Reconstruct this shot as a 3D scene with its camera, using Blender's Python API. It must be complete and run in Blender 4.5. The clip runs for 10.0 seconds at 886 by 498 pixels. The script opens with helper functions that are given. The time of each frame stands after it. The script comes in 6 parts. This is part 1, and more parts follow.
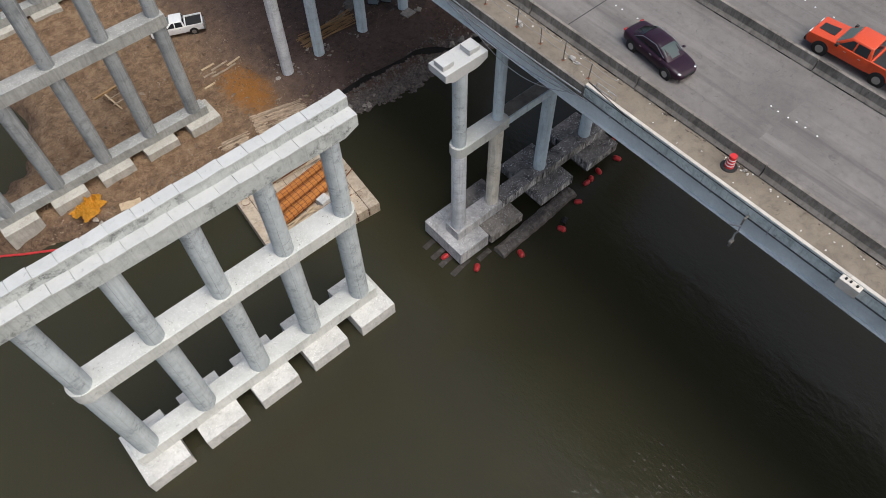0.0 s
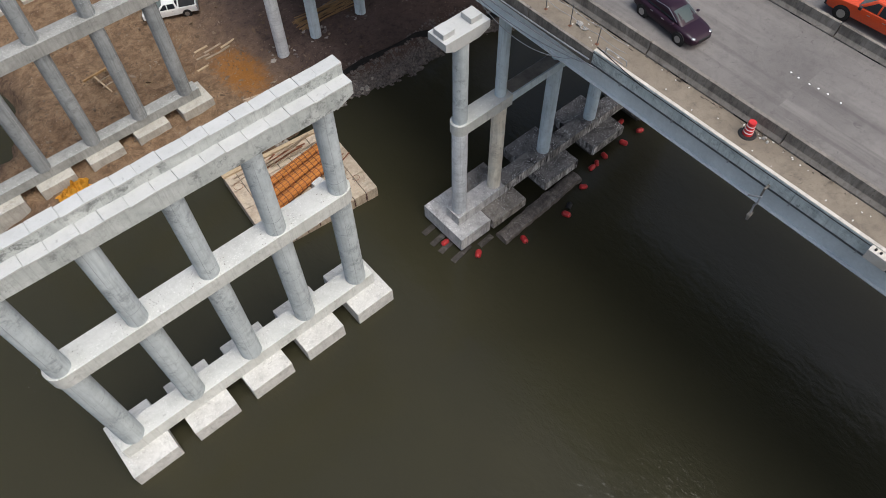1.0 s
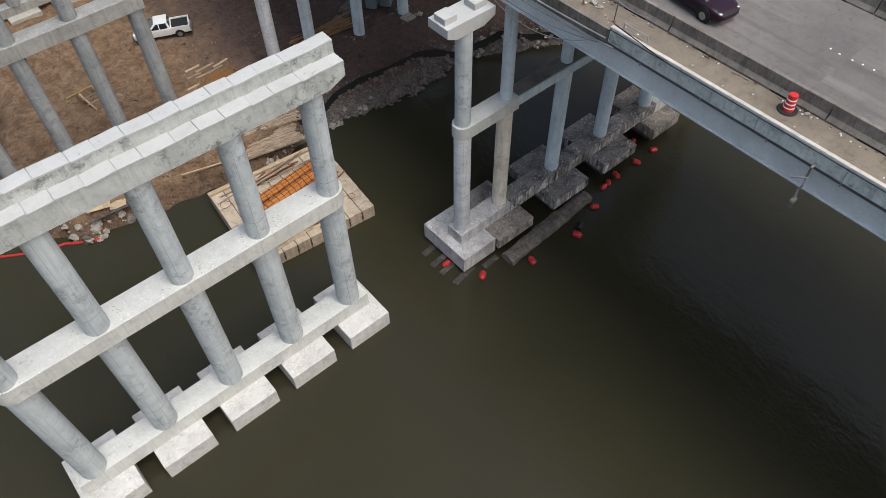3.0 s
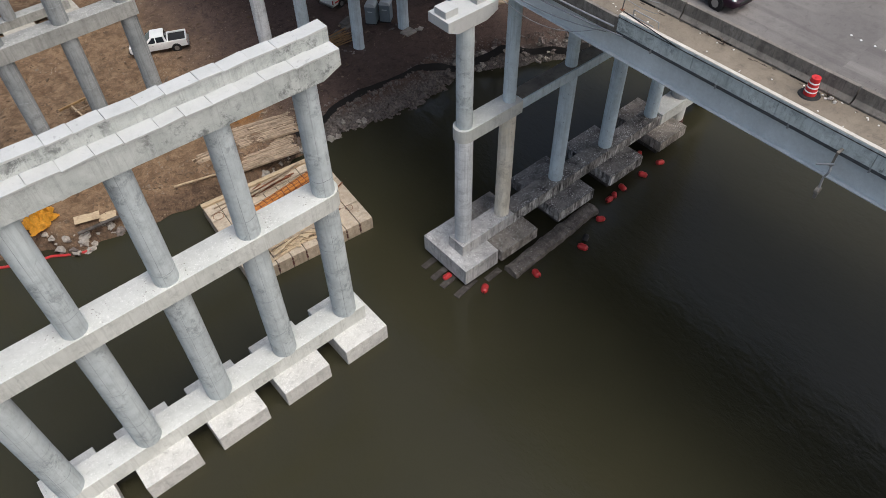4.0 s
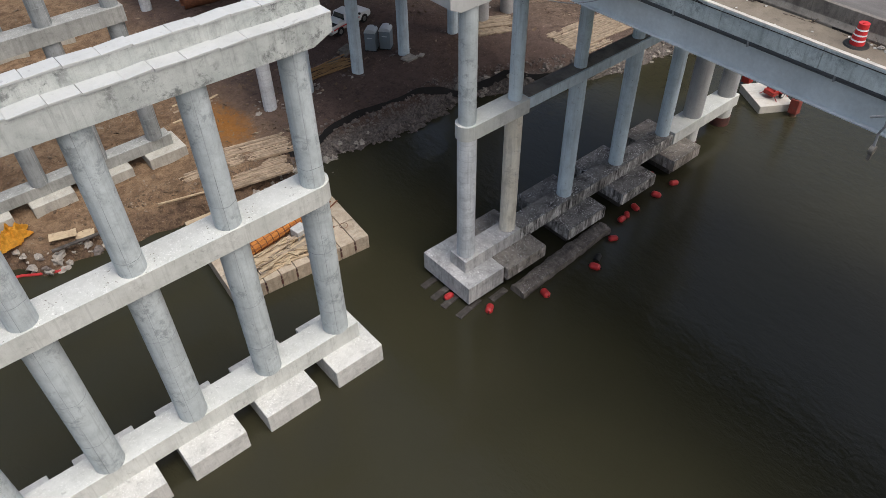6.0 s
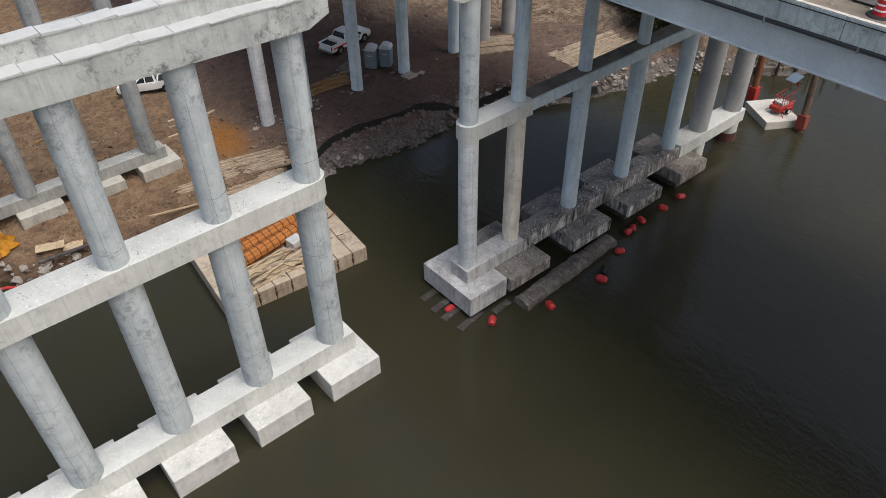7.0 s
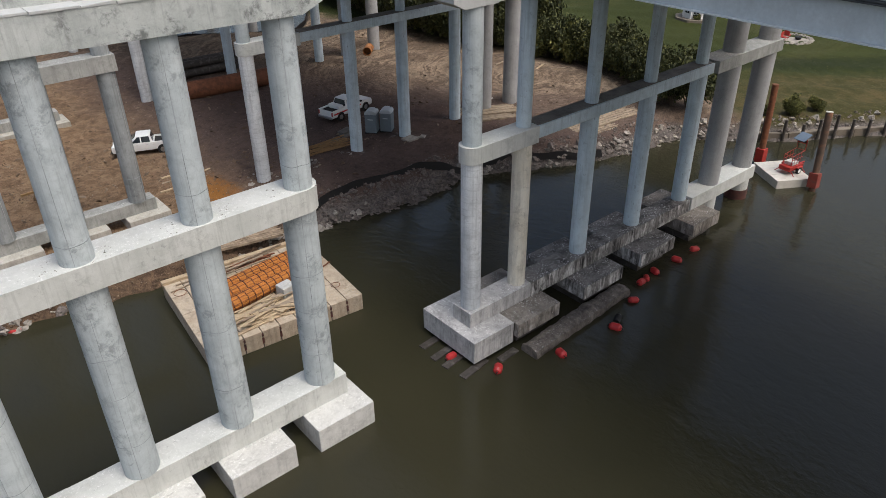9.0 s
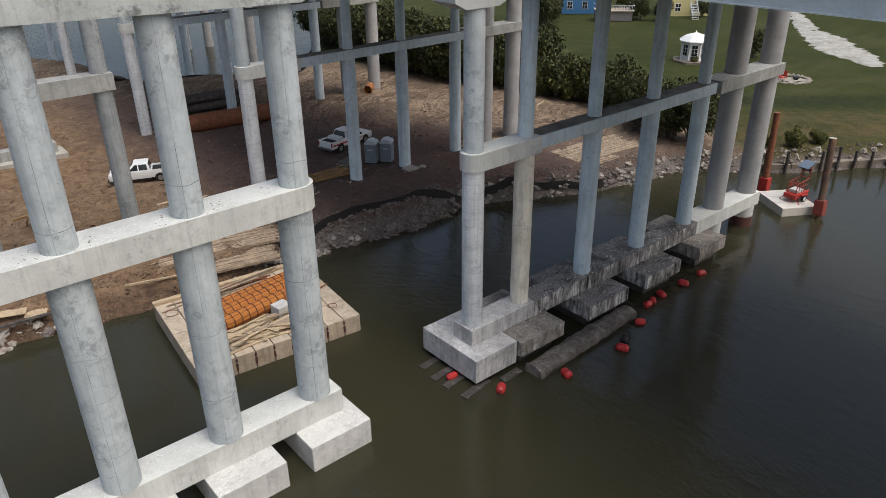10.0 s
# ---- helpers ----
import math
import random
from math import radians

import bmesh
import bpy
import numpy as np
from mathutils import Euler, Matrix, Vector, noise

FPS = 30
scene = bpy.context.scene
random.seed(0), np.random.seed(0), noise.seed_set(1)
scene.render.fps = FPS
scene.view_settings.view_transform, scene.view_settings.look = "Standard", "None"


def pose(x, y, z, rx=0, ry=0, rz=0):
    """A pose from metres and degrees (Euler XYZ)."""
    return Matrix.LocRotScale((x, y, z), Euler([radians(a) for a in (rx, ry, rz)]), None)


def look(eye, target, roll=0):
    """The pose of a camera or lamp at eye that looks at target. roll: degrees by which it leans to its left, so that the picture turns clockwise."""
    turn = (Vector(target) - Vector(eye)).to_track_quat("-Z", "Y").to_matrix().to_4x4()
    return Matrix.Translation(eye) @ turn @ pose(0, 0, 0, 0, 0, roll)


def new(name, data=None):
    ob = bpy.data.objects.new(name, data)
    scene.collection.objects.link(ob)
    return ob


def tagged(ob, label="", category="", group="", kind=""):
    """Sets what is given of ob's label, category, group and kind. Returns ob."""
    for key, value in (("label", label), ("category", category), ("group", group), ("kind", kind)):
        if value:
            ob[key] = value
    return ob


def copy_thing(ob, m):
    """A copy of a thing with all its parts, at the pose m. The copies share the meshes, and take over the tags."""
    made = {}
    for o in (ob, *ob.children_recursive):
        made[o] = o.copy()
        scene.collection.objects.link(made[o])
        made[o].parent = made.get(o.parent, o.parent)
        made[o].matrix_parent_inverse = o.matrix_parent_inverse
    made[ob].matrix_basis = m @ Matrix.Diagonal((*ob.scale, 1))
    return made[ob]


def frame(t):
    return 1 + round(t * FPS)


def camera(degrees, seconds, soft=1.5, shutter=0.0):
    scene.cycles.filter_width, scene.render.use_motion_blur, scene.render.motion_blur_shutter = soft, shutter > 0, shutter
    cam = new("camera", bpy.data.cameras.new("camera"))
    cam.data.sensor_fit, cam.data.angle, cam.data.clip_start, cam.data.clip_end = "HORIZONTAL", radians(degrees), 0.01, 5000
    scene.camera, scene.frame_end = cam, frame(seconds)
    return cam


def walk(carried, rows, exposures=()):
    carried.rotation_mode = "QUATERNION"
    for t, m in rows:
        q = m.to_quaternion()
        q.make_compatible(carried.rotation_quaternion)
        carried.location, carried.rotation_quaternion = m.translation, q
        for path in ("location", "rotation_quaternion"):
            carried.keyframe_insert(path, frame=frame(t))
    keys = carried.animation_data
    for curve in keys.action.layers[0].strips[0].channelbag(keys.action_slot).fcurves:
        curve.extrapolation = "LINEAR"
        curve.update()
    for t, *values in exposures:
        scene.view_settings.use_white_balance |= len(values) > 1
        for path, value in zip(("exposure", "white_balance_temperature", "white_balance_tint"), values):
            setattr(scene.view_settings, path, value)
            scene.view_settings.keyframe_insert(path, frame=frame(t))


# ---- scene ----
cam = camera(62.9, 10.0, soft=0.6)
PATH = [
    (0, (0.640, -0.973, 53.480), (7.587, 7.338, 36.667), -1.19),
    (0.5, (0.635, -0.994, 52.043), (7.605, 7.357, 35.259), -1.19),
    (1, (0.628, -1.013, 50.608), (7.627, 7.385, 33.860), -1.19),
    (1.5, (0.618, -1.032, 49.175), (7.738, 7.520, 32.556), -1.19),
    (2, (0.606, -1.050, 47.743), (7.981, 7.820, 31.405), -1.18),
    (2.5, (0.591, -1.066, 46.314), (8.223, 8.120, 30.270), -1.16),
    (4, (0.531, -1.108, 42.035), (8.898, 8.978, 26.927), -1.11),
    (4.5, (0.506, -1.120, 40.613), (9.109, 9.253, 25.836), -1.09),
    (5, (0.478, -1.131, 39.192), (9.316, 9.525, 24.758), -1.07),
    (5.5, (0.448, -1.141, 37.774), (9.518, 9.793, 23.696), -1.04),
    (7, (0.341, -1.164, 33.528), (10.124, 10.612, 20.657), -0.93),
    (7.5, (0.301, -1.169, 32.116), (10.401, 10.978, 19.851), -0.90),
    (8, (0.258, -1.173, 30.707), (10.664, 11.330, 19.072), -0.85),
    (8.5, (0.212, -1.177, 29.299), (10.910, 11.663, 18.313), -0.81),
    (9, (0.164, -1.179, 27.893), (11.139, 11.975, 17.572), -0.76),
    (9.5, (0.113, -1.180, 26.488), (11.350, 12.267, 16.850), -0.71),
    (10, (0.060, -1.180, 25.086), (11.541, 12.537, 16.140), -0.66),
]
walk(cam, [(t, look(eye, target, roll)) for t, eye, target, roll in PATH])

# ---- world, sun, exposure ----
scene.view_settings.exposure = 0.48
world = bpy.data.worlds.new("overcast")
world.use_nodes = True
scene.world = world
wt = world.node_tree
wbg = wt.nodes["Background"]
sky = wt.nodes.new("ShaderNodeTexSky")
sky.sky_type = "NISHITA"
sky.sun_disc = False
sky.sun_elevation = radians(52)
sky.sun_rotation = radians(166)
sky.air_density, sky.dust_density, sky.ozone_density = 1.0, 5.0, 1.0
grey = wt.nodes.new("ShaderNodeHueSaturation")
grey.inputs["Saturation"].default_value = 0.9
wt.links.new(sky.outputs[0], grey.inputs["Color"])
wt.links.new(grey.outputs[0], wbg.inputs["Color"])
wbg.inputs["Strength"].default_value = 0.125

sun_data = bpy.data.lights.new("sun", "SUN")
sun_data.energy, sun_data.angle, sun_data.color = 1.5, radians(28), (0.955, 0.99, 1.0)
sun = new("sun", sun_data)
sun.matrix_world = look((17, 5, 90), (12, 22, 0))


# ---- materials ----
def nodes_of(name):
    m = bpy.data.materials.new(name)
    m.use_nodes = True
    t = m.node_tree
    return m, t, t.nodes["Principled BSDF"]


def coords(t, vary=True):
    """Object coordinates, shifted for each object so that repeats differ."""
    tc = t.nodes.new("ShaderNodeTexCoord")
    if not vary:
        return tc.outputs["Object"]
    info = t.nodes.new("ShaderNodeObjectInfo")
    mul = t.nodes.new("ShaderNodeMath")
    mul.operation, mul.inputs[1].default_value = "MULTIPLY", 57.0
    t.links.new(info.outputs["Random"], mul.inputs[0])
    add = t.nodes.new("ShaderNodeVectorMath")
    add.operation = "ADD"
    t.links.new(tc.outputs["Object"], add.inputs[0])
    t.links.new(mul.outputs[0], add.inputs[1])
    return add.outputs[0]


def noise_tex(t, vec, scale, detail=5.0, stretch=None, rough=0.6, warp=0.0):
    if stretch:
        mp = t.nodes.new("ShaderNodeMapping")
        mp.inputs["Scale"].default_value = stretch
        t.links.new(vec, mp.inputs["Vector"])
        vec = mp.outputs[0]
    n = t.nodes.new("ShaderNodeTexNoise")
    n.inputs["Scale"].default_value, n.inputs["Detail"].default_value = scale, detail
    n.inputs["Roughness"].default_value, n.inputs["Distortion"].default_value = rough, warp
    t.links.new(vec, n.inputs["Vector"])
    return n.outputs["Fac"]


def ramp(t, fac, stops):
    r = t.nodes.new("ShaderNodeValToRGB")
    e = r.color_ramp.elements
    while len(e) < len(stops):
        e.new(0.5)
    for k, (p, c) in enumerate(stops):
        e[k].position = p
        e[k].color = (c, c, c, 1) if isinstance(c, (int, float)) else (*c, 1)
    t.links.new(fac, r.inputs[0])
    return r.outputs["Color"]


def mix(t, a, b, fac, how="MIX"):
    m = t.nodes.new("ShaderNodeMix")
    m.data_type, m.blend_type = "RGBA", how
    for sock, v in ((m.inputs[0], fac), (m.inputs[6], a), (m.inputs[7], b)):
        if isinstance(v, (int, float)):
            sock.default_value = v if sock == m.inputs[0] else (v, v, v, 1)
        elif isinstance(v, tuple):
            sock.default_value = (*v, 1)
        else:
            t.links.new(v, sock)
    return m.outputs[2]


def bump(t, p, height, strength, distance=0.02):
    b = t.nodes.new("ShaderNodeBump")
    b.inputs["Strength"].default_value, b.inputs["Distance"].default_value = strength, distance
    t.links.new(height, b.inputs["Height"])
    t.links.new(b.outputs[0], p.inputs["Normal"])


def calc(t, how, a, b=0.0):
    n = t.nodes.new("ShaderNodeMath")
    n.operation = how
    for k, q in enumerate((a, b)):
        if isinstance(q, (int, float)):
            n.inputs[k].default_value = q
        else:
            t.links.new(q, n.inputs[k])
    return n.outputs[0]


def concrete(name, light, dark, streak=0.35, spots=0.2, spot_colour=(0.75, 0.75, 0.72), scale=0.5, rough=0.85, rings=0.0, along=False, mottle=0.3, drops=0.0, flecks=0.4, drips=0.0, blotch=0.0, grain=0.3):
    """Cast concrete: broad tone, pour marks, streaks that run down, pits, pale splashes and droppings on its tops."""
    m, t, p = nodes_of(name)
    v = coords(t)
    geo = t.nodes.new("ShaderNodeNewGeometry")
    axes = t.nodes.new("ShaderNodeSeparateXYZ")
    t.links.new(geo.outputs["Normal"], axes.inputs[0])
    up = calc(t, "GREATER_THAN", axes.outputs[2], 0.7)
    side = calc(t, "SUBTRACT", 1.0, calc(t, "ABSOLUTE", axes.outputs[2]))
    deep = tuple(0.5 * k for k in dark)
    c = mix(t, light, dark, ramp(t, noise_tex(t, v, scale, 6, warp=0.4), [(0.32, 0.0), (0.72, 1.0)]))
    # cloudy mottling at hand size
    c = mix(t, c, ramp(t, noise_tex(t, v, 2.1, 10, rough=0.72, warp=0.5), [(0.33, 0.45), (0.5, 0.95), (0.66, 1.0)]), mottle, "MULTIPLY")
    c = mix(t, c, ramp(t, noise_tex(t, v, 0.8, 8, rough=0.7, warp=1.0), [(0.3, 0.5), (0.47, 1.0)]), mottle * 0.8, "MULTIPLY")
    # stains that run down the sides, broad and thin
    run = calc(t, "MULTIPLY", ramp(t, noise_tex(t, v, 1.0, 4, (2.2, 2.2, 0.14)), [(0.5, 0.0), (0.7, 1.0)]), side)
    thin = calc(t, "MULTIPLY", ramp(t, noise_tex(t, v, 1.0, 5, (7.5, 7.5, 0.3), 0.65), [(0.53, 0.0), (0.62, 1.0)]), side)
    c = mix(t, c, deep, calc(t, "MULTIPLY", run, streak * 0.75))
    c = mix(t, c, deep, calc(t, "MULTIPLY", thin, streak * 0.7))
    if drips:
        where = calc(t, "MULTIPLY", ramp(t, noise_tex(t, v, 0.55, 4, warp=0.5), [(0.4, 0.0), (0.55, 1.0)]), side)
        other = calc(t, "MULTIPLY", ramp(t, noise_tex(t, v, 0.6, 4, (1, 1, 0.6), warp=0.8), [(0.42, 0.0), (0.58, 1.0)]), side)
        c = mix(t, c, spot_colour, calc(t, "MULTIPLY", calc(t, "MULTIPLY", ramp(t, noise_tex(t, v, 1.0, 6, (2.6, 2.6, 0.5), 0.75, 0.4), [(0.45, 0.0), (0.62, 1.0)]), where), drips))
        c = mix(t, c, (0.012, 0.011, 0.011), calc(t, "MULTIPLY", calc(t, "MULTIPLY", ramp(t, noise_tex(t, v, 1.3, 5, (2.2, 2.2, 0.3), 0.7, 0.3), [(0.47, 0.0), (0.58, 1.0)]), other), drips))
    c = mix(t, c, deep, ramp(t, noise_tex(t, v, 2.3, 8, warp=1.2), [(0.63, 0.0), (0.7, 0.55), (0.75, 0.0)]))
    if along:
        c = mix(t, c, tuple(0.62 * k for k in dark), ramp(t, noise_tex(t, v, 1.0, 5, (1.1, 0.035, 1.0), warp=0.3), [(0.5, 0.0), (0.72, 0.75)]))
        c = mix(t, c, tuple(1.35 * k for k in light), ramp(t, noise_tex(t, v, 1.0, 5, (0.7, 0.05, 1.0)), [(0.55, 0.0), (0.75, 0.6)]))
    if rings:
        pos = t.nodes.new("ShaderNodeSeparateXYZ")
        t.links.new(v, pos.inputs[0])
        z = calc(t, "ADD", pos.outputs[2], calc(t, "MULTIPLY", noise_tex(t, v, 0.9, 3), 0.35))
        f = calc(t, "FRACT", calc(t, "DIVIDE", z, rings))
        c = mix(t, c, deep, calc(t, "MULTIPLY", ramp(t, f, [(0.0, 1.0), (0.06, 0.55), (0.18, 0.0)]), calc(t, "MULTIPLY", ramp(t, noise_tex(t, v, 1.7, 3), [(0.38, 0.1), (0.55, 1.0)]), 0.5)))
    if blotch:
        b = calc(t, "MULTIPLY", ramp(t, noise_tex(t, v, 1.6, 10, rough=0.78, warp=0.3), [(0.5, 0.0), (0.6, 1.0)]), calc(t, "MULTIPLY", ramp(t, noise_tex(t, v, 0.3, 3), [(0.46, 0.0), (0.56, 1.0)]), side))
        c = mix(t, c, tuple(0.45 * k for k in dark), calc(t, "MULTIPLY", b, blotch))
    if flecks:
        c = mix(t, c, deep, calc(t, "MULTIPLY", ramp(t, noise_tex(t, v, 3.4, 3, (1.6, 1.6, 0.8), 0.8), [(0.66, 0.0), (0.7, 1.0)]), flecks))
    if spots:
        c = mix(t, c, spot_colour, calc(t, "MULTIPLY", ramp(t, noise_tex(t, v, 5.0, 6, rough=0.75), [(0.6, 0.0), (0.66, 1.0)]), spots))
    if drops:
        d = calc(t, "MULTIPLY", ramp(t, noise_tex(t, v, 7.5, 5, rough=0.8), [(0.56, 0.0), (0.6, 1.0)]), ramp(t, noise_tex(t, v, 1.1, 6, rough=0.7), [(0.42, 0.12), (0.58, 1.0)]))
        c = mix(t, c, (0.86, 0.855, 0.83), calc(t, "MULTIPLY", calc(t, "MULTIPLY", d, up), drops))
    fine = noise_tex(t, v, 30, 5, rough=0.7)
    c = mix(t, c, ramp(t, fine, [(0.34, 0.4), (0.56, 1.0)]), grain, "MULTIPLY")
    t.links.new(c, p.inputs["Base Color"])
    p.inputs["Roughness"].default_value = rough
    p.inputs["Specular IOR Level"].default_value = 0.25
    bump(t, p, noise_tex(t, v, 14, 8), 0.4, 0.015)
    return m


def plain(name, colour, rough=0.6, metal=0.0, vary=0.25, scale=3.0, dirt=None, relief=0.15, spec=0.4, grain=None):
    m, t, p = nodes_of(name)
    v = coords(t)
    c = mix(t, colour, tuple((1 - vary) * k for k in colour), ramp(t, noise_tex(t, v, scale, 6, grain), [(0.35, 0.0), (0.7, 1.0)]))
    c = mix(t, c, ramp(t, noise_tex(t, v, scale * 12, 4), [(0.3, 0.7), (0.7, 1.0)]), 0.4, "MULTIPLY")
    if dirt:
        c = mix(t, c, dirt, ramp(t, noise_tex(t, v, scale * 0.7, 8, warp=0.8), [(0.52, 0.0), (0.68, 0.85)]))
    t.links.new(c, p.inputs["Base Color"])
    p.inputs["Roughness"].default_value, p.inputs["Metallic"].default_value = rough, metal
    p.inputs["Specular IOR Level"].default_value = spec
    if relief:
        bump(t, p, noise_tex(t, v, scale * 6, 6), relief, 0.01)
    return m


CONC_BEAM = concrete("pale_cast_concrete", (0.62, 0.625, 0.595), (0.48, 0.49, 0.46), 0.3, 0.05, mottle=0.2, drops=0.5, flecks=0.15, blotch=0.3, grain=0.15)
CONC_CAP = concrete("stained_cap_concrete", (0.53, 0.55, 0.53), (0.36, 0.385, 0.37), 0.3, 0.1, mottle=0.4, drops=0.2, flecks=0.25, blotch=1.0, grain=0.2)
CONC_ROWCOL = concrete("weathered_grey_column", (0.37, 0.39, 0.395), (0.25, 0.27, 0.275), 0.5, 0.0, mottle=0.4, flecks=0.35, blotch=0.5, grain=0.25)
CONC_COL = concrete("grey_column_concrete", (0.54, 0.59, 0.60), (0.39, 0.43, 0.445), 0.3, 0.06, (0.66, 0.68, 0.68), mottle=0.3, flecks=0.2, blotch=0.6, grain=0.15)
CONC_ROW = concrete("grey_weathered_beam_concrete", (0.40, 0.40, 0.38), (0.27, 0.275, 0.26), 0.4, 0.1, mottle=0.45, flecks=0.3, drops=0.4)
CONC_WIDE = concrete("plain_grey_column", (0.42, 0.42, 0.42), (0.31, 0.31, 0.31), 0.2, 0.0, mottle=0.25, flecks=0.1)
CONC_ROWPAD = concrete("dull_tan_footing_concrete", (0.50, 0.475, 0.42), (0.37, 0.35, 0.305), 0.3, 0.1, (0.62, 0.6, 0.55), mottle=0.45, drops=0.3, flecks=0.25)
CONC_PAD = concrete("splashed_footing_concrete", (0.63, 0.62, 0.59), (0.48, 0.47, 0.445), 0.25, 0.25, (0.82, 0.81, 0.78), mottle=0.45, drops=0.5, flecks=0.3, blotch=0.3)
CONC_FRESH = concrete("fresh_white_concrete", (0.49, 0.495, 0.485), (0.425, 0.43, 0.42), 0.1, 0.0, mottle=0.15, flecks=0.0, grain=0.1)
CONC_OLD = concrete("weathered_dark_concrete", (0.30, 0.28, 0.262), (0.048, 0.045, 0.043), 0.6, 0.5, (0.74, 0.72, 0.69), 0.9, mottle=0.6, drops=1.0, flecks=0.7, drips=0.95)
CONC_AGED = concrete("brownish_aged_concrete", (0.37, 0.33, 0.285), (0.13, 0.113, 0.10), 0.55, 0.4, (0.70, 0.64, 0.60), 0.9, mottle=0.6, drops=0.7, flecks=0.7, drips=0.6)
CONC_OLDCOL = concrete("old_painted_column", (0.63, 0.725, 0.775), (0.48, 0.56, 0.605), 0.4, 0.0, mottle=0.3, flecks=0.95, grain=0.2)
CONC_TAN = concrete("dirty_unpainted_column", (0.84, 0.79, 0.68), (0.66, 0.60, 0.48), 0.25, 0.0, mottle=0.25, flecks=1.0, drips=0.2, blotch=0.4, grain=0.2)
CONC_SPECK = concrete("speckled_footing_concrete", (0.62, 0.60, 0.58), (0.38, 0.365, 0.355), 0.6, 0.35, (0.74, 0.73, 0.71), 0.9, mottle=0.6, drops=0.95, flecks=0.8, drips=0.3)
CONC_DECK = concrete("worn_walkway_concrete", (0.255, 0.215, 0.168), (0.155, 0.128, 0.10), 0.0, 0.1, (0.38, 0.35, 0.31), 0.35, mottle=0.45)
CONC_BARRIER = concrete("grimy_barrier_concrete", (0.26, 0.235, 0.205), (0.13, 0.117, 0.102), 0.55, 0.2, (0.42, 0.4, 0.36), 0.6, mottle=0.65, flecks=0.8, drips=0.28)
CONC_FASCIA = concrete("bluish_fascia_concrete", (0.66, 0.72, 0.705), (0.47, 0.525, 0.515), 0.4, 0.14, (0.14, 0.15, 0.15), 0.7, mottle=0.6, flecks=0.8, blotch=1.0)
SEAM = plain("dark_grout_line", (0.40, 0.43, 0.44), 0.9, 0, 0.55, 0.8)
KERB = concrete("chalky_kerb", (0.62, 0.59, 0.53), (0.45, 0.41, 0.36), 0.0, 0.3)
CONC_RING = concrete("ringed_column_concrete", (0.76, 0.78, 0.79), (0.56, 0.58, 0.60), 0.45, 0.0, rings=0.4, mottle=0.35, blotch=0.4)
STEEL_BLUE = plain("blue_grey_girder_paint", (0.63, 0.68, 0.69), 0.55, 0.0, 0.18, 0.6, None, 0.05)
CONDUIT = plain("shaded_conduit_post_grey", (0.10, 0.105, 0.11), 0.6, 0.0, 0.4, 1.5)
ROAD = concrete("worn_road_concrete", (0.20, 0.185, 0.175), (0.13, 0.12, 0.115), 0.0, 0.06, (0.08, 0.075, 0.07), 0.16, along=True)
BLACK = plain("black_rubber", (0.018, 0.018, 0.018), 0.7)
CABLE = plain("dull_grey_cable", (0.32, 0.33, 0.34), 0.55, 0.3, 0.2)
RUST = plain("rusty_steel", (0.26, 0.10, 0.05), 0.8, 0.2, 0.5, 2.5, (0.12, 0.05, 0.03))
CASING = plain("dark_rusty_casing", (0.13, 0.05, 0.04), 0.8, 0.1, 0.5, 2.5, (0.05, 0.03, 0.028))
ORANGE_RUST = plain("orange_rusted_rebar", (0.62, 0.24, 0.05), 0.75, 0.1, 0.35, 4)
WOOD = plain("pale_sawn_timber", (0.55, 0.42, 0.27), 0.8, 0, 0.35, 2.0, (0.3, 0.21, 0.13), 0.3, grain=(1, 8, 8))
POLE_WOOD = plain("tan_pole_wood", (0.36, 0.22, 0.10), 0.8, 0, 0.35, 2.0)
WOOD_MAT = plain("muddy_timber_mat", (0.40, 0.31, 0.22), 0.85, 0, 0.5, 1.5, (0.17, 0.12, 0.08), 0.35)
WOOD_DARK = plain("wet_dark_timber_stem_shade", (0.07, 0.058, 0.05), 0.7, 0, 0.5, 2.5, (0.14, 0.125, 0.11), 0.4)
WOOD_WET = concrete("soaked_brown_timber", (0.23, 0.20, 0.175), (0.065, 0.054, 0.048), 0.5, 0.4, (0.42, 0.385, 0.35), 1.4, mottle=0.7, flecks=0.9, drops=0.25)
BARGE = concrete("tan_barge_deck", (0.60, 0.50, 0.385), (0.40, 0.31, 0.225), 0.45, 0.25, (0.70, 0.64, 0.54), 0.8, mottle=0.6, flecks=0.6, grain=0.35)
WHITE = plain("white_paint", (0.78, 0.78, 0.77), 0.35, 0, 0.08, 1.5)
WHITE_DECK = plain("off_white_pontoon", (0.62, 0.58, 0.52), 0.75, 0, 0.15, 1.5, (0.45, 0.4, 0.34))
RED = plain("buoy_red", (0.50, 0.035, 0.035), 0.4, 0, 0.25, 3)
RED_MACHINE = plain("machine_red", (0.42, 0.035, 0.025), 0.5, 0, 0.25, 3)
ORANGE = plain("safety_orange", (0.58, 0.028, 0.03), 0.5, 0, 0.15, 3)
TARP = plain("orange_yellow_mesh", (0.85, 0.42, 0.04), 0.7, 0, 0.35, 5)
GLASS = plain("dark_car_glass", (0.02, 0.025, 0.03), 0.06, 0, 0.0, 1, None, 0, 0.6)
WINDSCREEN = plain("grey_green_windscreen", (0.14, 0.18, 0.175), 0.08, 0, 0.0, 1, None, 0, 0.6)
SEDAN = plain("dark_purple_car_paint", (0.022, 0.008, 0.017), 0.3, 0.0, 0.05, 1, None, 0, 0.3)
TRUCK_RED = plain("orange_red_car_paint", (0.62, 0.07, 0.02), 0.25, 0.0, 0.05, 1, None, 0, 0.6)
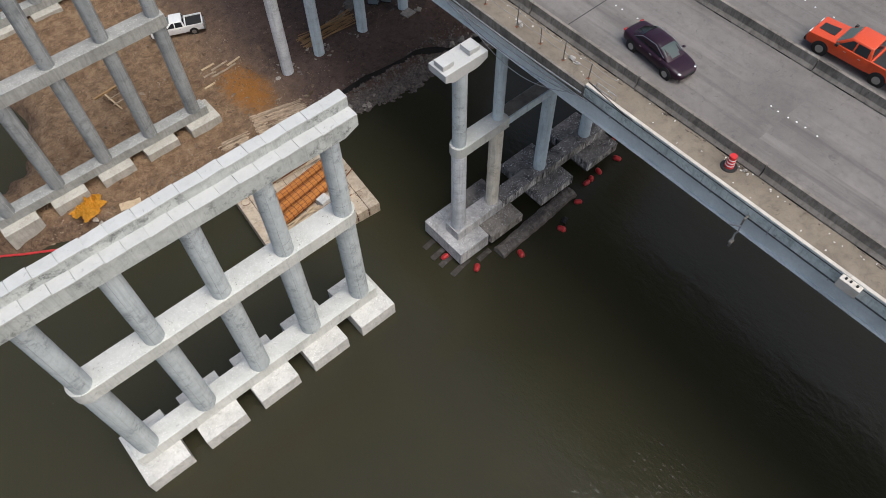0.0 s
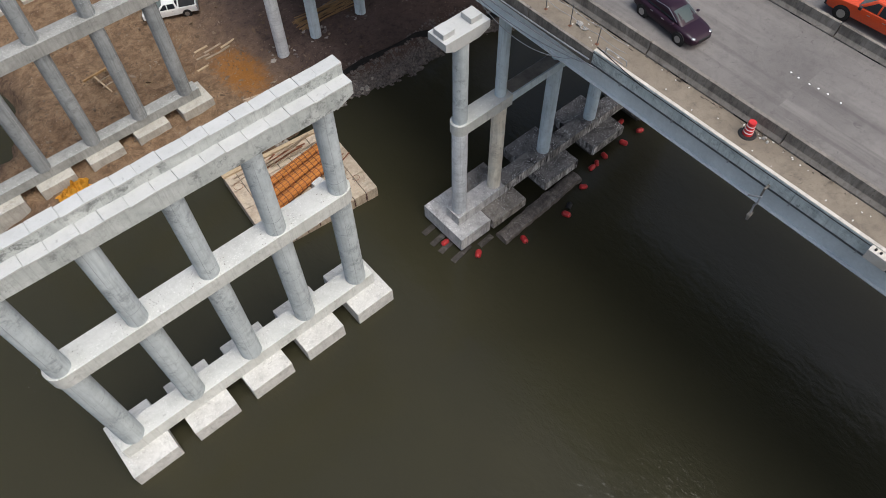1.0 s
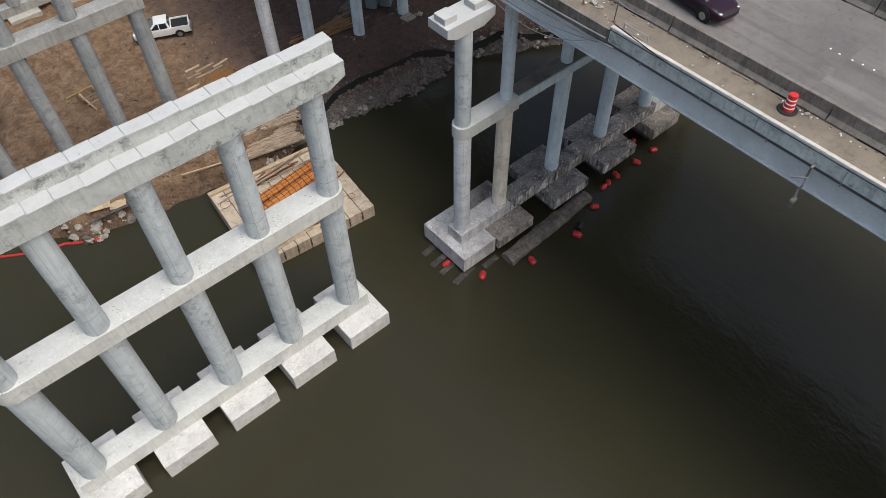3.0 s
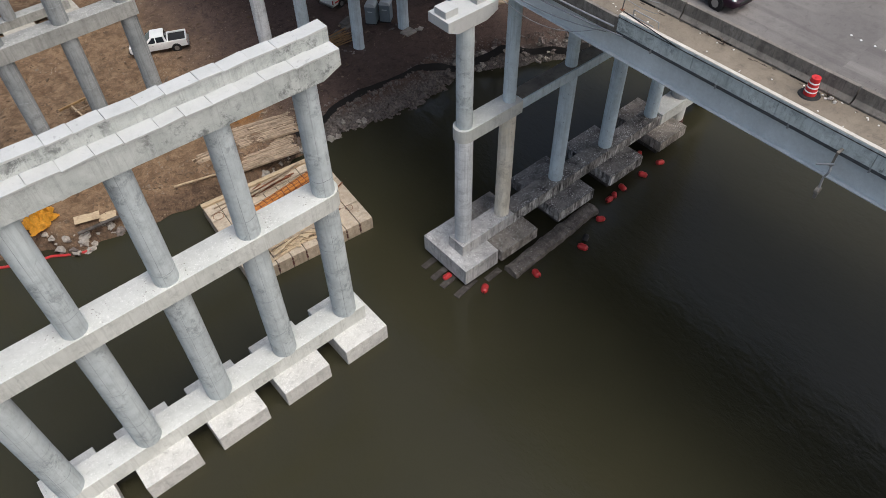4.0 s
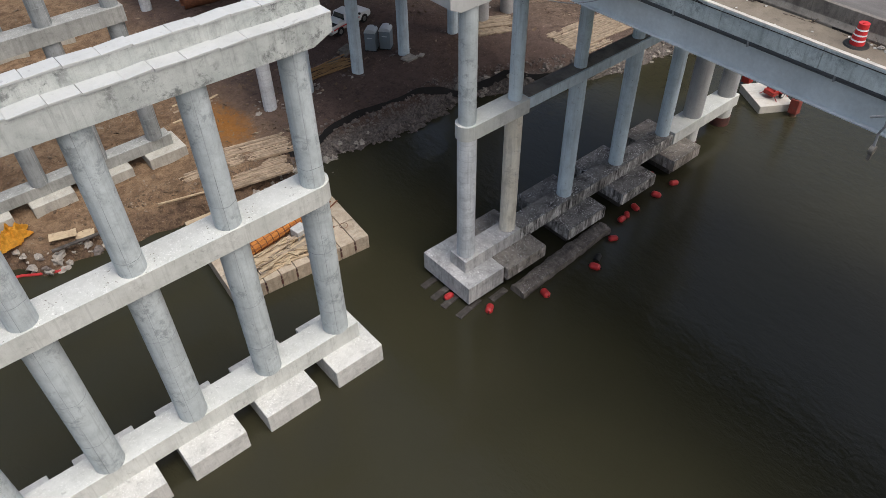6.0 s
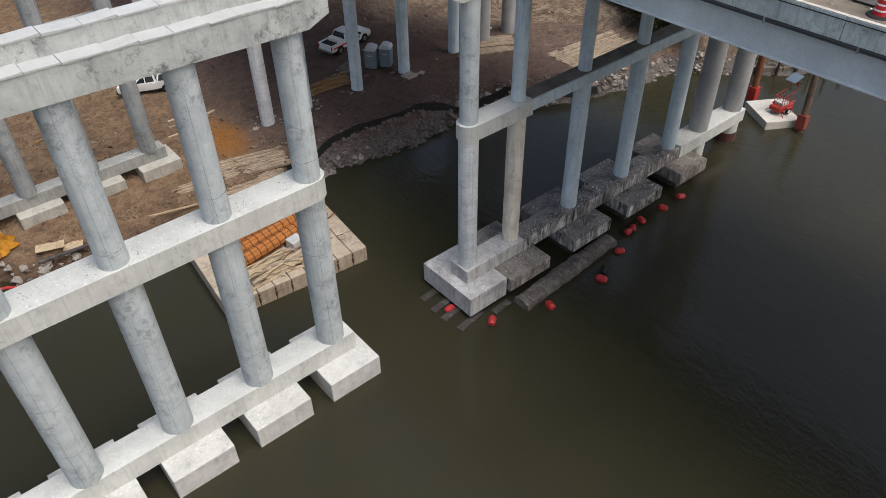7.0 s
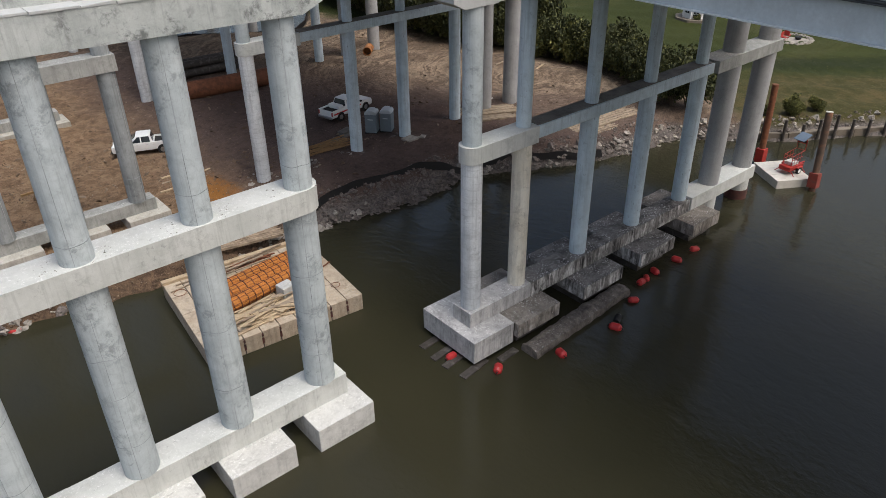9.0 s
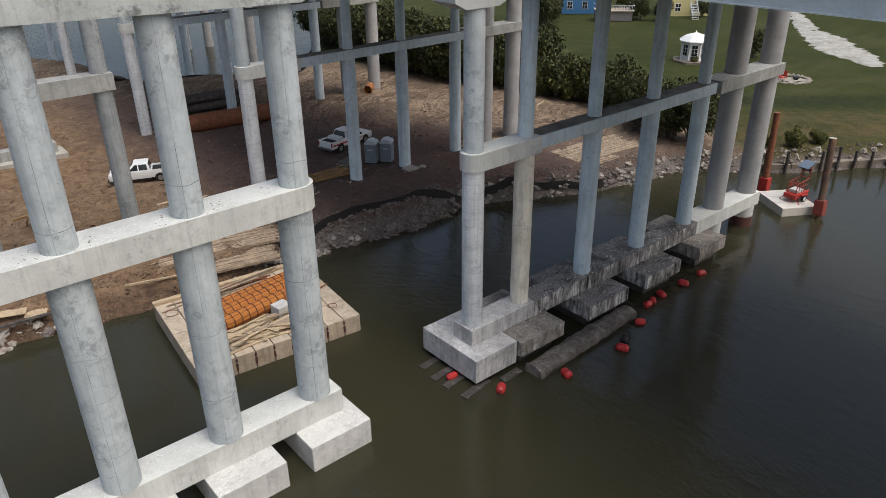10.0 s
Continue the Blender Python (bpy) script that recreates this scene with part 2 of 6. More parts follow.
CHROME = plain("brushed_alloy", (0.45, 0.46, 0.47), 0.3, 0.9, 0.1)
LAMP = plain("pale_lamp_lens", (0.75, 0.75, 0.72), 0.15, 0, 0.05)
TAIL = plain("red_lamp_lens", (0.35, 0.02, 0.02), 0.2, 0, 0.05)
TOILET = plain("slate_grey_plastic", (0.20, 0.24, 0.27), 0.5, 0, 0.1)
TOILET_TOP = plain("pale_grey_plastic", (0.55, 0.58, 0.60), 0.5, 0, 0.1)
SILT = plain("black_silt_fence", (0.012, 0.010, 0.010), 0.8, 0, 0.3)
PALE = plain("pale_litter", (0.7, 0.68, 0.64), 0.8)
ROCK = concrete("broken_bank_rock", (0.26, 0.218, 0.192), (0.075, 0.061, 0.055), 0.1, 0.25, (0.42, 0.38, 0.35), 1.5, mottle=0.6)
RAG = plain("dirty_grey_rag", (0.42, 0.40, 0.37), 0.9, 0, 0.4, 6.0, (0.2, 0.18, 0.16))
ROCK_PALE = concrete("pale_rubble", (0.42, 0.38, 0.33), (0.24, 0.21, 0.18), 0.1, 0.1, (0.6, 0.57, 0.52), 1.5)
MAT_MUD = plain("mud_caked_planks", (0.46, 0.345, 0.24), 0.9, 0, 0.55, 1.2, (0.15, 0.10, 0.065), 0.5)
PIPE_ORANGE = plain("orange_brown_pipe", (0.42, 0.17, 0.055), 0.8, 0.1, 0.5, 1.5, (0.12, 0.06, 0.035))
CLOD = plain("earth_clods", (0.165, 0.108, 0.068), 0.95, 0, 0.6, 0.6, (0.34, 0.27, 0.20))
PILE_DARK = plain("weathered_dark_pile", (0.13, 0.085, 0.062), 0.85, 0, 0.5, 1.5, (0.22, 0.10, 0.055))
COLLAR = plain("dull_red_collar", (0.26, 0.05, 0.035), 0.7, 0, 0.4, 2.0, (0.14, 0.06, 0.045))
BARK = plain("grey_bark", (0.12, 0.095, 0.075), 0.9, 0, 0.4, 4)
BLUE_HOUSE = plain("blue_clapboard", (0.05, 0.17, 0.36), 0.6, 0, 0.1)
YELLOW_HOUSE = plain("pale_yellow_clapboard", (0.62, 0.55, 0.27), 0.6, 0, 0.1)
ROOF = plain("grey_shingle", (0.18, 0.17, 0.165), 0.85, 0, 0.3)


def leaf_material(name, a, b):
    m, t, p = nodes_of(name)
    g = t.nodes.new("ShaderNodeNewGeometry")
    c = ramp(t, g.outputs["Random Per Island"], [(0.0, a), (1.0, b)])
    t.links.new(c, p.inputs["Base Color"])
    p.inputs["Roughness"].default_value = 0.6
    p.inputs["Specular IOR Level"].default_value = 0.2
    return m


LEAF = leaf_material("dull_green_leaves", (0.026, 0.034, 0.010), (0.20, 0.195, 0.062))
LEAF_DARK = leaf_material("dark_evergreen_and_shade_leaves", (0.016, 0.022, 0.009), (0.085, 0.09, 0.032))


def ground_material():
    m, t, p = nodes_of("site_ground")
    v = coords(t, False)
    sep = t.nodes.new("ShaderNodeSeparateXYZ")
    t.links.new(v, sep.inputs[0])

    def math_node(how, a, b):
        n = t.nodes.new("ShaderNodeMath")
        n.operation = how
        for k, q in enumerate((a, b)):
            if isinstance(q, (int, float)):
                n.inputs[k].default_value = q
            else:
                t.links.new(q, n.inputs[k])
        return n.outputs[0]

    broad = noise_tex(t, v, 0.09, 6, warp=0.6)
    mid = noise_tex(t, v, 0.55, 8, warp=0.8)
    fine = noise_tex(t, v, 5.0, 8, rough=0.7)
    dirt = mix(t, (0.150, 0.078, 0.041), (0.048, 0.028, 0.018), ramp(t, mid, [(0.38, 0.0), (0.6, 1.0)]))
    dirt = mix(t, dirt, (0.160, 0.094, 0.055), ramp(t, broad, [(0.48, 0.0), (0.6, 0.65)]))
    dirt = mix(t, dirt, (0.30, 0.23, 0.17), ramp(t, fine, [(0.66, 0.0), (0.74, 0.6)]))
    clod = noise_tex(t, v, 1.9, 9, rough=0.75, warp=0.6)
    dirt = mix(t, dirt, ramp(t, clod, [(0.40, 0.25), (0.54, 1.0)]), 0.75, "MULTIPLY")
    # earth painted darker towards the back piers for bridge shade, streaked by wheels
    back = math_node("ADD", sep.outputs[1], math_node("MULTIPLY", math_node("SUBTRACT", mid, 0.5), 16.0))
    shaded_earth = mix(t, (0.108, 0.062, 0.039), (0.042, 0.026, 0.018), ramp(t, noise_tex(t, v, 1.0, 6, (1.3, 0.28, 1.0), 0.7, 0.8), [(0.4, 0.0), (0.6, 1.0)]))
    dirt = mix(t, dirt, shaded_earth, ramp(t, math_node("MULTIPLY", math_node("SUBTRACT", back, 64.0), 0.06), [(0.0, 0.0), (1.0, 0.9)]))
    dirt = mix(t, dirt, (0.055, 0.033, 0.023), ramp(t, noise_tex(t, v, 0.19, 7, rough=0.65, warp=0.9), [(0.50, 0.0), (0.62, 0.7)]))
    # pale gravelly earth on the spread bank near the new piers
    strip = math_node("ADD", math_node("ABSOLUTE", math_node("SUBTRACT", sep.outputs[1], 48.6), 0.0), math_node("MULTIPLY", math_node("SUBTRACT", mid, 0.5), 5.0))
    tan = mix(t, (0.29, 0.195, 0.12), (0.13, 0.080, 0.047), ramp(t, noise_tex(t, v, 1.1, 10, rough=0.75, warp=0.5), [(0.38, 0.0), (0.62, 1.0)]))
    dirt = mix(t, dirt, tan, ramp(t, strip, [(1.2, 0.85), (4.2, 0.0)]))
    # packed earth below the old bridge, duller brown painted for its shade, sandy wheel tracks further back
    noisy_x = math_node("ADD", sep.outputs[0], math_node("MULTIPLY", math_node("SUBTRACT", mid, 0.5), 9.0))
    deck_shade_mask = ramp(t, math_node("MULTIPLY", math_node("SUBTRACT", noisy_x, 17.0), 0.1), [(0.0, 0.0), (0.8, 1.0)])
    dirt = mix(t, dirt, mix(t, mix(t, (0.16, 0.110, 0.090), (0.075, 0.050, 0.042), mid), ramp(t, clod, [(0.36, 0.35), (0.52, 1.0)]), 0.6, "MULTIPLY"), deck_shade_mask)
    ox, oy = math_node("SUBTRACT", sep.outputs[0], 62.0), math_node("SUBTRACT", sep.outputs[1], 57.0)
    reach = math_node("SQRT", math_node("ADD", math_node("MULTIPLY", ox, ox), math_node("MULTIPLY", oy, oy)), 0.0)
    polar = t.nodes.new("ShaderNodeCombineXYZ")
    t.links.new(math_node("ADD", reach, math_node("MULTIPLY", math_node("SUBTRACT", broad, 0.5), 9.0)), polar.inputs[0])
    t.links.new(math_node("MULTIPLY", math_node("ARCTAN2", oy, ox), 2.2), polar.inputs[1])
    rut = noise_tex(t, polar.outputs[0], 1.0, 6, (2.3, 0.55, 1.0), 0.62)
    thin = noise_tex(t, polar.outputs[0], 1.0, 4, (6.5, 0.9, 1.0), 0.6)
    sandy = mix(t, (0.36, 0.265, 0.185), (0.115, 0.08, 0.056), ramp(t, rut, [(0.38, 0.0), (0.64, 1.0)]))
    sandy = mix(t, sandy, (0.075, 0.052, 0.038), ramp(t, thin, [(0.54, 0.0), (0.66, 0.8)]))
    sandy = mix(t, sandy, (0.11, 0.078, 0.056), ramp(t, noise_tex(t, v, 0.16, 5, warp=0.6), [(0.48, 0.0), (0.62, 0.75)]))
    sandy = mix(t, sandy, ramp(t, clod, [(0.36, 0.3), (0.55, 1.0)]), 0.7, "MULTIPLY")
    far = math_node("ADD", math_node("ADD", math_node("MULTIPLY", sep.outputs[1], 0.55), math_node("MULTIPLY", sep.outputs[0], 0.95)), math_node("MULTIPLY", math_node("SUBTRACT", broad, 0.5), 14.0))
    sandm = ramp(t, math_node("MULTIPLY", math_node("SUBTRACT", far, 74.0), 0.08), [(0.0, 0.0), (1.0, 1.0)])
    dirt = mix(t, dirt, sandy, sandm)
    # rust-coloured spill
    dx = math_node("SUBTRACT", sep.outputs[0], 20.0)
    dy = math_node("SUBTRACT", sep.outputs[1], 52.3)
    rad = math_node("ADD", math_node("ADD", math_node("MULTIPLY", math_node("MULTIPLY", dx, dx), 0.16), math_node("MULTIPLY", math_node("MULTIPLY", dy, dy), 0.045)), math_node("MULTIPLY", math_node("SUBTRACT", clod, 0.5), 2.6))
    dirt = mix(t, dirt, (0.27, 0.112, 0.022), ramp(t, rad, [(0.1, 0.85), (1.3, 0.0)]))
    # lawn beyond the shrubs
    grass = mix(t, (0.034, 0.041, 0.009), (0.050, 0.056, 0.014), ramp(t, broad, [(0.35, 0.0), (0.65, 1.0)]))
    grass = mix(t, grass, (0.085, 0.078, 0.030), ramp(t, noise_tex(t, v, 0.11, 6, (0.5, 1.3, 1.0), warp=0.5), [(0.52, 0.0), (0.64, 0.5)]))
    grass = mix(t, grass, (0.022, 0.032, 0.009), ramp(t, fine, [(0.4, 0.6), (0.6, 0.0)]))
    # dry mown band along the shore, a darker green strip behind it
    inland = math_node("ADD", math_node("ADD", math_node("MULTIPLY", sep.outputs[0], 0.67), math_node("MULTIPLY", sep.outputs[1], 0.74)), math_node("MULTIPLY", math_node("SUBTRACT", mid, 0.5), 7.0))
    swath = noise_tex(t, inland, 0.7, 5, rough=0.7)
    dry = mix(t, (0.105, 0.080, 0.034), (0.048, 0.048, 0.016), ramp(t, noise_tex(t, v, 0.5, 8, (1.0, 0.7, 1.0), 0.7, 0.6), [(0.38, 0.0), (0.6, 1.0)]))
    dry = mix(t, dry, (0.045, 0.045, 0.016), ramp(t, swath, [(0.48, 0.0), (0.6, 0.6)]))
    grass = mix(t, grass, dry, ramp(t, math_node("MULTIPLY", math_node("SUBTRACT", inland, 80.0), 0.2), [(0.0, 1.0), (0.8, 0.0)]))
    dark_strip = math_node("ABSOLUTE", math_node("SUBTRACT", inland, 87.0), 0.0)
    grass = mix(t, grass, (0.016, 0.022, 0.008), ramp(t, math_node("MULTIPLY", dark_strip, 0.25), [(0.3, 0.65), (0.9, 0.0)]))
    lawn = math_node("ADD", math_node("ADD", sep.outputs[0], math_node("MULTIPLY", sep.outputs[1], 0.22)), math_node("MULTIPLY", math_node("SUBTRACT", mid, 0.5), 5.0))
    lawnm = ramp(t, math_node("MULTIPLY", math_node("SUBTRACT", lawn, 80.5), 0.35), [(0.0, 0.0), (1.0, 1.0)])
    shore = math_node("ADD", math_node("SUBTRACT", sep.outputs[0], math_node("MULTIPLY", math_node("SUBTRACT", sep.outputs[1], 33.0), 0.75)), math_node("MULTIPLY", math_node("SUBTRACT", mid, 0.5), 3.0))
    lawnm = mix(t, lawnm, 1.0, ramp(t, math_node("MULTIPLY", math_node("SUBTRACT", shore, 67.0), 0.5), [(0.0, 0.0), (1.0, 1.0)]))
    c = mix(t, dirt, grass, lawnm)
    # gravel and mud where the bank goes under
    bank = ramp(t, math_node("ADD", sep.outputs[2], math_node("MULTIPLY", math_node("SUBTRACT", mid, 0.5), 0.7)), [(0.25, 1.0), (0.85, 0.0)])
    stone = mix(t, (0.19, 0.165, 0.15), (0.075, 0.065, 0.06), ramp(t, fine, [(0.4, 0.0), (0.6, 1.0)]))
    stone = mix(t, mix(t, (0.17, 0.11, 0.07), (0.07, 0.045, 0.03), ramp(t, clod, [(0.4, 1.0), (0.6, 0.0)])), stone, ramp(t, math_node("MULTIPLY", math_node("SUBTRACT", noisy_x, 20.0), 0.2), [(0.0, 0.0), (1.0, 1.0)]))
    c = mix(t, c, stone, bank)
    c = mix(t, c, ramp(t, noise_tex(t, v, 11.0, 5, rough=0.75), [(0.36, 0.35), (0.54, 1.0), (0.68, 1.0)]), 0.55, "MULTIPLY")
    c = mix(t, c, (0.42, 0.34, 0.27), calc(t, "MULTIPLY", ramp(t, noise_tex(t, v, 7.0, 3, rough=0.7), [(0.67, 0.0), (0.71, 0.7)]), calc(t, "SUBTRACT", 1.0, lawnm)))
    t.links.new(c, p.inputs["Base Color"])
    p.inputs["Roughness"].default_value = 0.95
    p.inputs["Specular IOR Level"].default_value = 0.15
    hgt = mix(t, mid, mix(t, fine, clod, 0.5), 0.6)
    bump(t, p, hgt, 1.0, 0.22)
    return m


def water_material():
    m, t, p = nodes_of("murky_river_water")
    v = coords(t, False)
    c = mix(t, (0.034, 0.0315, 0.0178), (0.028, 0.0262, 0.0158), ramp(t, noise_tex(t, v, 0.05, 3), [(0.35, 0.0), (0.65, 1.0)]))
    t.links.new(c, p.inputs["Base Color"])
    p.inputs["Roughness"].default_value = 0.09
    p.inputs["IOR"].default_value = 1.35
    p.inputs["Specular Tint"].default_value = (1.0, 0.97, 0.90, 1)
    fine = noise_tex(t, v, 3.2, 4, (1.0, 0.55, 1.0), 0.6, 0.5)
    wide = noise_tex(t, v, 0.7, 3, (1.0, 0.6, 1.0), 0.5, 0.4)
    patch = ramp(t, noise_tex(t, v, 0.06, 3, warp=0.5), [(0.36, 0.2), (0.6, 1.0)])
    waves = calc(t, "ADD", calc(t, "MULTIPLY", wide, 0.8), calc(t, "MULTIPLY", calc(t, "MULTIPLY", fine, patch), 0.62))
    at = t.nodes.new("ShaderNodeSeparateXYZ")
    t.links.new(v, at.inputs[0])
    breeze = ramp(t, calc(t, "MULTIPLY", calc(t, "SUBTRACT", at.outputs[1], 75.0), 0.04), [(0.0, 0.0), (1.0, 1.0)])
    waves = calc(t, "ADD", waves, calc(t, "MULTIPLY", calc(t, "MULTIPLY", noise_tex(t, v, 1.1, 3, (0.6, 1.0, 1.0), 0.6, 0.4), breeze), 1.6))
    bump(t, p, waves, 0.5, 0.11)
    return m


GROUND = ground_material()
WATER = water_material()
GRAVEL = concrete("white_gravel", (0.46, 0.445, 0.41), (0.27, 0.255, 0.215), 0.0, 0.9, (0.10, 0.105, 0.045), 0.5, mottle=0.7, flecks=0.6)


# ---- mesh helpers ----
def box(bm, x0, x1, y0, y1, z0, z1, bevel=0.0, turn=None):
    m = Matrix.Translation(((x0 + x1) / 2, (y0 + y1) / 2, (z0 + z1) / 2)) @ Matrix.Diagonal((x1 - x0, y1 - y0, z1 - z0, 1))
    vs = bmesh.ops.create_cube(bm, size=1.0, matrix=(turn @ m) if turn else m)["verts"]
    if bevel:
        es = list({e for q in vs for e in q.link_edges})
        bmesh.ops.bevel(bm, geom=es, offset=bevel, segments=2, affect="EDGES", profile=0.6)
    return bm


def tube(bm, p, q, r, r2=None, seg=12, caps=True):
    p, q = Vector(p), Vector(q)
    d = q - p
    m = Matrix.Translation((p + q) / 2) @ d.to_track_quat("Z", "Y").to_matrix().to_4x4()
    bmesh.ops.create_cone(bm, cap_ends=caps, segments=seg, radius1=r, radius2=r if r2 is None else r2, depth=d.length, matrix=m)
    return bm


def prism(bm, outline, axis, a, b, bevel=0.0):
    """The outline, two coordinates a point, pulled from a to b along the axis."""
    def at(u, w, k):
        return {"x": (k, u, w), "y": (u, k, w), "z": (u, w, k)}[axis]
    lo = [bm.verts.new(at(u, w, a)) for u, w in outline]
    hi = [bm.verts.new(at(u, w, b)) for u, w in outline]
    n = len(lo)
    fs = [bm.faces.new(lo), bm.faces.new(hi[::-1])]
    fs += [bm.faces.new((lo[k], hi[k], hi[(k + 1) % n], lo[(k + 1) % n])) for k in range(n)]
    bmesh.ops.recalc_face_normals(bm, faces=fs)
    if bevel:
        es = list({e for f in fs for e in f.edges})
        bmesh.ops.bevel(bm, geom=es, offset=bevel, segments=2, affect="EDGES", profile=0.6)
    return bm


def lump(bm, at, size, seed=0, sub=2, rough=0.35, turn=0.0):
    vs = bmesh.ops.create_icosphere(bm, subdivisions=sub, radius=1.0)["verts"]
    r = Matrix.Rotation(turn, 3, "Z")
    for q in vs:
        k = 1 + rough * noise.noise(q.co * 1.3 + Vector((seed * 3.1, seed * 1.7, seed)))
        c = q.co * k
        q.co = r @ Vector((c.x * size[0], c.y * size[1], c.z * size[2])) + Vector(at)
    return bm


def chain(bm, pts, r, seg=6):
    """One bent round bar through the points, with mitred corners."""
    pts = [Vector(p) for p in pts]
    rows = []
    for k, p in enumerate(pts):
        a = (p - pts[k - 1]).normalized() if k else (pts[1] - p).normalized()
        b = (pts[k + 1] - p).normalized() if k + 1 < len(pts) else a
        d = (a + b).normalized() if (a + b).length > 1e-4 else a
        u = d.cross(Vector((0.31, 0.17, 0.94))).normalized()
        if rows and u.dot(last) < 0:
            u = -u
        last = u
        w = d.cross(u)
        rows.append([bm.verts.new(p + r * (math.cos(t) * u + math.sin(t) * w)) for t in np.linspace(0, 2 * math.pi, seg + 1)[:-1]])
    for a, b in zip(rows, rows[1:]):
        for k in range(seg):
            bm.faces.new((a[k], a[(k + 1) % seg], b[(k + 1) % seg], b[k]))
    bm.faces.new(rows[0][::-1])
    bm.faces.new(rows[-1])
    return bm


def as_mesh(name, bm, material, smooth=False):
    me = bpy.data.meshes.new(name)
    if smooth:
        for f in bm.faces:
            f.smooth = True
        for e in bm.edges:
            if len(e.link_faces) == 2 and e.calc_face_angle(0.0) > 0.7:
                e.smooth = False
    bm.to_mesh(me)
    bm.free()
    me.materials.append(material)
    return me


def part(name, bm, material, parent, label="", smooth=False):
    ob = new(name, as_mesh(name, bm, material, smooth))
    ob.parent = parent
    return tagged(ob, label)


def shared(name, me, parent, m):
    ob = new(name, me)
    ob.parent = parent
    ob.matrix_basis = m
    return ob


def thing(name, m, label, category, group="", kind=""):
    ob = new(name)
    ob.empty_display_size = 0.3
    ob.matrix_basis = m
    return tagged(ob, label, category, group, kind)


def single(name, bm, material, m, label, category, group="", kind="", smooth=False):
    ob = new(name, as_mesh(name, bm, material, smooth))
    ob.matrix_basis = m
    return tagged(ob, label, category, group, kind)


def B():
    return bmesh.new()


# ---- ground and water ----
SHORE_X = [-400, -60, -20, -8, -3, 1, 2, 7.6, 14, 18, 22.7, 25.5, 30, 33, 36, 39.3, 42, 46, 49.2, 54, 62, 65.7, 68.8, 73.6, 78.6, 100, 160, 400, 1500]
SHORE_Y = [140, 75, 56, 51.5, 49, 47.6, 45.7, 45.3, 43.7, 43.1, 44.0, 43.9, 43.4, 42.7, 42.9, 43.5, 42.9, 40.4, 39.1, 37.1, 35.9, 32.4, 28.8, 25.9, 22.6, 9, -28, -170, -800]
BACK_X = [-400, 10, 30, 32.5, 40, 52.4, 57, 60.7, 70, 81.5, 95, 200, 1500]
BACK_Y = [190, 165, 125, 105.5, 104, 95.5, 100, 106, 117, 131, 160, 700, 4000]


def rise(x, y):
    """Height of the ground: a bank at the river, level site, a cove on the west side, open water at the back."""
    w = 0.7 * np.sin(x * 0.9 + 0.4 * np.sin(y * 0.7)) * 0.35 + 0.3 * np.sin(x * 2.3 + y)
    d = np.minimum(y - np.interp(x, SHORE_X, SHORE_Y) + w * 0.6, np.interp(x, BACK_X, BACK_Y) - y + w * 0.5)
    cove = np.hypot((x + 5.5) / 1.0, (y - 66.5) / 1.25) - 7.0 + w
    d = np.minimum(d, cove)
    s = np.clip((d + 2.2) / 5.0, 0, 1)
    z = -1.9 + 3.15 * s * s * (3 - 2 * s)
    bumps = 0.10 * np.sin(x * 0.31 + 1.3 * np.sin(y * 0.23)) + 0.06 * np.sin(x * 1.1 + y * 0.8) + 0.035 * np.sin(2.9 * x - 2.1 * y)
    lift = np.clip((x - 70) / 60, 0, 1) * 0.6
    dip = 0.42 * np.exp(-((y - 49.5) / 3.6) ** 2) * np.clip((19 - x) / 4, 0, 1) * np.clip((x + 12) / 4, 0, 1)
    return z + (bumps + lift) * np.clip(d / 4, 0, 1) - dip * np.clip(d / 3, 0, 1)


def graded(lo, fine0, fine1, hi, step, grow=1.09):
    mid = list(np.arange(fine0, fine1 + step / 2, step))
    a, s = [fine0], step
    while a[-1] > lo:
        s *= grow
        a.append(a[-1] - s)
    b, s = [fine1], step
    while b[-1] < hi:
        s *= grow
        b.append(b[-1] + s)
    return np.array(a[:0:-1] + mid + b[1:])


def ground_sheet():
    gx, gy = graded(-2500, -14, 90, 3500, 0.42), graded(-2500, 33, 112, 4000, 0.42)
    xx, yy = np.meshgrid(gx, gy)
    zz = rise(xx, yy)
    nx, ny = len(gx), len(gy)
    co = np.stack([xx.ravel(), yy.ravel(), zz.ravel()], 1)
    idx = np.arange(nx * ny).reshape(ny, nx)
    quads = np.stack([idx[:-1, :-1], idx[:-1, 1:], idx[1:, 1:], idx[1:, :-1]], -1).reshape(-1, 4)
    me = bpy.data.meshes.new("ground")
    me.from_pydata(co.tolist(), [], quads.tolist())
    me.polygons.foreach_set("use_smooth", [True] * len(me.polygons))
    me.materials.append(GROUND)
    tagged(new("ground", me), "brown muddy building site with lawn beyond it", "ground", kind="structure")


ground_sheet()


def level(x, y):
    return float(rise(np.array([float(x)]), np.array([float(y)]))[0])


bm = B()
box(bm, -3000, 4000, -3000, 5000, -1.1, -0.6)
single("water", bm, WATER, pose(0, 0, 0), "murky brown-green river water with faint ripples", "water", kind="structure")

# ---- new bridge: concrete piers in rows ----
def rounded_bar(bm, x0, x1, half, z0, z1, ends=(True, True), seg=10):
    """A beam along x with half-round ends."""
    pts = []
    if ends[1]:
        pts += [(x1 + half * math.sin(a), -half * math.cos(a)) for a in np.linspace(0, math.pi, seg)]
    else:
        pts += [(x1, -half), (x1, half)]
    if ends[0]:
        pts += [(x0 - half * math.sin(a), half * math.cos(a)) for a in np.linspace(0, math.pi, seg)]
    else:
        pts += [(x0, half), (x0, -half)]
    return prism(bm, pts, "z", z0, z1)


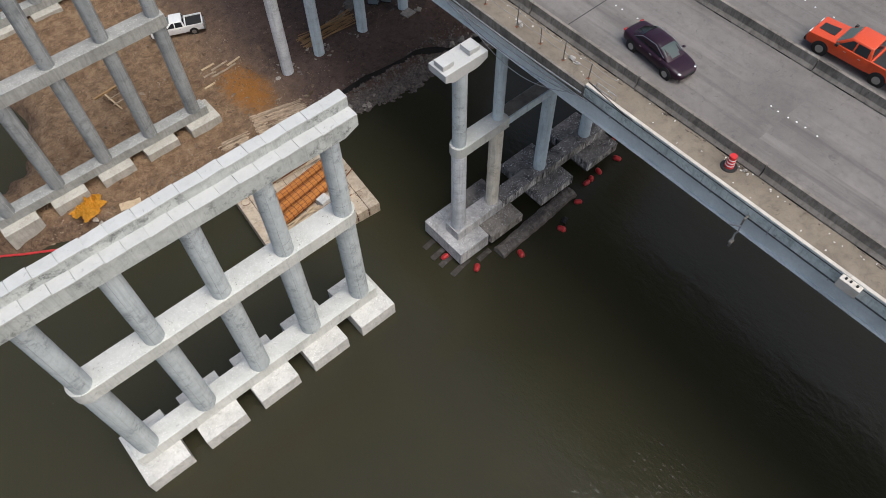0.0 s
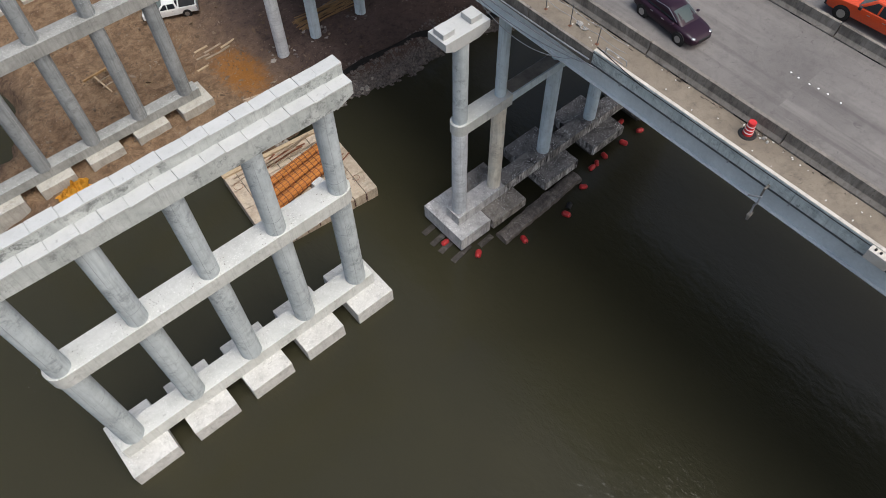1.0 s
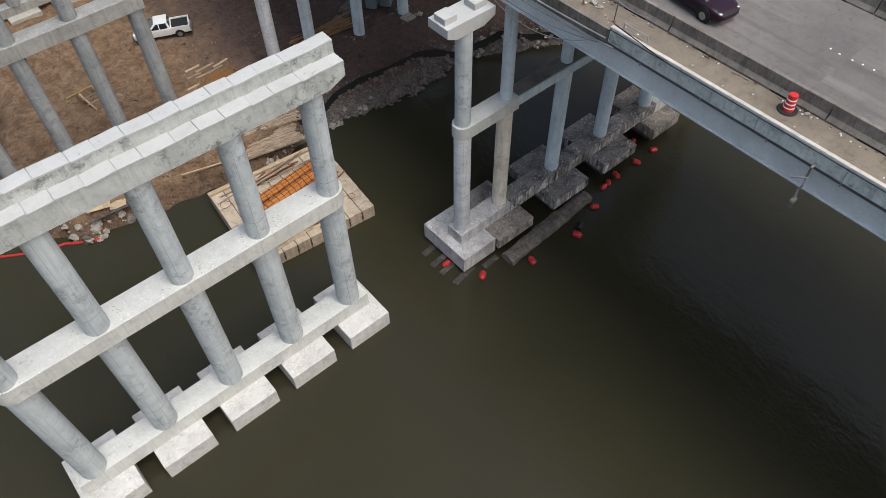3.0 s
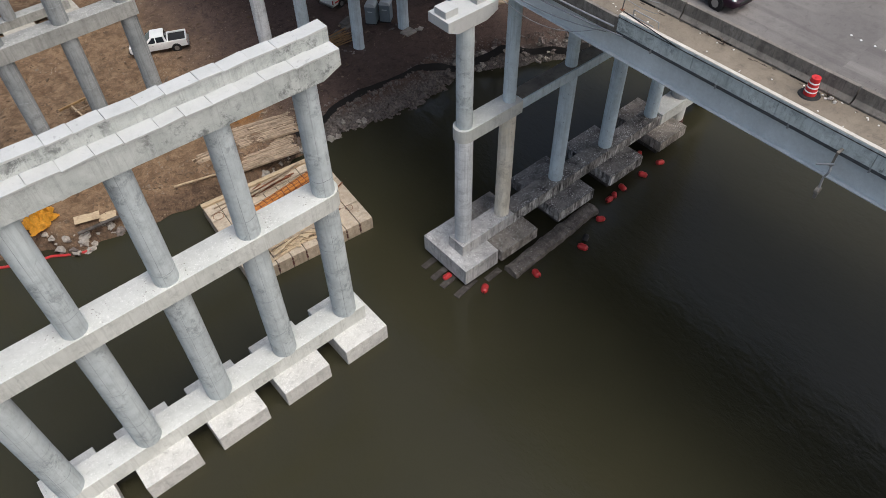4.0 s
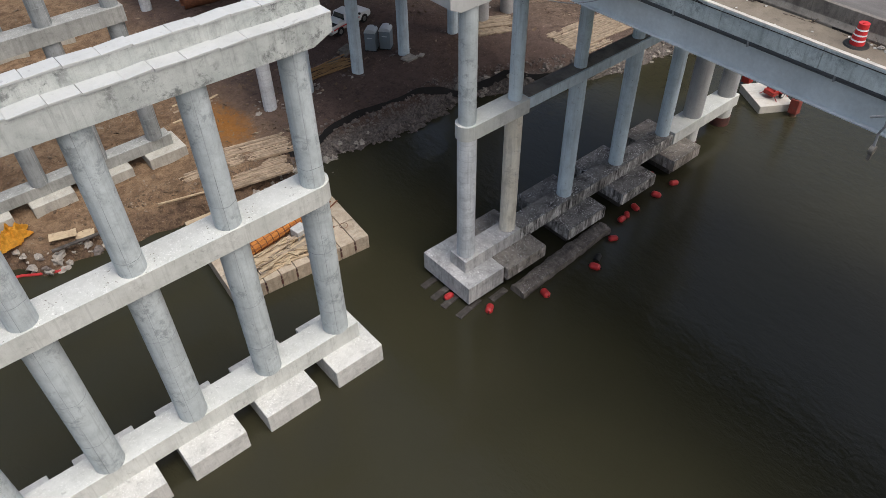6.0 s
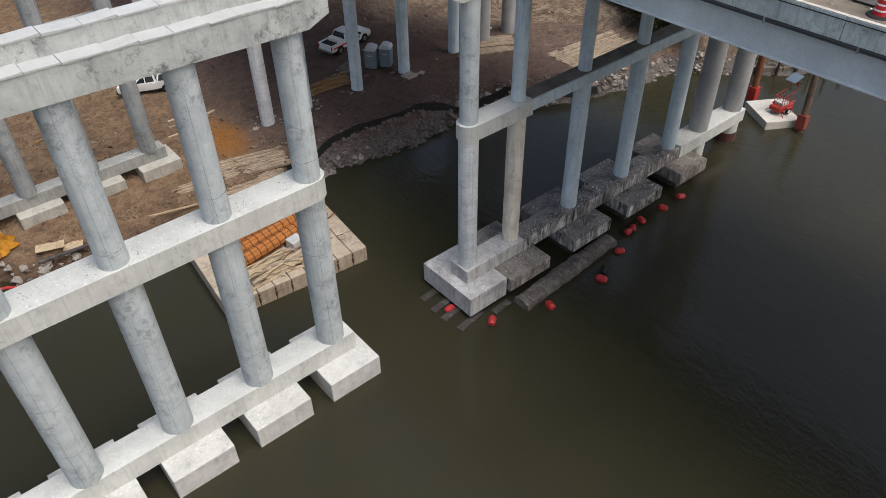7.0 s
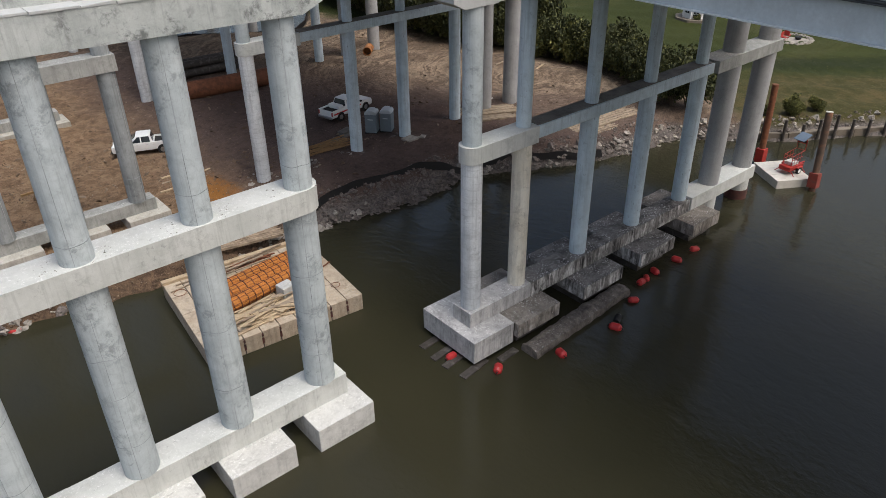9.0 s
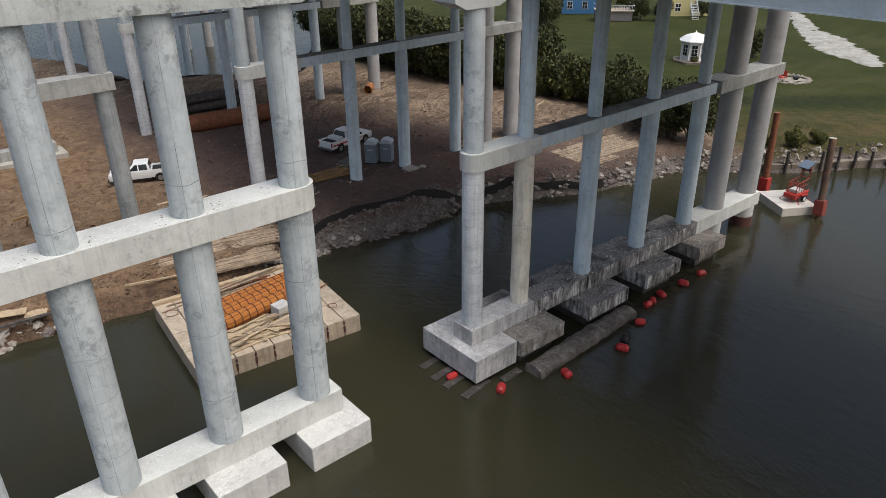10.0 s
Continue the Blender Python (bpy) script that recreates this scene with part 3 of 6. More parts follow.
def column(bm, x, r, z0, z1, y=0.0):
    return tube(bm, (x, y, z0), (x, y, z1), r, seg=40)


def seam(bm, x, y, r, z0, z1, angles=(-1.95, 1.2)):
    """Thin strips down a column: leaked grout where two column forms met; on the back rows a painted lit edge."""
    for a in angles:
        box(bm, r - 0.012, r + 0.006, -0.011, 0.011, z0, z1, turn=Matrix.Translation((x, y, 0)) @ Matrix.Rotation(a, 4, "Z"))


def pour_ring(bm, x, y, r, z, seed):
    """A thin ragged band round a column, rising and falling a little."""
    n = 36
    rows = []
    for k in range(n):
        a = 2 * math.pi * k / n
        w = 0.10 * noise.noise(Vector((math.cos(a) * 1.3, math.sin(a) * 1.3, seed * 1.7)))
        h = 0.012 + 0.014 * abs(noise.noise(Vector((math.cos(a) * 4, math.sin(a) * 4, seed * 2.9))))
        rows.append([bm.verts.new((x + q * math.cos(a), y + q * math.sin(a), z + w + u)) for q, u in ((r - 0.02, -h), (r + 0.004, -h), (r + 0.004, h), (r - 0.02, h))])
    for k in range(n):
        p, q = rows[k], rows[(k + 1) % n]
        for i in range(4):
            bm.faces.new((p[i], q[i], q[(i + 1) % 4], p[(i + 1) % 4]))
    return bm


def new_pier(y, base, mid_top, label, x0=14.06, gap=4.785, up=-0.25, foot=(-2.23, 2.47, 0.88), strut=(-0.7, 1.0, 1.32), wide=(1.62, 1.82), round_end=True, line=SEAM, angles=(-1.95, 1.2), r0=0.79, r1=0.65, beam=CONC_BEAM, cap=CONC_CAP, col=CONC_COL, pad=CONC_PAD, pad_label="footing pad spattered with white"):
    """Five columns on footing pads, a strut low down, a cross beam half-way and a stepped cap, all from the row's first column x0."""
    pier = thing("bridge_pier", pose(0, y, base), label, "bridge pier", "piers of the new bridge")
    xs = [x0 - gap * k for k in range(5)]
    top = mid_top - base
    cap0 = 21.2 - base

    def lift(x):
        return cap0 + 0.025 * (14.1 - x)
    for k, x in enumerate(xs):
        bm = B()
        box(bm, x - wide[0], x + wide[1], foot[0], foot[1], -1.6, foot[2], 0.05)
        part("footing", bm, pad, pier, pad_label)
    bm = B()
    box(bm, xs[-1] - 1.2, xs[0] + 1.2, strut[0], strut[1], foot[2] - 0.02, foot[2] + strut[2], 0.04)
    part("strut", bm, beam, pier)
    seat = foot[2] + strut[2] - 0.02
    for k, x in enumerate(xs):
        bm = B()
        column(bm, x, r0, seat, top - 1.15)
        low = part("lower_column", bm, col, pier, smooth=True)
        bm = B()
        seam(bm, x, 0.0, r0, seat, top - 1.15, angles)
        part("form_seam", bm, line, low, "thin strip down the column, grout seam in front, painted lit edge behind")
        # uneven rings where one pour of concrete met the next
        for n, h in enumerate((0.24, 0.62) if k % 2 else (0.2, 0.42, 0.7)):
            z = seat + (top - 1.15 - seat) * (h + 0.05 * math.sin(3.1 * k + 2.0 * n))
            bm = B()
            pour_ring(bm, x, 0.0, r0, z, 7 * k + n)
            part("pour_joint", bm, SEAM, low, "uneven dark pour joint round the column")
        bm = B()
        column(bm, x, r1, top, lift(x) + 0.02, up)
        high = part("upper_column", bm, col, pier, smooth=True)
        bm = B()
        seam(bm, x, up, r1, top, lift(x), angles)
        part("form_seam", bm, line, high, "thin strip down the column, grout seam in front, painted lit edge behind")
        bm = B()
        pour_ring(bm, x, up, r1, top + 1.15 + 0.3 * math.sin(2.3 * k), 40 + k)
        part("pour_joint", bm, SEAM, high, "uneven dark pour joint round the column")
    bm = B()
    rounded_bar(bm, xs[-1] - (0 if round_end else r0), xs[0] + (0 if round_end else r0 + 0.05), 0.9 if round_end else 0.75, top - 1.15, top, (round_end, round_end), 14)
    bmesh.ops.translate(bm, verts=bm.verts[:], vec=(0, 0.35 * up, 0))
    bar = part("cross_beam", bm, beam, pier, smooth=True)
    if round_end:
        rc = random.Random(int(10 * y))
        for x in xs:
            bm = B()
            for k in range(45):
                a, d = rc.uniform(0, 2 * math.pi), r1 + abs(rc.gauss(0, 0.3))
                px, py = x + d * math.cos(a) * 1.5, up + d * math.sin(a)
                if -0.85 < py - 0.35 * up < 0.85:
                    sz = 0.008 + 0.022 * rc.random() ** 2
                    bmesh.ops.create_icosphere(bm, subdivisions=1, radius=1.0, matrix=Matrix.Translation((px, py, top + sz * 0.3)) @ Matrix.Diagonal((sz * rc.uniform(1, 2.2), sz, sz * 0.6, 1)))
            tagged(part("crumbs", bm, CONC_BARRIER, bar, "dark crumbs of dirt round the column foot"), kind="stuff")
    # cap with a lower front ledge, a taller back half and cut-away ends
    bm = B()
    xa, xb = xs[-1] - 2.2, xs[0] + 1.72
    for ya, yb, h in ((up - 0.95, up - 0.14, 1.27), (up - 0.14, up + 0.62, 2.05)):
        prism(bm, [(xa, lift(xa) + 0.45), (xa + 1.05, lift(xa)), (xb - 1.05, lift(xb)), (xb, lift(xb) + 0.45), (xb, lift(xb) + h), (xa, lift(xa) + h)], "y", ya, yb)
    part("pier_cap", bm, cap, pier, "pale concrete cap stepped along its length")
    # thin bearing slabs laid along both steps, each a little off level
    for row, (ya, yb, h) in enumerate(((up - 0.975, up - 0.14, 1.27), (up - 0.16, up + 0.645, 2.05))):
        x1, k = xb, 0
        while x1 > xa + 0.4:
            x2 = max(x1 - (1.32, 1.15, 1.55, 1.22, 1.4)[(k + 2 * row) % 5], xa)
            bm = B()
            d = 0.03 * math.sin(k * 2.3 + row)
            zt = lift((x1 + x2) / 2) + h
            prism(bm, [(x2 + 0.03, zt - 0.01), (x1, zt - 0.01), (x1, zt + 0.08 + d), (x2 + 0.03, zt + 0.08 - d)], "y", ya - 0.03 * (k % 2), yb + 0.03 * ((k + row) % 2), 0.012)
            part("bearing_slab", bm, CONC_FRESH, pier)
            x1, k = x2, k + 1
    return pier


# line and angles put a pale strip on the columns' lit right edge
ROW = dict(x0=14.05, gap=4.6, up=0.0, foot=(-1.45, 1.5, 0.45), strut=(-0.45, 0.8, 0.95), wide=(1.35, 1.85), round_end=False, line=CONC_FRESH, angles=(-0.95, 2.2), r0=0.64, r1=0.6, beam=CONC_ROW, cap=CONC_ROW, col=CONC_ROWCOL, pad=CONC_ROWPAD, pad_label="dull tan footing pad in the mud")
new_pier(25.86, 0.0, 13.6, "new pale concrete bridge pier standing in the river")
new_pier(51.9, 1.35, 14.0, "new concrete bridge pier on the muddy bank", **ROW)
new_pier(77.3, 1.3, 13.9, "new concrete bridge pier at the back of the site", **ROW)
new_pier(103.0, 0.9, 13.9, "distant new concrete bridge pier near the far shore", **ROW)

# ---- old bridge: piers ----
OLD_X = [28.36, 34.25, 40.15, 46.05]


def old_pier(y, base, mid_top, xs, wide, footings, label):
    pier = thing("bridge_pier", pose(0, y, 0), label, "bridge pier", "piers of the old bridge")
    bottom = 2.2 if footings else base - 1.0
    bm = B()
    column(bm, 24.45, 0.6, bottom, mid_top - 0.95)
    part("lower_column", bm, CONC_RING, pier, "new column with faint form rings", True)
    bm = B()
    column(bm, 24.45, 0.53, mid_top, 20.0)
    part("upper_column", bm, CONC_COL, pier, smooth=True)
    for x in xs:
        bm = B()
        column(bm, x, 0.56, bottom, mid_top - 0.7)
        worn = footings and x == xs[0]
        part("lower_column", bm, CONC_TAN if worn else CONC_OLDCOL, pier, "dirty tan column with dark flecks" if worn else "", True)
        bm = B()
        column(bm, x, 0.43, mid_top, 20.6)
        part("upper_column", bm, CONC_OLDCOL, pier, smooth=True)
    for x in wide:
        bm = B()
        column(bm, x, 0.78, bottom, 20.6)
        part("wide_column", bm, CONC_WIDE, pier, smooth=True)
    # cross beams: fresh at both ends, old between
    bm = B()
    rounded_bar(bm, 24.4, xs[0] + 0.62, 0.68, mid_top - 0.97, mid_top, (True, False), 12)
    part("cross_beam", bm, CONC_BEAM, pier, smooth=True)
    bm = B()
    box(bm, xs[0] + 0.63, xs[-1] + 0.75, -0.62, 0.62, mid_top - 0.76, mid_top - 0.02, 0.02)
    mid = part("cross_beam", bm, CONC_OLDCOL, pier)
    bm = B()
    box(bm, xs[0] + 0.7, xs[-1] + 0.7, -0.5, 0.57, mid_top - 0.03, mid_top + 0.02)
    part("grime", bm, CONC_BARRIER, mid, "dark grime on the beam top")
    bm = B()
    box(bm, xs[-1] + 0.9, wide[-1] + 0.75, -0.88, 0.82, mid_top - 0.8, mid_top + 0.1, 0.03)
    part("cross_beam", bm, CONC_ROW, pier)
    # caps
    bm = B()
    prism(bm, [(22.7, 20.3), (23.4, 19.95), (25.5, 19.95), (26.35, 20.3), (26.35, 20.88), (22.7, 20.88)], "y", -0.6, 1.1, 0.02)
    cap = part("pier_cap", bm, CONC_FRESH, pier, "fresh white concrete cap")
    for xa in (22.85, 25.1):
        bm = B()
        box(bm, xa, xa + 0.9, -0.2, 0.75, 20.86, 21.28, 0.02)
        part("bearing_pedestal", bm, CONC_FRESH, cap)
    bm = B()
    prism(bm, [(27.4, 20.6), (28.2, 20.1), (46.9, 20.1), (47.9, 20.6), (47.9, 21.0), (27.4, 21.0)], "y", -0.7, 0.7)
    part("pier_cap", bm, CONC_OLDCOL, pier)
    bm = B()
    prism(bm, [(48.5, 20.5), (49.2, 20.0), (wide[-1] + 0.9, 20.0), (wide[-1] + 1.6, 20.5), (wide[-1] + 1.6, 21.0), (48.5, 21.0)], "y", -0.9, 0.9)
    part("pier_cap", bm, CONC_BEAM, pier)
    if footings:
        bm = B()
        box(bm, 22.95, 26.2, -2.05, 2.75, -0.3, 1.2, 0.03)
        part("footing", bm, CONC_SPECK, pier, "speckled new footing block")
        bm = B()
        box(bm, 23.75, 28.95, -0.78, 0.78, 1.2, 2.25, 0.03)
        part("strut", bm, CONC_SPECK, pier)
        for xa, xb in ((26.25, 30.0), (32.4, 36.45), (38.5, 42.5), (44.9, 48.4)):
            bm = B()
            box(bm, xa, xb, -2.4, 3.0, 0.15, 1.15, 0.06)
            block = part("footing", bm, CONC_AGED if xa in (26.25, 44.9) else CONC_OLD, pier, "stained old footing block")
            # inset stem in a near-black colour that paints the shadow below the block
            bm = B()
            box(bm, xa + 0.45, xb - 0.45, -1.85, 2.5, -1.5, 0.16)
            part("footing_stem", bm, WOOD_DARK, block, "wet stem under the block, coloured black for the shadow gap")
        bm = B()
        box(bm, 28.96, 46.6, -0.75, 0.75, 1.1, 2.2, 0.05)
        part("strut", bm, CONC_OLD, pier, "stained old strut")
        bm = B()
        box(bm, 46.65, wide[-1] + 0.8, -0.85, 0.85, 1.2, 2.3, 0.03)
        part("strut", bm, CONC_BEAM, pier)
        for x in wide:
            bm = B()
            tube(bm, (x, 0, -1.5), (x, 0, 1.2), 0.85, seg=32)
            shaft = part("shaft", bm, CONC_BEAM, pier, smooth=True)
            bm = B()
            tube(bm, (x, 0, -1.5), (x, 0, 0.25 if x == wide[-1] else -0.1), 0.9, seg=32)
            part("casing", bm, CASING, shaft, "dark rusty casing at the water", True)
    return pier


old_pier(25.4, 0.0, 12.75, OLD_X, (50.1, 55.1), True, "old bridge pier with stained footings in the river")
old_pier(51.6, 1.2, 12.95, [28.4, 34.0, 39.6, 46.0], (50.0, 53.8), False, "old bridge pier rising from the muddy site")
old_pier(78.0, 1.2, 13.0, [28.4, 34.6, 40.4, 46.4], (50.6, 54.8), False, "old bridge pier at the back of the site")
old_pier(104.0, 0.0, 13.0, [28.4, 34.4, 40.2, 46.2], (50.4, 54.6), False, "distant old bridge pier standing in water")
old_pier(130.0, 0.0, 13.0, [28.4, 34.4, 40.2, 46.2], (50.4, 54.6), False, "far old bridge pier standing in water")

# ---- old bridge: deck ----
Y0, Y1 = -70.0, 150.0
JOINT = 17.0
deck = thing("bridge_deck", pose(0, 0, 0), "worn concrete bridge deck on blue-grey steel girders", "bridge deck", kind="structure")
bm = B()
# unseen width past x 48 is added to darken the water's reflection
box(bm, 26.8, 50.6, Y0, Y1, 22.65, 23.2)
part("slab", bm, CONC_DECK, deck, "worn walkway concrete")
for k in range(9):
    ya, yb = Y0 + 26.0 * k, min(Y0 + 26.0 * k + 26.0, Y1)
    for xa, xb in ((29.2, 37.4), (38.05, 46.6)):
        bm = B()
        box(bm, xa, xb, ya, yb, 23.2, 23.225)
        part("road_slab", bm, ROAD, deck, "grey worn road surface with tyre marks")
# girder at 50.3 belongs to the added, unseen deck width
for x in (26.96, 30.2, 33.4, 36.6, 39.8, 43.0, 46.2, 50.3):
    bm = B()
    box(bm, x - 0.012, x + 0.012, Y0, Y1, 21.05, 22.65)
    box(bm, x - 0.22, x + 0.22, Y0, Y1, 21.0, 21.05)
    box(bm, x - 0.18, x + 0.18, Y0, Y1, 22.6, 22.65)
    part("girder", bm, STEEL_BLUE, deck, "blue-grey painted steel girder")
# fascia panels with open joints, a white kerb strip on top
y = JOINT
while y > Y0:
    bm = B()
    box(bm, 26.62, 26.84, y - 4.28, y, 22.52, 23.38, 0.015)
    part("fascia_panel", bm, CONC_FASCIA, deck)
    bm = B()
    box(bm, 26.63, 26.83, y - 4.29, y, 23.383, 23.42, 0.012)
    part("kerb_strip", bm, KERB, deck, "white painted kerb strip")
    y -= 4.3
y = JOINT
while y < Y1:
    bm = B()
    box(bm, 26.62, 26.8, y + 0.03, y + 4.97, 22.3, 23.2, 0.02)
    part("fascia_panel", bm, CONC_BARRIER, deck, "rust-streaked old edge slab")
    y += 5.0
part("edge_wire", tube(B(), (26.595, Y0, 23.27), (26.595, JOINT, 23.27), 0.02, seg=6), SILT, deck, "black wire along the edge panels")
# conduit colour holds the dark band of shade under the edge panels
for dx, z, r in ((26.68, 22.45, 0.05), (26.72, 22.35, 0.045)):
    part("conduit", tube(B(), (dx, Y0, z), (dx, JOINT + 6, z), r, seg=8), CONDUIT, deck, "conduit below the edge, coloured dark for the shade there")
for k in range(24):
    y = JOINT - 2.1 - 3.6 * k
    bm = B()
    box(bm, 26.6, 26.84, y - 0.035, y + 0.035, 22.28, 22.53, 0.01)
    part("conduit_bracket", bm, CABLE, deck, "small steel bracket round the conduits")



def barrier(x, y0, length, label, group, wide=0.62, h=0.82):
    ob = thing("concrete_barrier", pose(x, y0, 23.2), label, "barrier", group)
    bm = B()
    prism(bm, [(-wide / 2, 0), (wide / 2, 0), (wide / 2, 0.1), (wide / 2 - 0.16, 0.3), (0.1, h), (-0.1, h), (-wide / 2 + 0.16, 0.3), (-wide / 2, 0.1)], "y", 0.03, length - 0.03, 0.015)
    part("body", bm, CONC_BARRIER, ob)
    for ya in (1.4, 5.7):
        part("drain_slot", box(B(), -wide / 2 - 0.012, -wide / 2 + 0.02, ya, ya + 1.35, 0.0, 0.085), BLACK, ob, "black drain slot below the barrier")
    return ob


one = barrier(28.9, -70, 8.6, "grimy concrete barrier beside the walkway", "barriers beside the walkway")
for k in range(1, 25):
    copy_thing(one, pose(28.9, -70 + 8.6 * k - 1.0, 23.2))
two = barrier(37.72, -70, 8.6, "grimy concrete barrier between the two roadways", "median barriers")
for k in range(1, 25):
    copy_thing(two, pose(37.72, -70 + 8.6 * k + 1.7, 23.2))
three = barrier(46.9, -70, 8.6, "grimy concrete barrier at the far road edge", "far barriers")
for k in range(1, 25):
    copy_thing(three, pose(46.9, -70 + 8.6 * k, 23.2))

# ---- deck details ----
def barrel():
    ob = thing("traffic_barrel", pose(28.05, 7.9, 23.2) @ Matrix.Diagonal((0.9, 0.9, 0.8, 1)), "red and white traffic barrel on a black rubber base", "traffic barrel")
    bm = B()
    tube(bm, (0, 0, 0), (0, 0, 0.07), 0.52, 0.47, 24)
    part("base", bm, BLACK, ob, "black tyre base", True)
    z, r = 0.06, 0.30
    for k, h in enumerate((0.2, 0.07, 0.18, 0.07, 0.18, 0.07, 0.24)):
        bm = B()
        tube(bm, (0, 0, z), (0, 0, z + h), r, r - 0.012, 24)
        part("band", bm, ORANGE if k % 2 == 0 else WHITE, ob, "" if k % 2 == 0 else "white reflective band", True)
        z += h
        r -= 0.012
    bm = B()
    box(bm, -0.12, 0.12, -0.02, 0.02, z, z + 0.05, 0.01)
    part("handle", bm, ORANGE, ob)


barrel()

for yy, h, lean in ((26.2, 1.25, 2), (23.35, 1.5, 1), (21.3, 1.2, -2), (19.4, 1.45, 1), (17.35, 1.2, 3)):
    post = thing("railing_post", pose(27.3, yy, 23.2, lean, 0, 0), "thin dark grey temporary railing post on the walkway", "railing post", "temporary railing posts")
    bm = B()
    tube(bm, (0, 0, 0), (0, 0, h), 0.026, seg=8)
    part("tube", bm, CONDUIT, post)
    bm = B()
    box(bm, -0.09, 0.09, -0.09, 0.09, 0.0, 0.025, 0.005)
    part("base_plate", bm, RUST, post)


def sag(p, q, drop, n=12):
    p, q = Vector(p), Vector(q)
    return [p.lerp(q, k / n) + Vector((0, 0, -4 * drop * (k / n) * (1 - k / n))) for k in range(n + 1)]


def cable(points, r, material, label, name="cable"):
    return single(name, chain(B(), points, r), material, pose(0, 0, 0), label, "cable")


for z, d in ((1.2, 0.12), (0.65, 0.1)):
    pts = []
    for a, b in zip((28.5, 26.2, 23.35, 21.3, 19.4, 17.35), (26.2, 23.35, 21.3, 19.4, 17.35, 15.4)):
        pts += sag((27.3, a, 23.2 + z), (27.3, b, 23.2 + z), d, 5)
    cable(pts, 0.014, CABLE, "slack wire strung between railing posts")
cable(sag((26.5, 34, 22.9), (26.5, 17.1, 22.75), 0.25, 16), 0.05, CABLE, "grey conduit slung along the deck edge")
cable(sag((26.45, 34, 22.75), (26.48, 16.5, 22.5), 0.55, 16), 0.04, CABLE, "grey conduit slung along the deck edge")
cable(sag((26.42, 30, 22.5), (26.48, 17.5, 22.3), 0.9, 16), 0.03, CABLE, "pale cable hanging below the deck edge")
cable(sag((26.4, 27.5, 22.4), (26.45, 18.0, 22.2), 1.6, 18), 0.022, CABLE, "thin cable drooping below the deck edge")
cable([(26.9, 17.0, 23.46), (26.72, 15.6, 23.44), (26.58, 14.4, 23.4), (26.57, 13.6, 23.3)], 0.025, BLACK, "black cable lying over the kerb")
for dy, z in ((0.0, 23.42), (0.25, 23.75)):
    cable([(26.95, 16.7 - dy, z - 0.3), (26.95, 16.7 - dy, z), (27.0, 15.3 - dy, z - 0.05), (27.0, 15.25 - dy, z - 0.35)], 0.03, CABLE, "bent grey hoop rail standing on the kerb")

rig = thing("hanging_pulley", pose(26.28, 5.35, 22.95), "rusty grey pulley hanging from the bridge edge", "pulley")
bm = B()
box(bm, -0.05, 0.38, -0.06, 0.06, -0.3, -0.22, 0.02)
box(bm, -0.07, -0.02, -0.05, 0.05, -0.95, -0.2, 0.015)
part("bracket", bm, CONC_BARRIER, rig)
bm = B()
tube(bm, (-0.1, -0.1, -0.75), (-0.22, 0.5, -1.05), 0.05, seg=8)
part("arm", bm, CABLE, rig)
bm = B()
chain(bm, [(-0.05, 0, -0.8), (-0.14, -0.07, -1.2), (-0.06, 0.05, -1.6), (-0.1, 0, -2.1)], 0.05)
part("chain", bm, CABLE, rig)
bm = B()
tube(bm, (-0.1, -0.09, -2.25), (-0.1, 0.09, -2.25), 0.17, seg=18)
part("wheel", bm, CONC_BARRIER, rig)
bm = B()
box(bm, -0.16, -0.04, -0.07, 0.07, -2.7, -2.4, 0.03)
part("hook_block", bm, CONC_BARRIER, rig)

crate = thing("junction_box", pose(26.5, -0.4, 22.75), "pale metal junction box fixed to the bridge edge", "junction box")
bm = B()
box(bm, -0.25, 0.18, -0.55, 0.55, 0, 0.62, 0.03)
part("body", bm, WHITE_DECK, crate)
for dy in (-0.3, 0.05, 0.3):
    bm = B()
    tube(bm, (-0.05, dy, 0.6), (-0.05, dy, 0.72), 0.06, seg=10)
    part("knob", bm, BLACK, crate)

# lane studs, scuppers and litter on the deck
for k, yy in enumerate((9.0, 8.5, 7.85, 7.35, 6.8, 6.0, 20.6, 20.1, 18.9, -2.2, -2.8, -3.5, -14, -14.6)):
    bm = B()
    tube(bm, (0, 0, 0), (0, 0, 0.02), 0.06, 0.045, 10)
    single("lane_stud", bm, WHITE, pose(33.37 + 0.06 * math.sin(k * 5.0), yy, 23.222), "small white lane stud on the road", "lane stud", "lane studs")
for k, yy in enumerate((13.0, 12.2, 10.9, 15.6, 4.0)):
    bm = B()
    tube(bm, (0, 0, 0), (0, 0, 0.02), 0.06, 0.045, 10)
    single("lane_stud", bm, WHITE, pose(42.6 + 0.1 * math.sin(k * 5.0), yy, 23.222), "small white lane stud on the road", "lane stud", "lane studs")
rnd = random.Random(5)
bm = B()
for k in range(70):
    x = rnd.choice((rnd.uniform(26.95, 28.5), rnd.uniform(28.2, 28.55), rnd.uniform(26.95, 28.5)))
    lump(bm, (x, rnd.uniform(-6, 32), 23.21 + (0.02 if x > 29 else 0)), (rnd.uniform(0.02, 0.08), rnd.uniform(0.02, 0.07), 0.02), k, 1, 0.5)
single("deck_litter", bm, PALE, pose(0, 0, 0), "small pale stones and litter on the bridge deck", "litter", kind="stuff")
bm = B()
for k in range(60):
    lump(bm, (rnd.uniform(28.35, 28.6), rnd.uniform(-6, 30), 23.2), (rnd.uniform(0.02, 0.06), rnd.uniform(0.04, 0.2), 0.03), k, 1, 0.5)
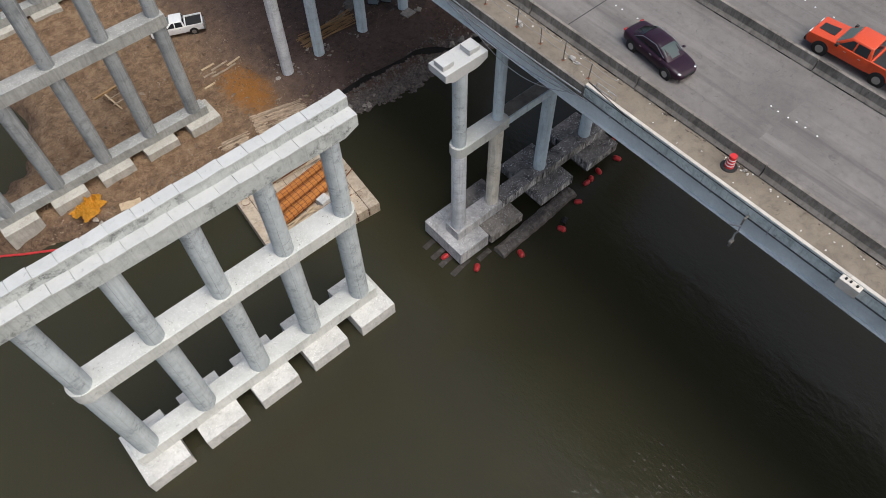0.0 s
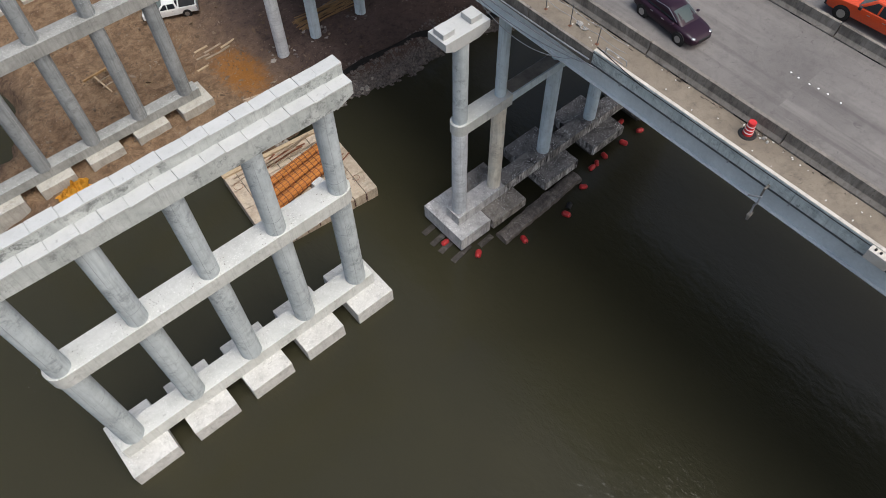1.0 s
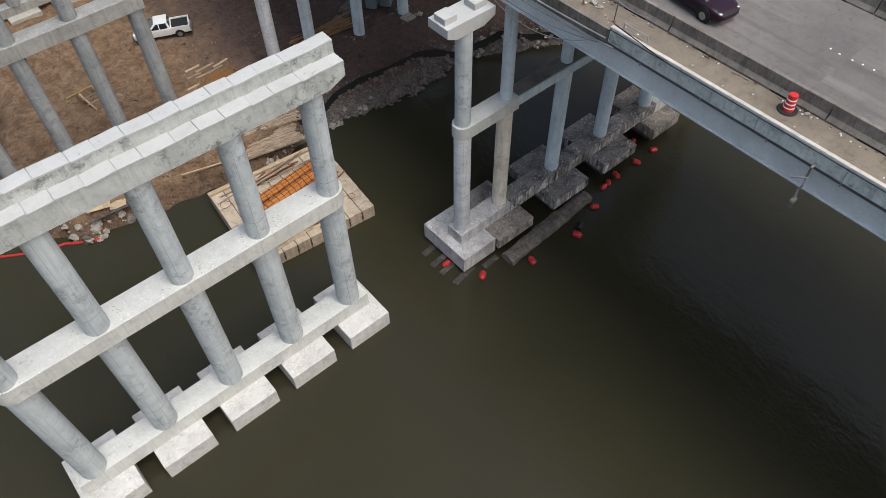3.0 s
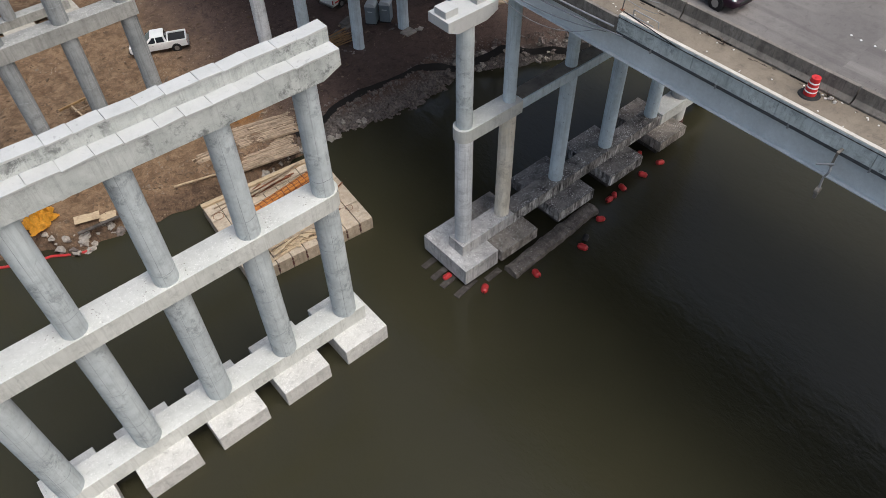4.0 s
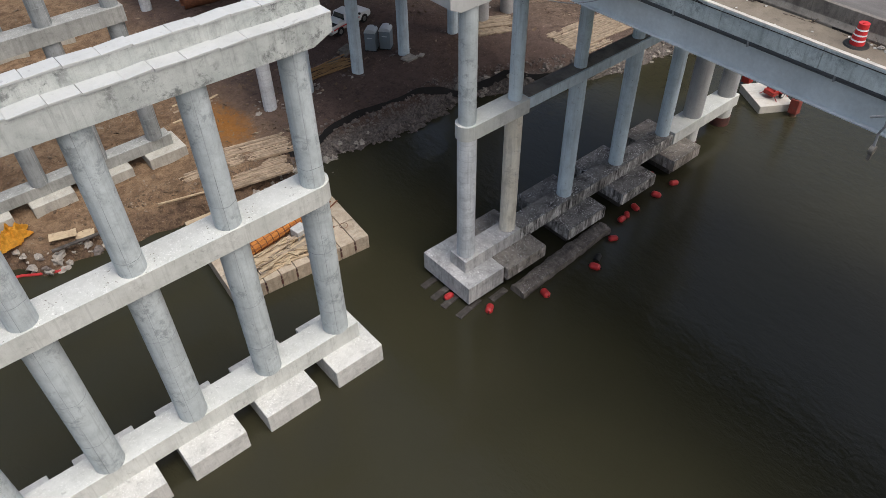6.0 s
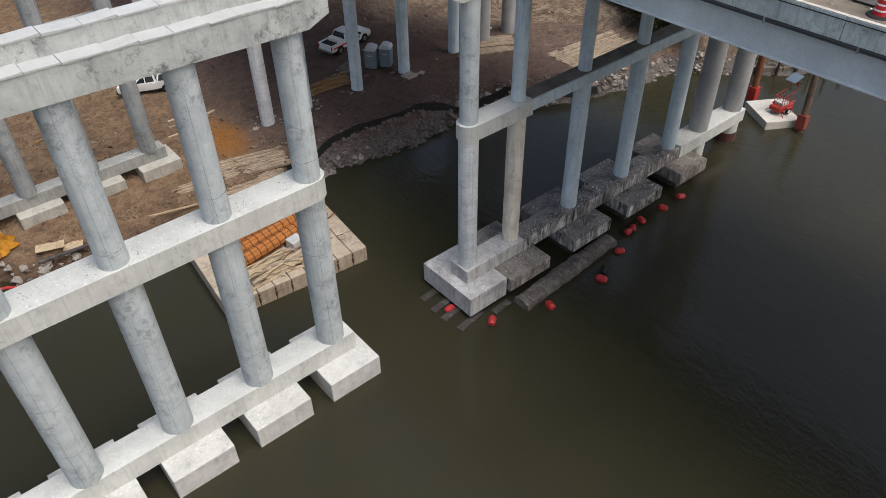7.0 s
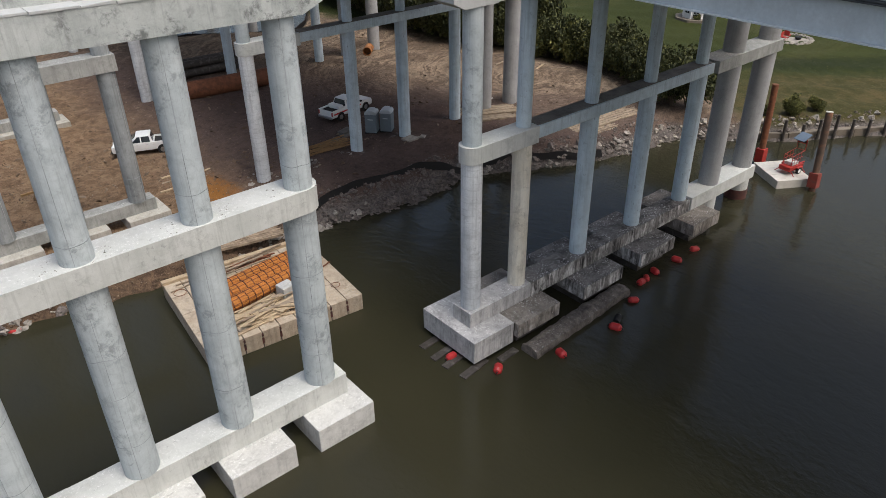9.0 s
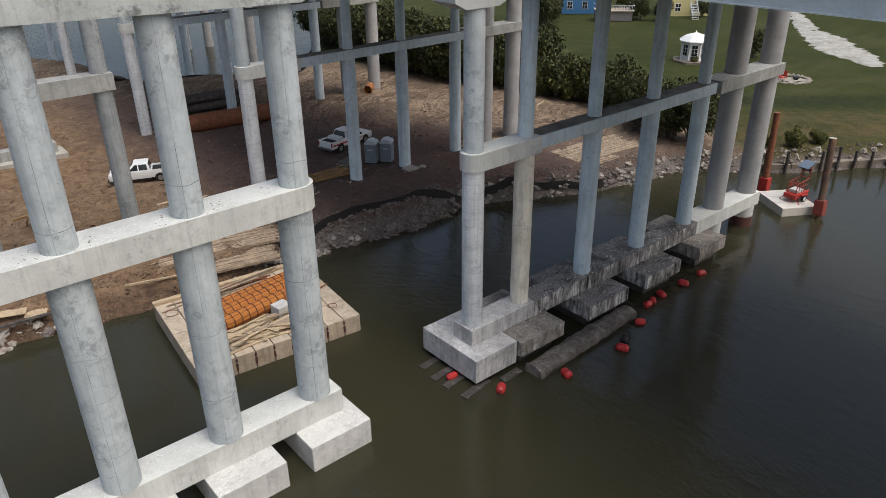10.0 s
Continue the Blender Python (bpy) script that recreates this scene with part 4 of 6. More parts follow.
single("deck_dirt", bm, BARK, pose(0, 0, 0), "dark dirt and dead weeds along the barrier", "dirt", kind="stuff")
for k, (x, yy, s) in enumerate(((27.6, 23.5, 0.22), (27.5, 23.2, 0.16), (27.75, 19.1, 0.24), (27.7, 18.6, 0.18), (28.4, 7.15, 0.13), (28.3, 6.9, 0.1))):
    bm = B()
    lump(bm, (0, 0, s * 0.4), (s, s * 0.7, s * 0.45), k + 9, 2, 0.7)
    single("rag", bm, RAG, pose(x, yy, 23.2, 0, 0, 40 * k), "pale crumpled rag on the walkway", "rag", "rags on the walkway")
for k, (x, yy, n, h) in enumerate(((28.5, 12.45, 16, 0.5), (28.52, 13.3, 9, 0.35), (28.5, 9.9, 8, 0.3), (28.5, 7.3, 14, 0.4), (28.52, 3.4, 10, 0.35), (28.48, 18.3, 9, 0.35))):
    weed = thing("weed", pose(x, yy, 23.2), "dead brown weed growing at the barrier foot", "weed", "weeds on the walkway")
    bm = B()
    for q in range(n):
        a, w, g = rnd.uniform(0, 6.28), h * rnd.uniform(0.3, 0.9), h * rnd.uniform(0.3, 0.9)
        chain(bm, [(0, 0, 0), (-abs(0.4 * w * math.cos(a)), 0.5 * w * math.sin(a), 0.6 * g), (-abs(w * math.cos(a)), w * math.sin(a), g)], 0.007, 4)
    part("stalks", bm, BARK, weed)
    bm = B()
    for q in range(n):
        lump(bm, (-abs(rnd.gauss(0, 0.35 * h)), rnd.gauss(0, 0.45 * h), rnd.uniform(0.02, 0.5 * h)), (0.03, 0.012, 0.008), q, 1, 0.5)
    part("dry_leaves", bm, WOOD_MAT, weed)
bm = B()
box(bm, 29.2, 46.6, 21.33, 21.39, 23.2, 23.229)
part("expansion_joint", bm, BLACK, deck, "dark expansion joint across the road")


# ---- vehicles ----
def wheel_set(ob, spots, r, w, rim):
    for x, y in spots:
        bm = B()
        tube(bm, (x, y - w / 2, r), (x, y + w / 2, r), r, seg=24)
        tyre = part("wheel", bm, BLACK, ob, "black tyre", True)
        bm = B()
        s = 1 if y > 0 else -1
        tube(bm, (x, y + s * (w / 2 - 0.01), r), (x, y + s * (w / 2 + 0.015), r), r * 0.62, seg=18)
        part("rim", bm, rim, tyre, "alloy rim")


def plate(bm, pts, out, thick=0.02):
    """A thin panel through the points, thick towards out."""
    o = Vector(out).normalized() * thick
    lo = [bm.verts.new(Vector(p)) for p in pts]
    hi = [bm.verts.new(Vector(p) + o) for p in pts]
    n = len(lo)
    fs = [bm.faces.new(lo[::-1]), bm.faces.new(hi)] + [bm.faces.new((lo[k], lo[(k + 1) % n], hi[(k + 1) % n], hi[k])) for k in range(n)]
    bmesh.ops.recalc_face_normals(bm, faces=fs)
    return bm


def cabin(bm, low, high, w0, w1, z0, z1):
    """Greenhouse: a frustum between (front, back) at z0 and at z1."""
    q = [(low[0], -w0, z0), (low[0], w0, z0), (low[1], w0, z0), (low[1], -w0, z0), (high[0], -w1, z1), (high[0], w1, z1), (high[1], w1, z1), (high[1], -w1, z1)]
    v = [bm.verts.new(p) for p in q]
    fs = [bm.faces.new([v[k] for k in f]) for f in ((3, 2, 1, 0), (4, 5, 6, 7), (0, 1, 5, 4), (1, 2, 6, 5), (2, 3, 7, 6), (3, 0, 4, 7))]
    bmesh.ops.recalc_face_normals(bm, faces=fs)
    bmesh.ops.bevel(bm, geom=list({e for f in fs for e in f.edges}), offset=0.07, segments=3, affect="EDGES", profile=0.5)


def windows(ob, low, high, w0, w1, z0, z1, split):
    """Panes laid on the four sides of the greenhouse."""
    def pt(x0, x1, y0, y1, u):
        return (x0 + (x1 - x0) * u, y0 + (y1 - y0) * u, z0 + (z1 - z0) * u)
    for name, k, s in (("windscreen", 0, 1), ("rear_window", 1, -1)):
        a, b = low[k], high[k]
        bm = B()
        plate(bm, [pt(a, b, -w0 * 0.88, -w1 * 0.88, 0.08), pt(a, b, w0 * 0.88, w1 * 0.88, 0.08), pt(a, b, w0 * 0.84, w1 * 0.84, 0.9), pt(a, b, -w0 * 0.84, -w1 * 0.84, 0.9)], (s, 0, 0.6), 0.014)
        part(name, bm, WINDSCREEN if k == 0 else GLASS, ob, "dark glass")
    for s in (-1, 1):
        edges = [low[0] - 0.25, *split, low[1] + 0.2]
        for e0, e1 in zip(edges, edges[1:]):
            def top(x):
                return min(max(x, high[1] + 0.12), high[0] - 0.12)
            bm = B()
            plate(bm, [(e0 - 0.05, s * (w0 + (w1 - w0) * 0.12), z0 + 0.12 * (z1 - z0)), (e1 + 0.05, s * (w0 + (w1 - w0) * 0.12), z0 + 0.12 * (z1 - z0)),
                       (top(e1 + 0.05), s * (w0 + (w1 - w0) * 0.86), z0 + 0.86 * (z1 - z0)), (top(e0 - 0.05), s * (w0 + (w1 - w0) * 0.86), z0 + 0.86 * (z1 - z0))], (0, s, 0.2), 0.014)
            part("side_window", bm, GLASS, ob, "dark glass")


def arches(ob, spots, r, half):
    for x, y in spots:
        s = 1 if y > 0 else -1
        bm = B()
        tube(bm, (x, s * (half - 0.04), r), (x, s * (half + 0.012), r), r + 0.1, seg=24)
        part("wheel_arch", bm, BLACK, ob, "black wheel arch")


def pickup(m, paint, label, hood=None, load=None, stripe=None):
    """A crew-cab pickup that points along +x."""
    ob = thing("pickup_truck", m, label, "pickup truck")
    half = 0.98
    bm = B()
    prism(bm, [(2.9, 0.5), (2.95, 0.8), (2.85, 1.08), (1.35, 1.2), (-0.95, 1.22), (-0.95, 0.45), (2.7, 0.42)], "y", -half, half, 0.06)
    body = part("body", bm, paint, ob, smooth=True)
    bm = B()
    box(bm, -2.9, -0.95, -half, -half + 0.12, 0.5, 1.24, 0.04)
    box(bm, -2.9, -0.95, half - 0.12, half, 0.5, 1.24, 0.04)
    box(bm, -2.92, -2.8, -half, half, 0.5, 1.22, 0.03)
    box(bm, -1.05, -0.93, -half, half, 0.5, 1.24, 0.03)
    bed = part("bed", bm, paint, ob)
    bm = B()
    box(bm, -2.82, -1.02, -half + 0.1, half - 0.1, 0.55, 1.08)
    part("bed_floor", bm, BLACK, bed, "black bed cover")
    bm = B()
    cabin(bm, (1.35, -0.95), (0.55, -0.75), half - 0.04, half - 0.22, 1.16, 1.86)
    part("cab", bm, paint, ob, smooth=True)
    windows(ob, (1.35, -0.95), (0.55, -0.75), half - 0.04, half - 0.22, 1.16, 1.86, (0.15,))
    if hood:
        bm = B()
        plate(bm, [(2.6, -0.34, 1.115), (2.6, 0.34, 1.115), (1.6, 0.42, 1.19), (1.6, -0.42, 1.19)], (0, 0, 1), 0.012)
        part("hood_decal", bm, hood, ob, "matt black bonnet panel")
    spots = [(1.9, -half + 0.12), (1.9, half - 0.12), (-1.75, -half + 0.12), (-1.75, half - 0.12)]
    arches(ob, spots, 0.4, half)
    wheel_set(ob, [(x, y * 1.02) for x, y in spots], 0.4, 0.28, CHROME)
    for xx, w, mt, n in ((2.93, 0.1, BLACK, "front_bumper"), (-2.98, 0.1, CHROME, "rear_bumper")):
        bm = B()
        box(bm, xx - w, xx + w, -half + 0.05, half - 0.05, 0.42, 0.64, 0.03)
        part(n, bm, mt, ob)
    for s in (-1, 1):
        bm = B()
        box(bm, 2.86, 2.95, s * 0.62 - 0.2, s * 0.62 + 0.2, 0.82, 1.0, 0.02)
        part("headlight", bm, LAMP, ob)
        bm = B()
        box(bm, -2.95, -2.89, s * 0.9 - 0.08, s * 0.9 + 0.07, 0.75, 1.15, 0.02)
        part("tail_light", bm, TAIL, ob)
        bm = B()
        box(bm, 1.0, 1.18, s * (half + 0.02), s * (half + 0.24), 1.2, 1.38, 0.03)
        part("mirror", bm, BLACK, ob)
        for x in (0.55, -0.35):
            bm = B()
            box(bm, x - 0.09, x + 0.09, s * (half + 0.001) - 0.012, s * (half + 0.001) + 0.012, 0.98, 1.02)
            part("door_handle", bm, CHROME, ob)
        if stripe:
            bm = B()
            box(bm, -2.7, 1.2, s * half - 0.006, s * half + 0.006, 0.78, 0.93)
            part("stripe", bm, stripe, ob, "orange stripe")
    if load:
        bm = B()
        box(bm, -1.75, -1.1, -0.75, 0.75, 1.05, 1.42, 0.05)
        part("tool_box", bm, load, ob, "white tool box in the bed")
    return ob


def loft(bm, rings, close=True):
    """Skin through rings of points of equal count, ends closed."""
    vs = [[bm.verts.new(p) for p in ring] for ring in rings]
    n = len(vs[0])
    for a, b in zip(vs, vs[1:]):
        for k in range(n):
            bm.faces.new((a[k], a[(k + 1) % n], b[(k + 1) % n], b[k]))
    bm.faces.new(vs[0])
    bm.faces.new(vs[-1][::-1])
    bmesh.ops.recalc_face_normals(bm, faces=bm.faces)
    return bm


def curve_at(xs, ys, x):
    return float(np.interp(x, xs, ys))


def sedan(m, label):
    """A rounded saloon that points along +x."""
    ob = thing("car", m, label, "car")
    half = 0.92
    sx = [-2.42, -2.36, -2.15, -1.6, -0.8, 0.4, 1.2, 1.8, 2.2, 2.38, 2.44]
    wid = [0.60, 0.74, 0.84, 0.91, 0.92, 0.92, 0.91, 0.87, 0.78, 0.66, 0.5]
    top = [0.72, 0.88, 0.98, 1.00, 0.96, 0.95, 0.94, 0.88, 0.78, 0.70, 0.60]
    bot = [0.45, 0.32, 0.26, 0.24, 0.22, 0.22, 0.22, 0.24, 0.27, 0.32, 0.42]

    def ring(x, w, z0, z1, n=28, p=0.42):
        out = []
        for k in range(n):
            a = 2 * math.pi * k / n
            c, q = math.cos(a), math.sin(a)
            out.append((x, w * math.copysign(abs(c) ** p, c), (z0 + z1) / 2 + (z1 - z0) / 2 * math.copysign(abs(q) ** p, q)))
        return out
    bm = B()
    loft(bm, [ring(x, curve_at(sx, wid, x), curve_at(sx, bot, x), curve_at(sx, top, x)) for x in np.linspace(-2.42, 2.44, 41)])
    part("body", bm, SEDAN, ob, smooth=True)
    # roof and pillars, with glass set around them
    gx = [-1.85, -1.5, -1.0, -0.5, 0.1, 0.6, 1.0, 1.3]
    gz = [0.98, 1.16, 1.36, 1.44, 1.45, 1.33, 1.13, 0.94]
    gw = [0.62, 0.66, 0.66, 0.65, 0.65, 0.66, 0.68, 0.70]
    bm = B()
    loft(bm, [ring(x, curve_at(gx, gw, x) + 0.04, 0.6, curve_at(gx, gz, x), 28, 0.55) for x in np.linspace(-1.85, 1.3, 25)])
    part("cabin", bm, SEDAN, ob, smooth=True)

    def pane(name, x0, x1, side=0):
        bm = B()
        n = 8
        us = np.linspace(x0, x1, n)
        if side == 0:
            rows = [[(x, v * (curve_at(gx, gw, x) - 0.10), curve_at(gx, gz, x) - 0.05 * v * v + 0.012) for v in np.linspace(-1, 1, 7)] for x in us]
        else:
            rows = []
            for x in us:
                z1, z0 = curve_at(gx, gz, x) - 0.08, 0.98
                z1 = max(z1, z0 + 0.02)
                w = curve_at(gx, gw, x) + 0.045
                rows.append([(x, side * (w + 0.03 - 0.17 * u), z0 + (z1 - z0) * u) for u in np.linspace(0, 1, 4)])
        vs = [[bm.verts.new(p) for p in row] for row in rows]
        for a, b in zip(vs, vs[1:]):
            for k in range(len(a) - 1):
                bm.faces.new((a[k], a[k + 1], b[k + 1], b[k]))
        ex = bmesh.ops.solidify(bm, geom=bm.faces[:], thickness=0.012)
        part(name, bm, WINDSCREEN if side == 0 and x0 > 0 else GLASS, ob, "dark glass", True)
    pane("windscreen", 0.42, 1.22)
    pane("rear_window", -1.72, -1.0)
    for sd in (-1, 1):
        pane("side_window", -0.32, 0.75, sd)
        pane("side_window", -1.35, -0.4, sd)
        bm = B()
        chain(bm, [(-1.5, sd * 0.74, 1.0), (-0.95, sd * 0.66, 1.32), (0.1, sd * 0.63, 1.40), (0.95, sd * 0.72, 1.03)], 0.014, 6)
        part("window_trim", bm, CHROME, ob, "bright window trim")
    spots = [(1.45, -half + 0.13), (1.45, half - 0.13), (-1.4, -half + 0.13), (-1.4, half - 0.13)]
    arches(ob, spots, 0.33, half - 0.02)
    wheel_set(ob, [(x, y * 1.05) for x, y in spots], 0.33, 0.22, CHROME)
    for sd in (-1, 1):
        bm = B()
        lump(bm, (2.17, sd * 0.6, 0.71), (0.16, 0.14, 0.06), 3, 2, 0.1)
        part("headlight", bm, CHROME, ob, smooth=True)
        bm = B()
        lump(bm, (-2.33, sd * 0.64, 0.84), (0.08, 0.16, 0.07), 3, 2, 0.1)
        part("tail_light", bm, TAIL, ob, smooth=True)
        bm = B()
        lump(bm, (0.85, sd * (half + 0.05), 1.02), (0.1, 0.11, 0.07), 3, 2, 0.1)
        part("mirror", bm, SEDAN, ob, smooth=True)
        for x in (0.1, -0.75):
            part("door_handle", box(B(), x - 0.09, x + 0.09, sd * 0.925 - 0.012, sd * 0.925 + 0.012, 0.8, 0.83, 0.005), CHROME, ob)
    part("grille", box(B(), 2.38, 2.45, -0.42, 0.42, 0.5, 0.64, 0.02), BLACK, ob)
    part("number_plate", box(B(), -2.44, -2.4, -0.26, 0.26, 0.55, 0.67, 0.005), WHITE, ob)
    return ob


sedan(pose(31.62, 15.8, 23.225, 0, 0, -97), "dark purple saloon car driving on the bridge")
pickup(pose(40.0, 7.9, 23.225, 0, 0, 92), TRUCK_RED, "orange-red crew-cab pickup truck with a black bonnet panel", hood=BLACK)
pickup(pose(19.1, 64.3, level(19.1, 64.3) - 0.02, 0, 0, 156) @ Matrix.Diagonal((0.93, 0.95, 0.97, 1)), WHITE, "white crew-cab pickup parked on the brown earth")
pickup(pose(38.5, 60.1, level(38.5, 60.1) - 0.02, 0, 0, 13), WHITE, "white work pickup with an orange stripe and tool box", load=WHITE, stripe=ORANGE)


# ---- site things ----
def toilet(x, y, rz):
    ob = thing("portable_toilet", pose(x, y, level(x, y) - 0.03, 0, 0, rz), "slate-grey portable toilet with a pale domed roof", "portable toilet", "portable toilets")
    bm = B()
    box(bm, -0.56, 0.56, -0.56, 0.56, 0.1, 1.95, 0.04)
    part("cabin", bm, TOILET, ob)
    bm = B()
    prism(bm, [(-0.58, 1.93), (0.58, 1.93), (0.56, 2.08), (0.46, 2.22), (0.28, 2.31), (0, 2.34), (-0.28, 2.31), (-0.46, 2.22), (-0.56, 2.08)], "y", -0.58, 0.58, 0.03)
    part("roof", bm, TOILET_TOP, ob, "pale domed roof", True)
    bm = B()
    box(bm, -0.6, 0.6, -0.6, 0.6, 0.0, 0.12, 0.02)
    part("skid", bm, BLACK, ob)
    bm = B()
    box(bm, -0.38, 0.38, -0.585, -0.55, 0.18, 1.85, 0.02)
    d = part("door", bm, TOILET, ob)
    bm = B()
    box(bm, -0.25, 0.25, -0.6, -0.584, 1.4, 1.5)
    part("sign", bm, TOILET_TOP, d)
    bm = B()
    tube(bm, (0.35, 0.4, 2.0), (0.35, 0.4, 2.4), 0.05, seg=8)
    part("vent", bm, BLACK, ob)


toilet(37.8, 54.45, -52)
toilet(39.15, 53.85, -52)

rnd = random.Random(3)
bundle = thing("pole_pile", pose(31.2, 53.9, 0), "pile of long tan bamboo-like poles on the ground", "pole pile")
for k in range(26):
    bm = B()
    a, j = rnd.uniform(-0.2, 0.12), rnd.uniform(-0.9, 0.9)
    g = 1.28 + 0.07 * (k % 4)
    L = rnd.uniform(2.8, 3.7)
    tube(bm, (-L * math.cos(a), j - L * math.sin(a), g), (L * math.cos(a), j + L * math.sin(a), g + rnd.uniform(0, 0.12)), 0.05, 0.035, 8)
    part("pole", bm, POLE_WOOD, bundle)


def lying_pipe(p, q, r, material, label, hollow=True, name="steel_pipe"):
    p, q = Vector(p), Vector(q)
    d = q - p
    ob = thing(name, Matrix.Translation(p) @ d.to_track_quat("Z", "Y").to_matrix().to_4x4(), label, "pipe")
    bm = B()
    tube(bm, (0, 0, 0), (0, 0, d.length), r, seg=32, caps=not hollow)
    if hollow:
        tube(bm, (0, 0, 0), (0, 0, d.length), r - 0.05, seg=32, caps=False)
        for z in (0.0, d.length):
            ring = [bm.verts.new((rr * math.cos(a), rr * math.sin(a), z)) for rr in (r, r - 0.05) for a in np.linspace(0, 2 * math.pi, 33)[:-1]]
            for k in range(32):
                bm.faces.new((ring[k], ring[(k + 1) % 32], ring[32 + (k + 1) % 32], ring[32 + k]))
    part("shell", bm, material, ob, smooth=True)
    for z in np.arange(1.2, d.length - 0.3, 2.4):
        bm = B()
        tube(bm, (0, 0, z), (0, 0, z + 0.05), r + 0.012, seg=32)
        part("weld_band", bm, material, ob)
    return ob


lying_pipe((27.6, 75.6, 2.15), (38.2, 74.3, 2.15), 0.98, RUST, "large rusty steel casing pipe lying on the ground")
for k, (dy, dz) in enumerate(((0, 0), (1.05, 0), (2.1, 0), (0.5, 0.85), (1.55, 0.85))):
    lying_pipe((27.5, 83.0 + dy, 1.75 + dz), (38.0, 82.4 + dy, 1.75 + dz), 0.48, WOOD_DARK, "dark steel pipe in a stack on the ground")
lying_pipe((52.3, 76.0, 1.75), (53.7, 77.4, 1.75), 0.55, PIPE_ORANGE, "short open orange-brown pipe lying on the ground")


def mat(x, y, rz, n, length, w, label, spread=0.03, material=WOOD_MAT):
    ob = thing("timber_mat", pose(x, y, level(x, y) + 0.02, 0, 0, rz), label, "timber mat", "timber mats")
    for k in range(n):
        bm = B()
        j = rnd.uniform(-spread, spread) * length
        box(bm, -length / 2 + j, length / 2 + j + rnd.uniform(-0.3, 0.3), k * w - n * w / 2 + 0.015, (k + 1) * w - n * w / 2 - rnd.uniform(0.015, 0.05), -0.15, 0.08 + rnd.uniform(-0.05, 0.03), 0.015)
        part("plank", bm, material, ob)
    return ob


mat(57.2, 42.5, -4, 19, 9.4, 0.225, "pale muddy timber mat of long planks by the bank")
mat(54.4, 40.2, -6, 6, 5.0, 0.225, "pale muddy timber mat at the bank edge")
mat(50.0, 50.6, -28, 11, 5.6, 0.225, "worn timber mat near the bridge columns")
mat(49.4, 49.0, -24, 7, 4.6, 0.225, "worn timber mat near the bridge columns", 0.1)
mat(18.3, 45.1, -12, 18, 6.6, 0.17, "muddy timber mat leading down to the barge", 0.02, MAT_MUD)
mat(20.4, 47.0, -14, 17, 5.4, 0.17, "muddy timber mat beside the orange spill", 0.03, MAT_MUD)
mat(15.6, 47.3, -8, 7, 3.4, 0.17, "half-buried timber mat in the mud", 0.15, MAT_MUD)


def plank(x, y, z, rz, L, w, t, material, label, name="plank", group="loose planks", tilt=0.0):
    bm = B()
    box(bm, -L / 2, L / 2, -w / 2, w / 2, 0, t, 0.008)
    return single(name, bm, material, pose(x, y, z, 0, tilt, rz), label, "plank", group)


for k, (x, y, rz, L) in enumerate(((18.6, 57.6, 2, 1.5), (19.6, 57.0, 5, 2.0), (18.2, 56.5, -3, 1.4), (17.4, 55.2, 4, 1.2), (20.2, 56.1, 8, 1.8), (18.9, 56.0, 1, 1.3), (21.4, 56.6, 9, 2.4), (35.2, 56.2, 24, 1.3), (47.3, 52.0, 30, 1.8), (64.5, 57.5, 20, 3.0), (66, 56, -30, 2.4), (62.5, 62, 10, 2.0))):
    plank(x, y, level(x, y) - 0.01, rz, L, 0.22, 0.09, WOOD if k % 3 == 0 else WOOD_MAT, "pale plank lying on the earth")
for x, y, rz, w, h in ((4.3, 47.35, -15, 1.9, 0.9), (5.7, 46.9, -18, 1.3, 1.25)):
    plank(x, y, level(x, y) + 0.12, rz, w, h, 0.03, WOOD, "pale plywood sheet lying on the bank", "plywood_sheet", "plywood sheets", 3)
plank(5.2, 46.2, 0.55, -6, 4.2, 0.28, 0.12, WOOD_DARK, "grey timber beam at the water edge", "timber_beam", "timber beams")
plank(13.5, 45.2, 0.9, -16, 5.0, 0.12, 0.12, WOOD, "long pale timber on the bank", "timber_beam", "timber beams")

horse = thing("sawhorse", pose(9.6, 60.4, level(9.6, 60.4), 0, 0, 5), "rough brown timber trestle frame on the earth", "trestle")
bm = B()
box(bm, -2.0, 1.6, -0.09, 0.09, 0.75, 0.93, 0.01)
part("beam", bm, POLE_WOOD, horse)
for x in (-0.9, 0.5):
    bm = B()
    tube(bm, (x + 0.3, -2.2, 0.02), (x, 0.0, 0.8), 0.08, seg=8)
    part("leg", bm, WOOD, horse)
    bm = B()
    tube(bm, (x - 0.1, 0.7, 0.0), (x, 0.04, 0.82), 0.07, seg=8)
    part("leg", bm, WOOD, horse)
for y0, z0 in ((-0.8, 0.6), (-1.5, 0.36)):
    bm = B()
    tube(bm, (-1.0, y0, z0), (0.85, y0, z0), 0.06, seg=8)
    part("brace", bm, WOOD_MAT, horse)

bm = B()
rows = []
for i in range(31):
    row = []
    for j in range(25):
        u, v = i / 15 - 1, j / 12 - 1
        a = math.atan2(v, u)
        d = min(math.hypot(u, v), 1.0)
        edge = 1 + 0.12 * math.sin(3 * a + 0.6) + 0.07 * math.sin(7 * a)
        f = noise.noise(Vector((u * 3.1, v * 3.1, 4.0)))
        g = abs(noise.noise(Vector((u * 5.5, v * 4.5, 9.0))))
        row.append(bm.verts.new((1.35 * u * edge + 0.18 * f, 0.9 * v * edge + 0.18 * g, max(0.0, (1 - d * d)) * (0.5 + 0.5 * f) + 0.5 * g * (1.15 - d) + 0.03)))
    rows.append(row)
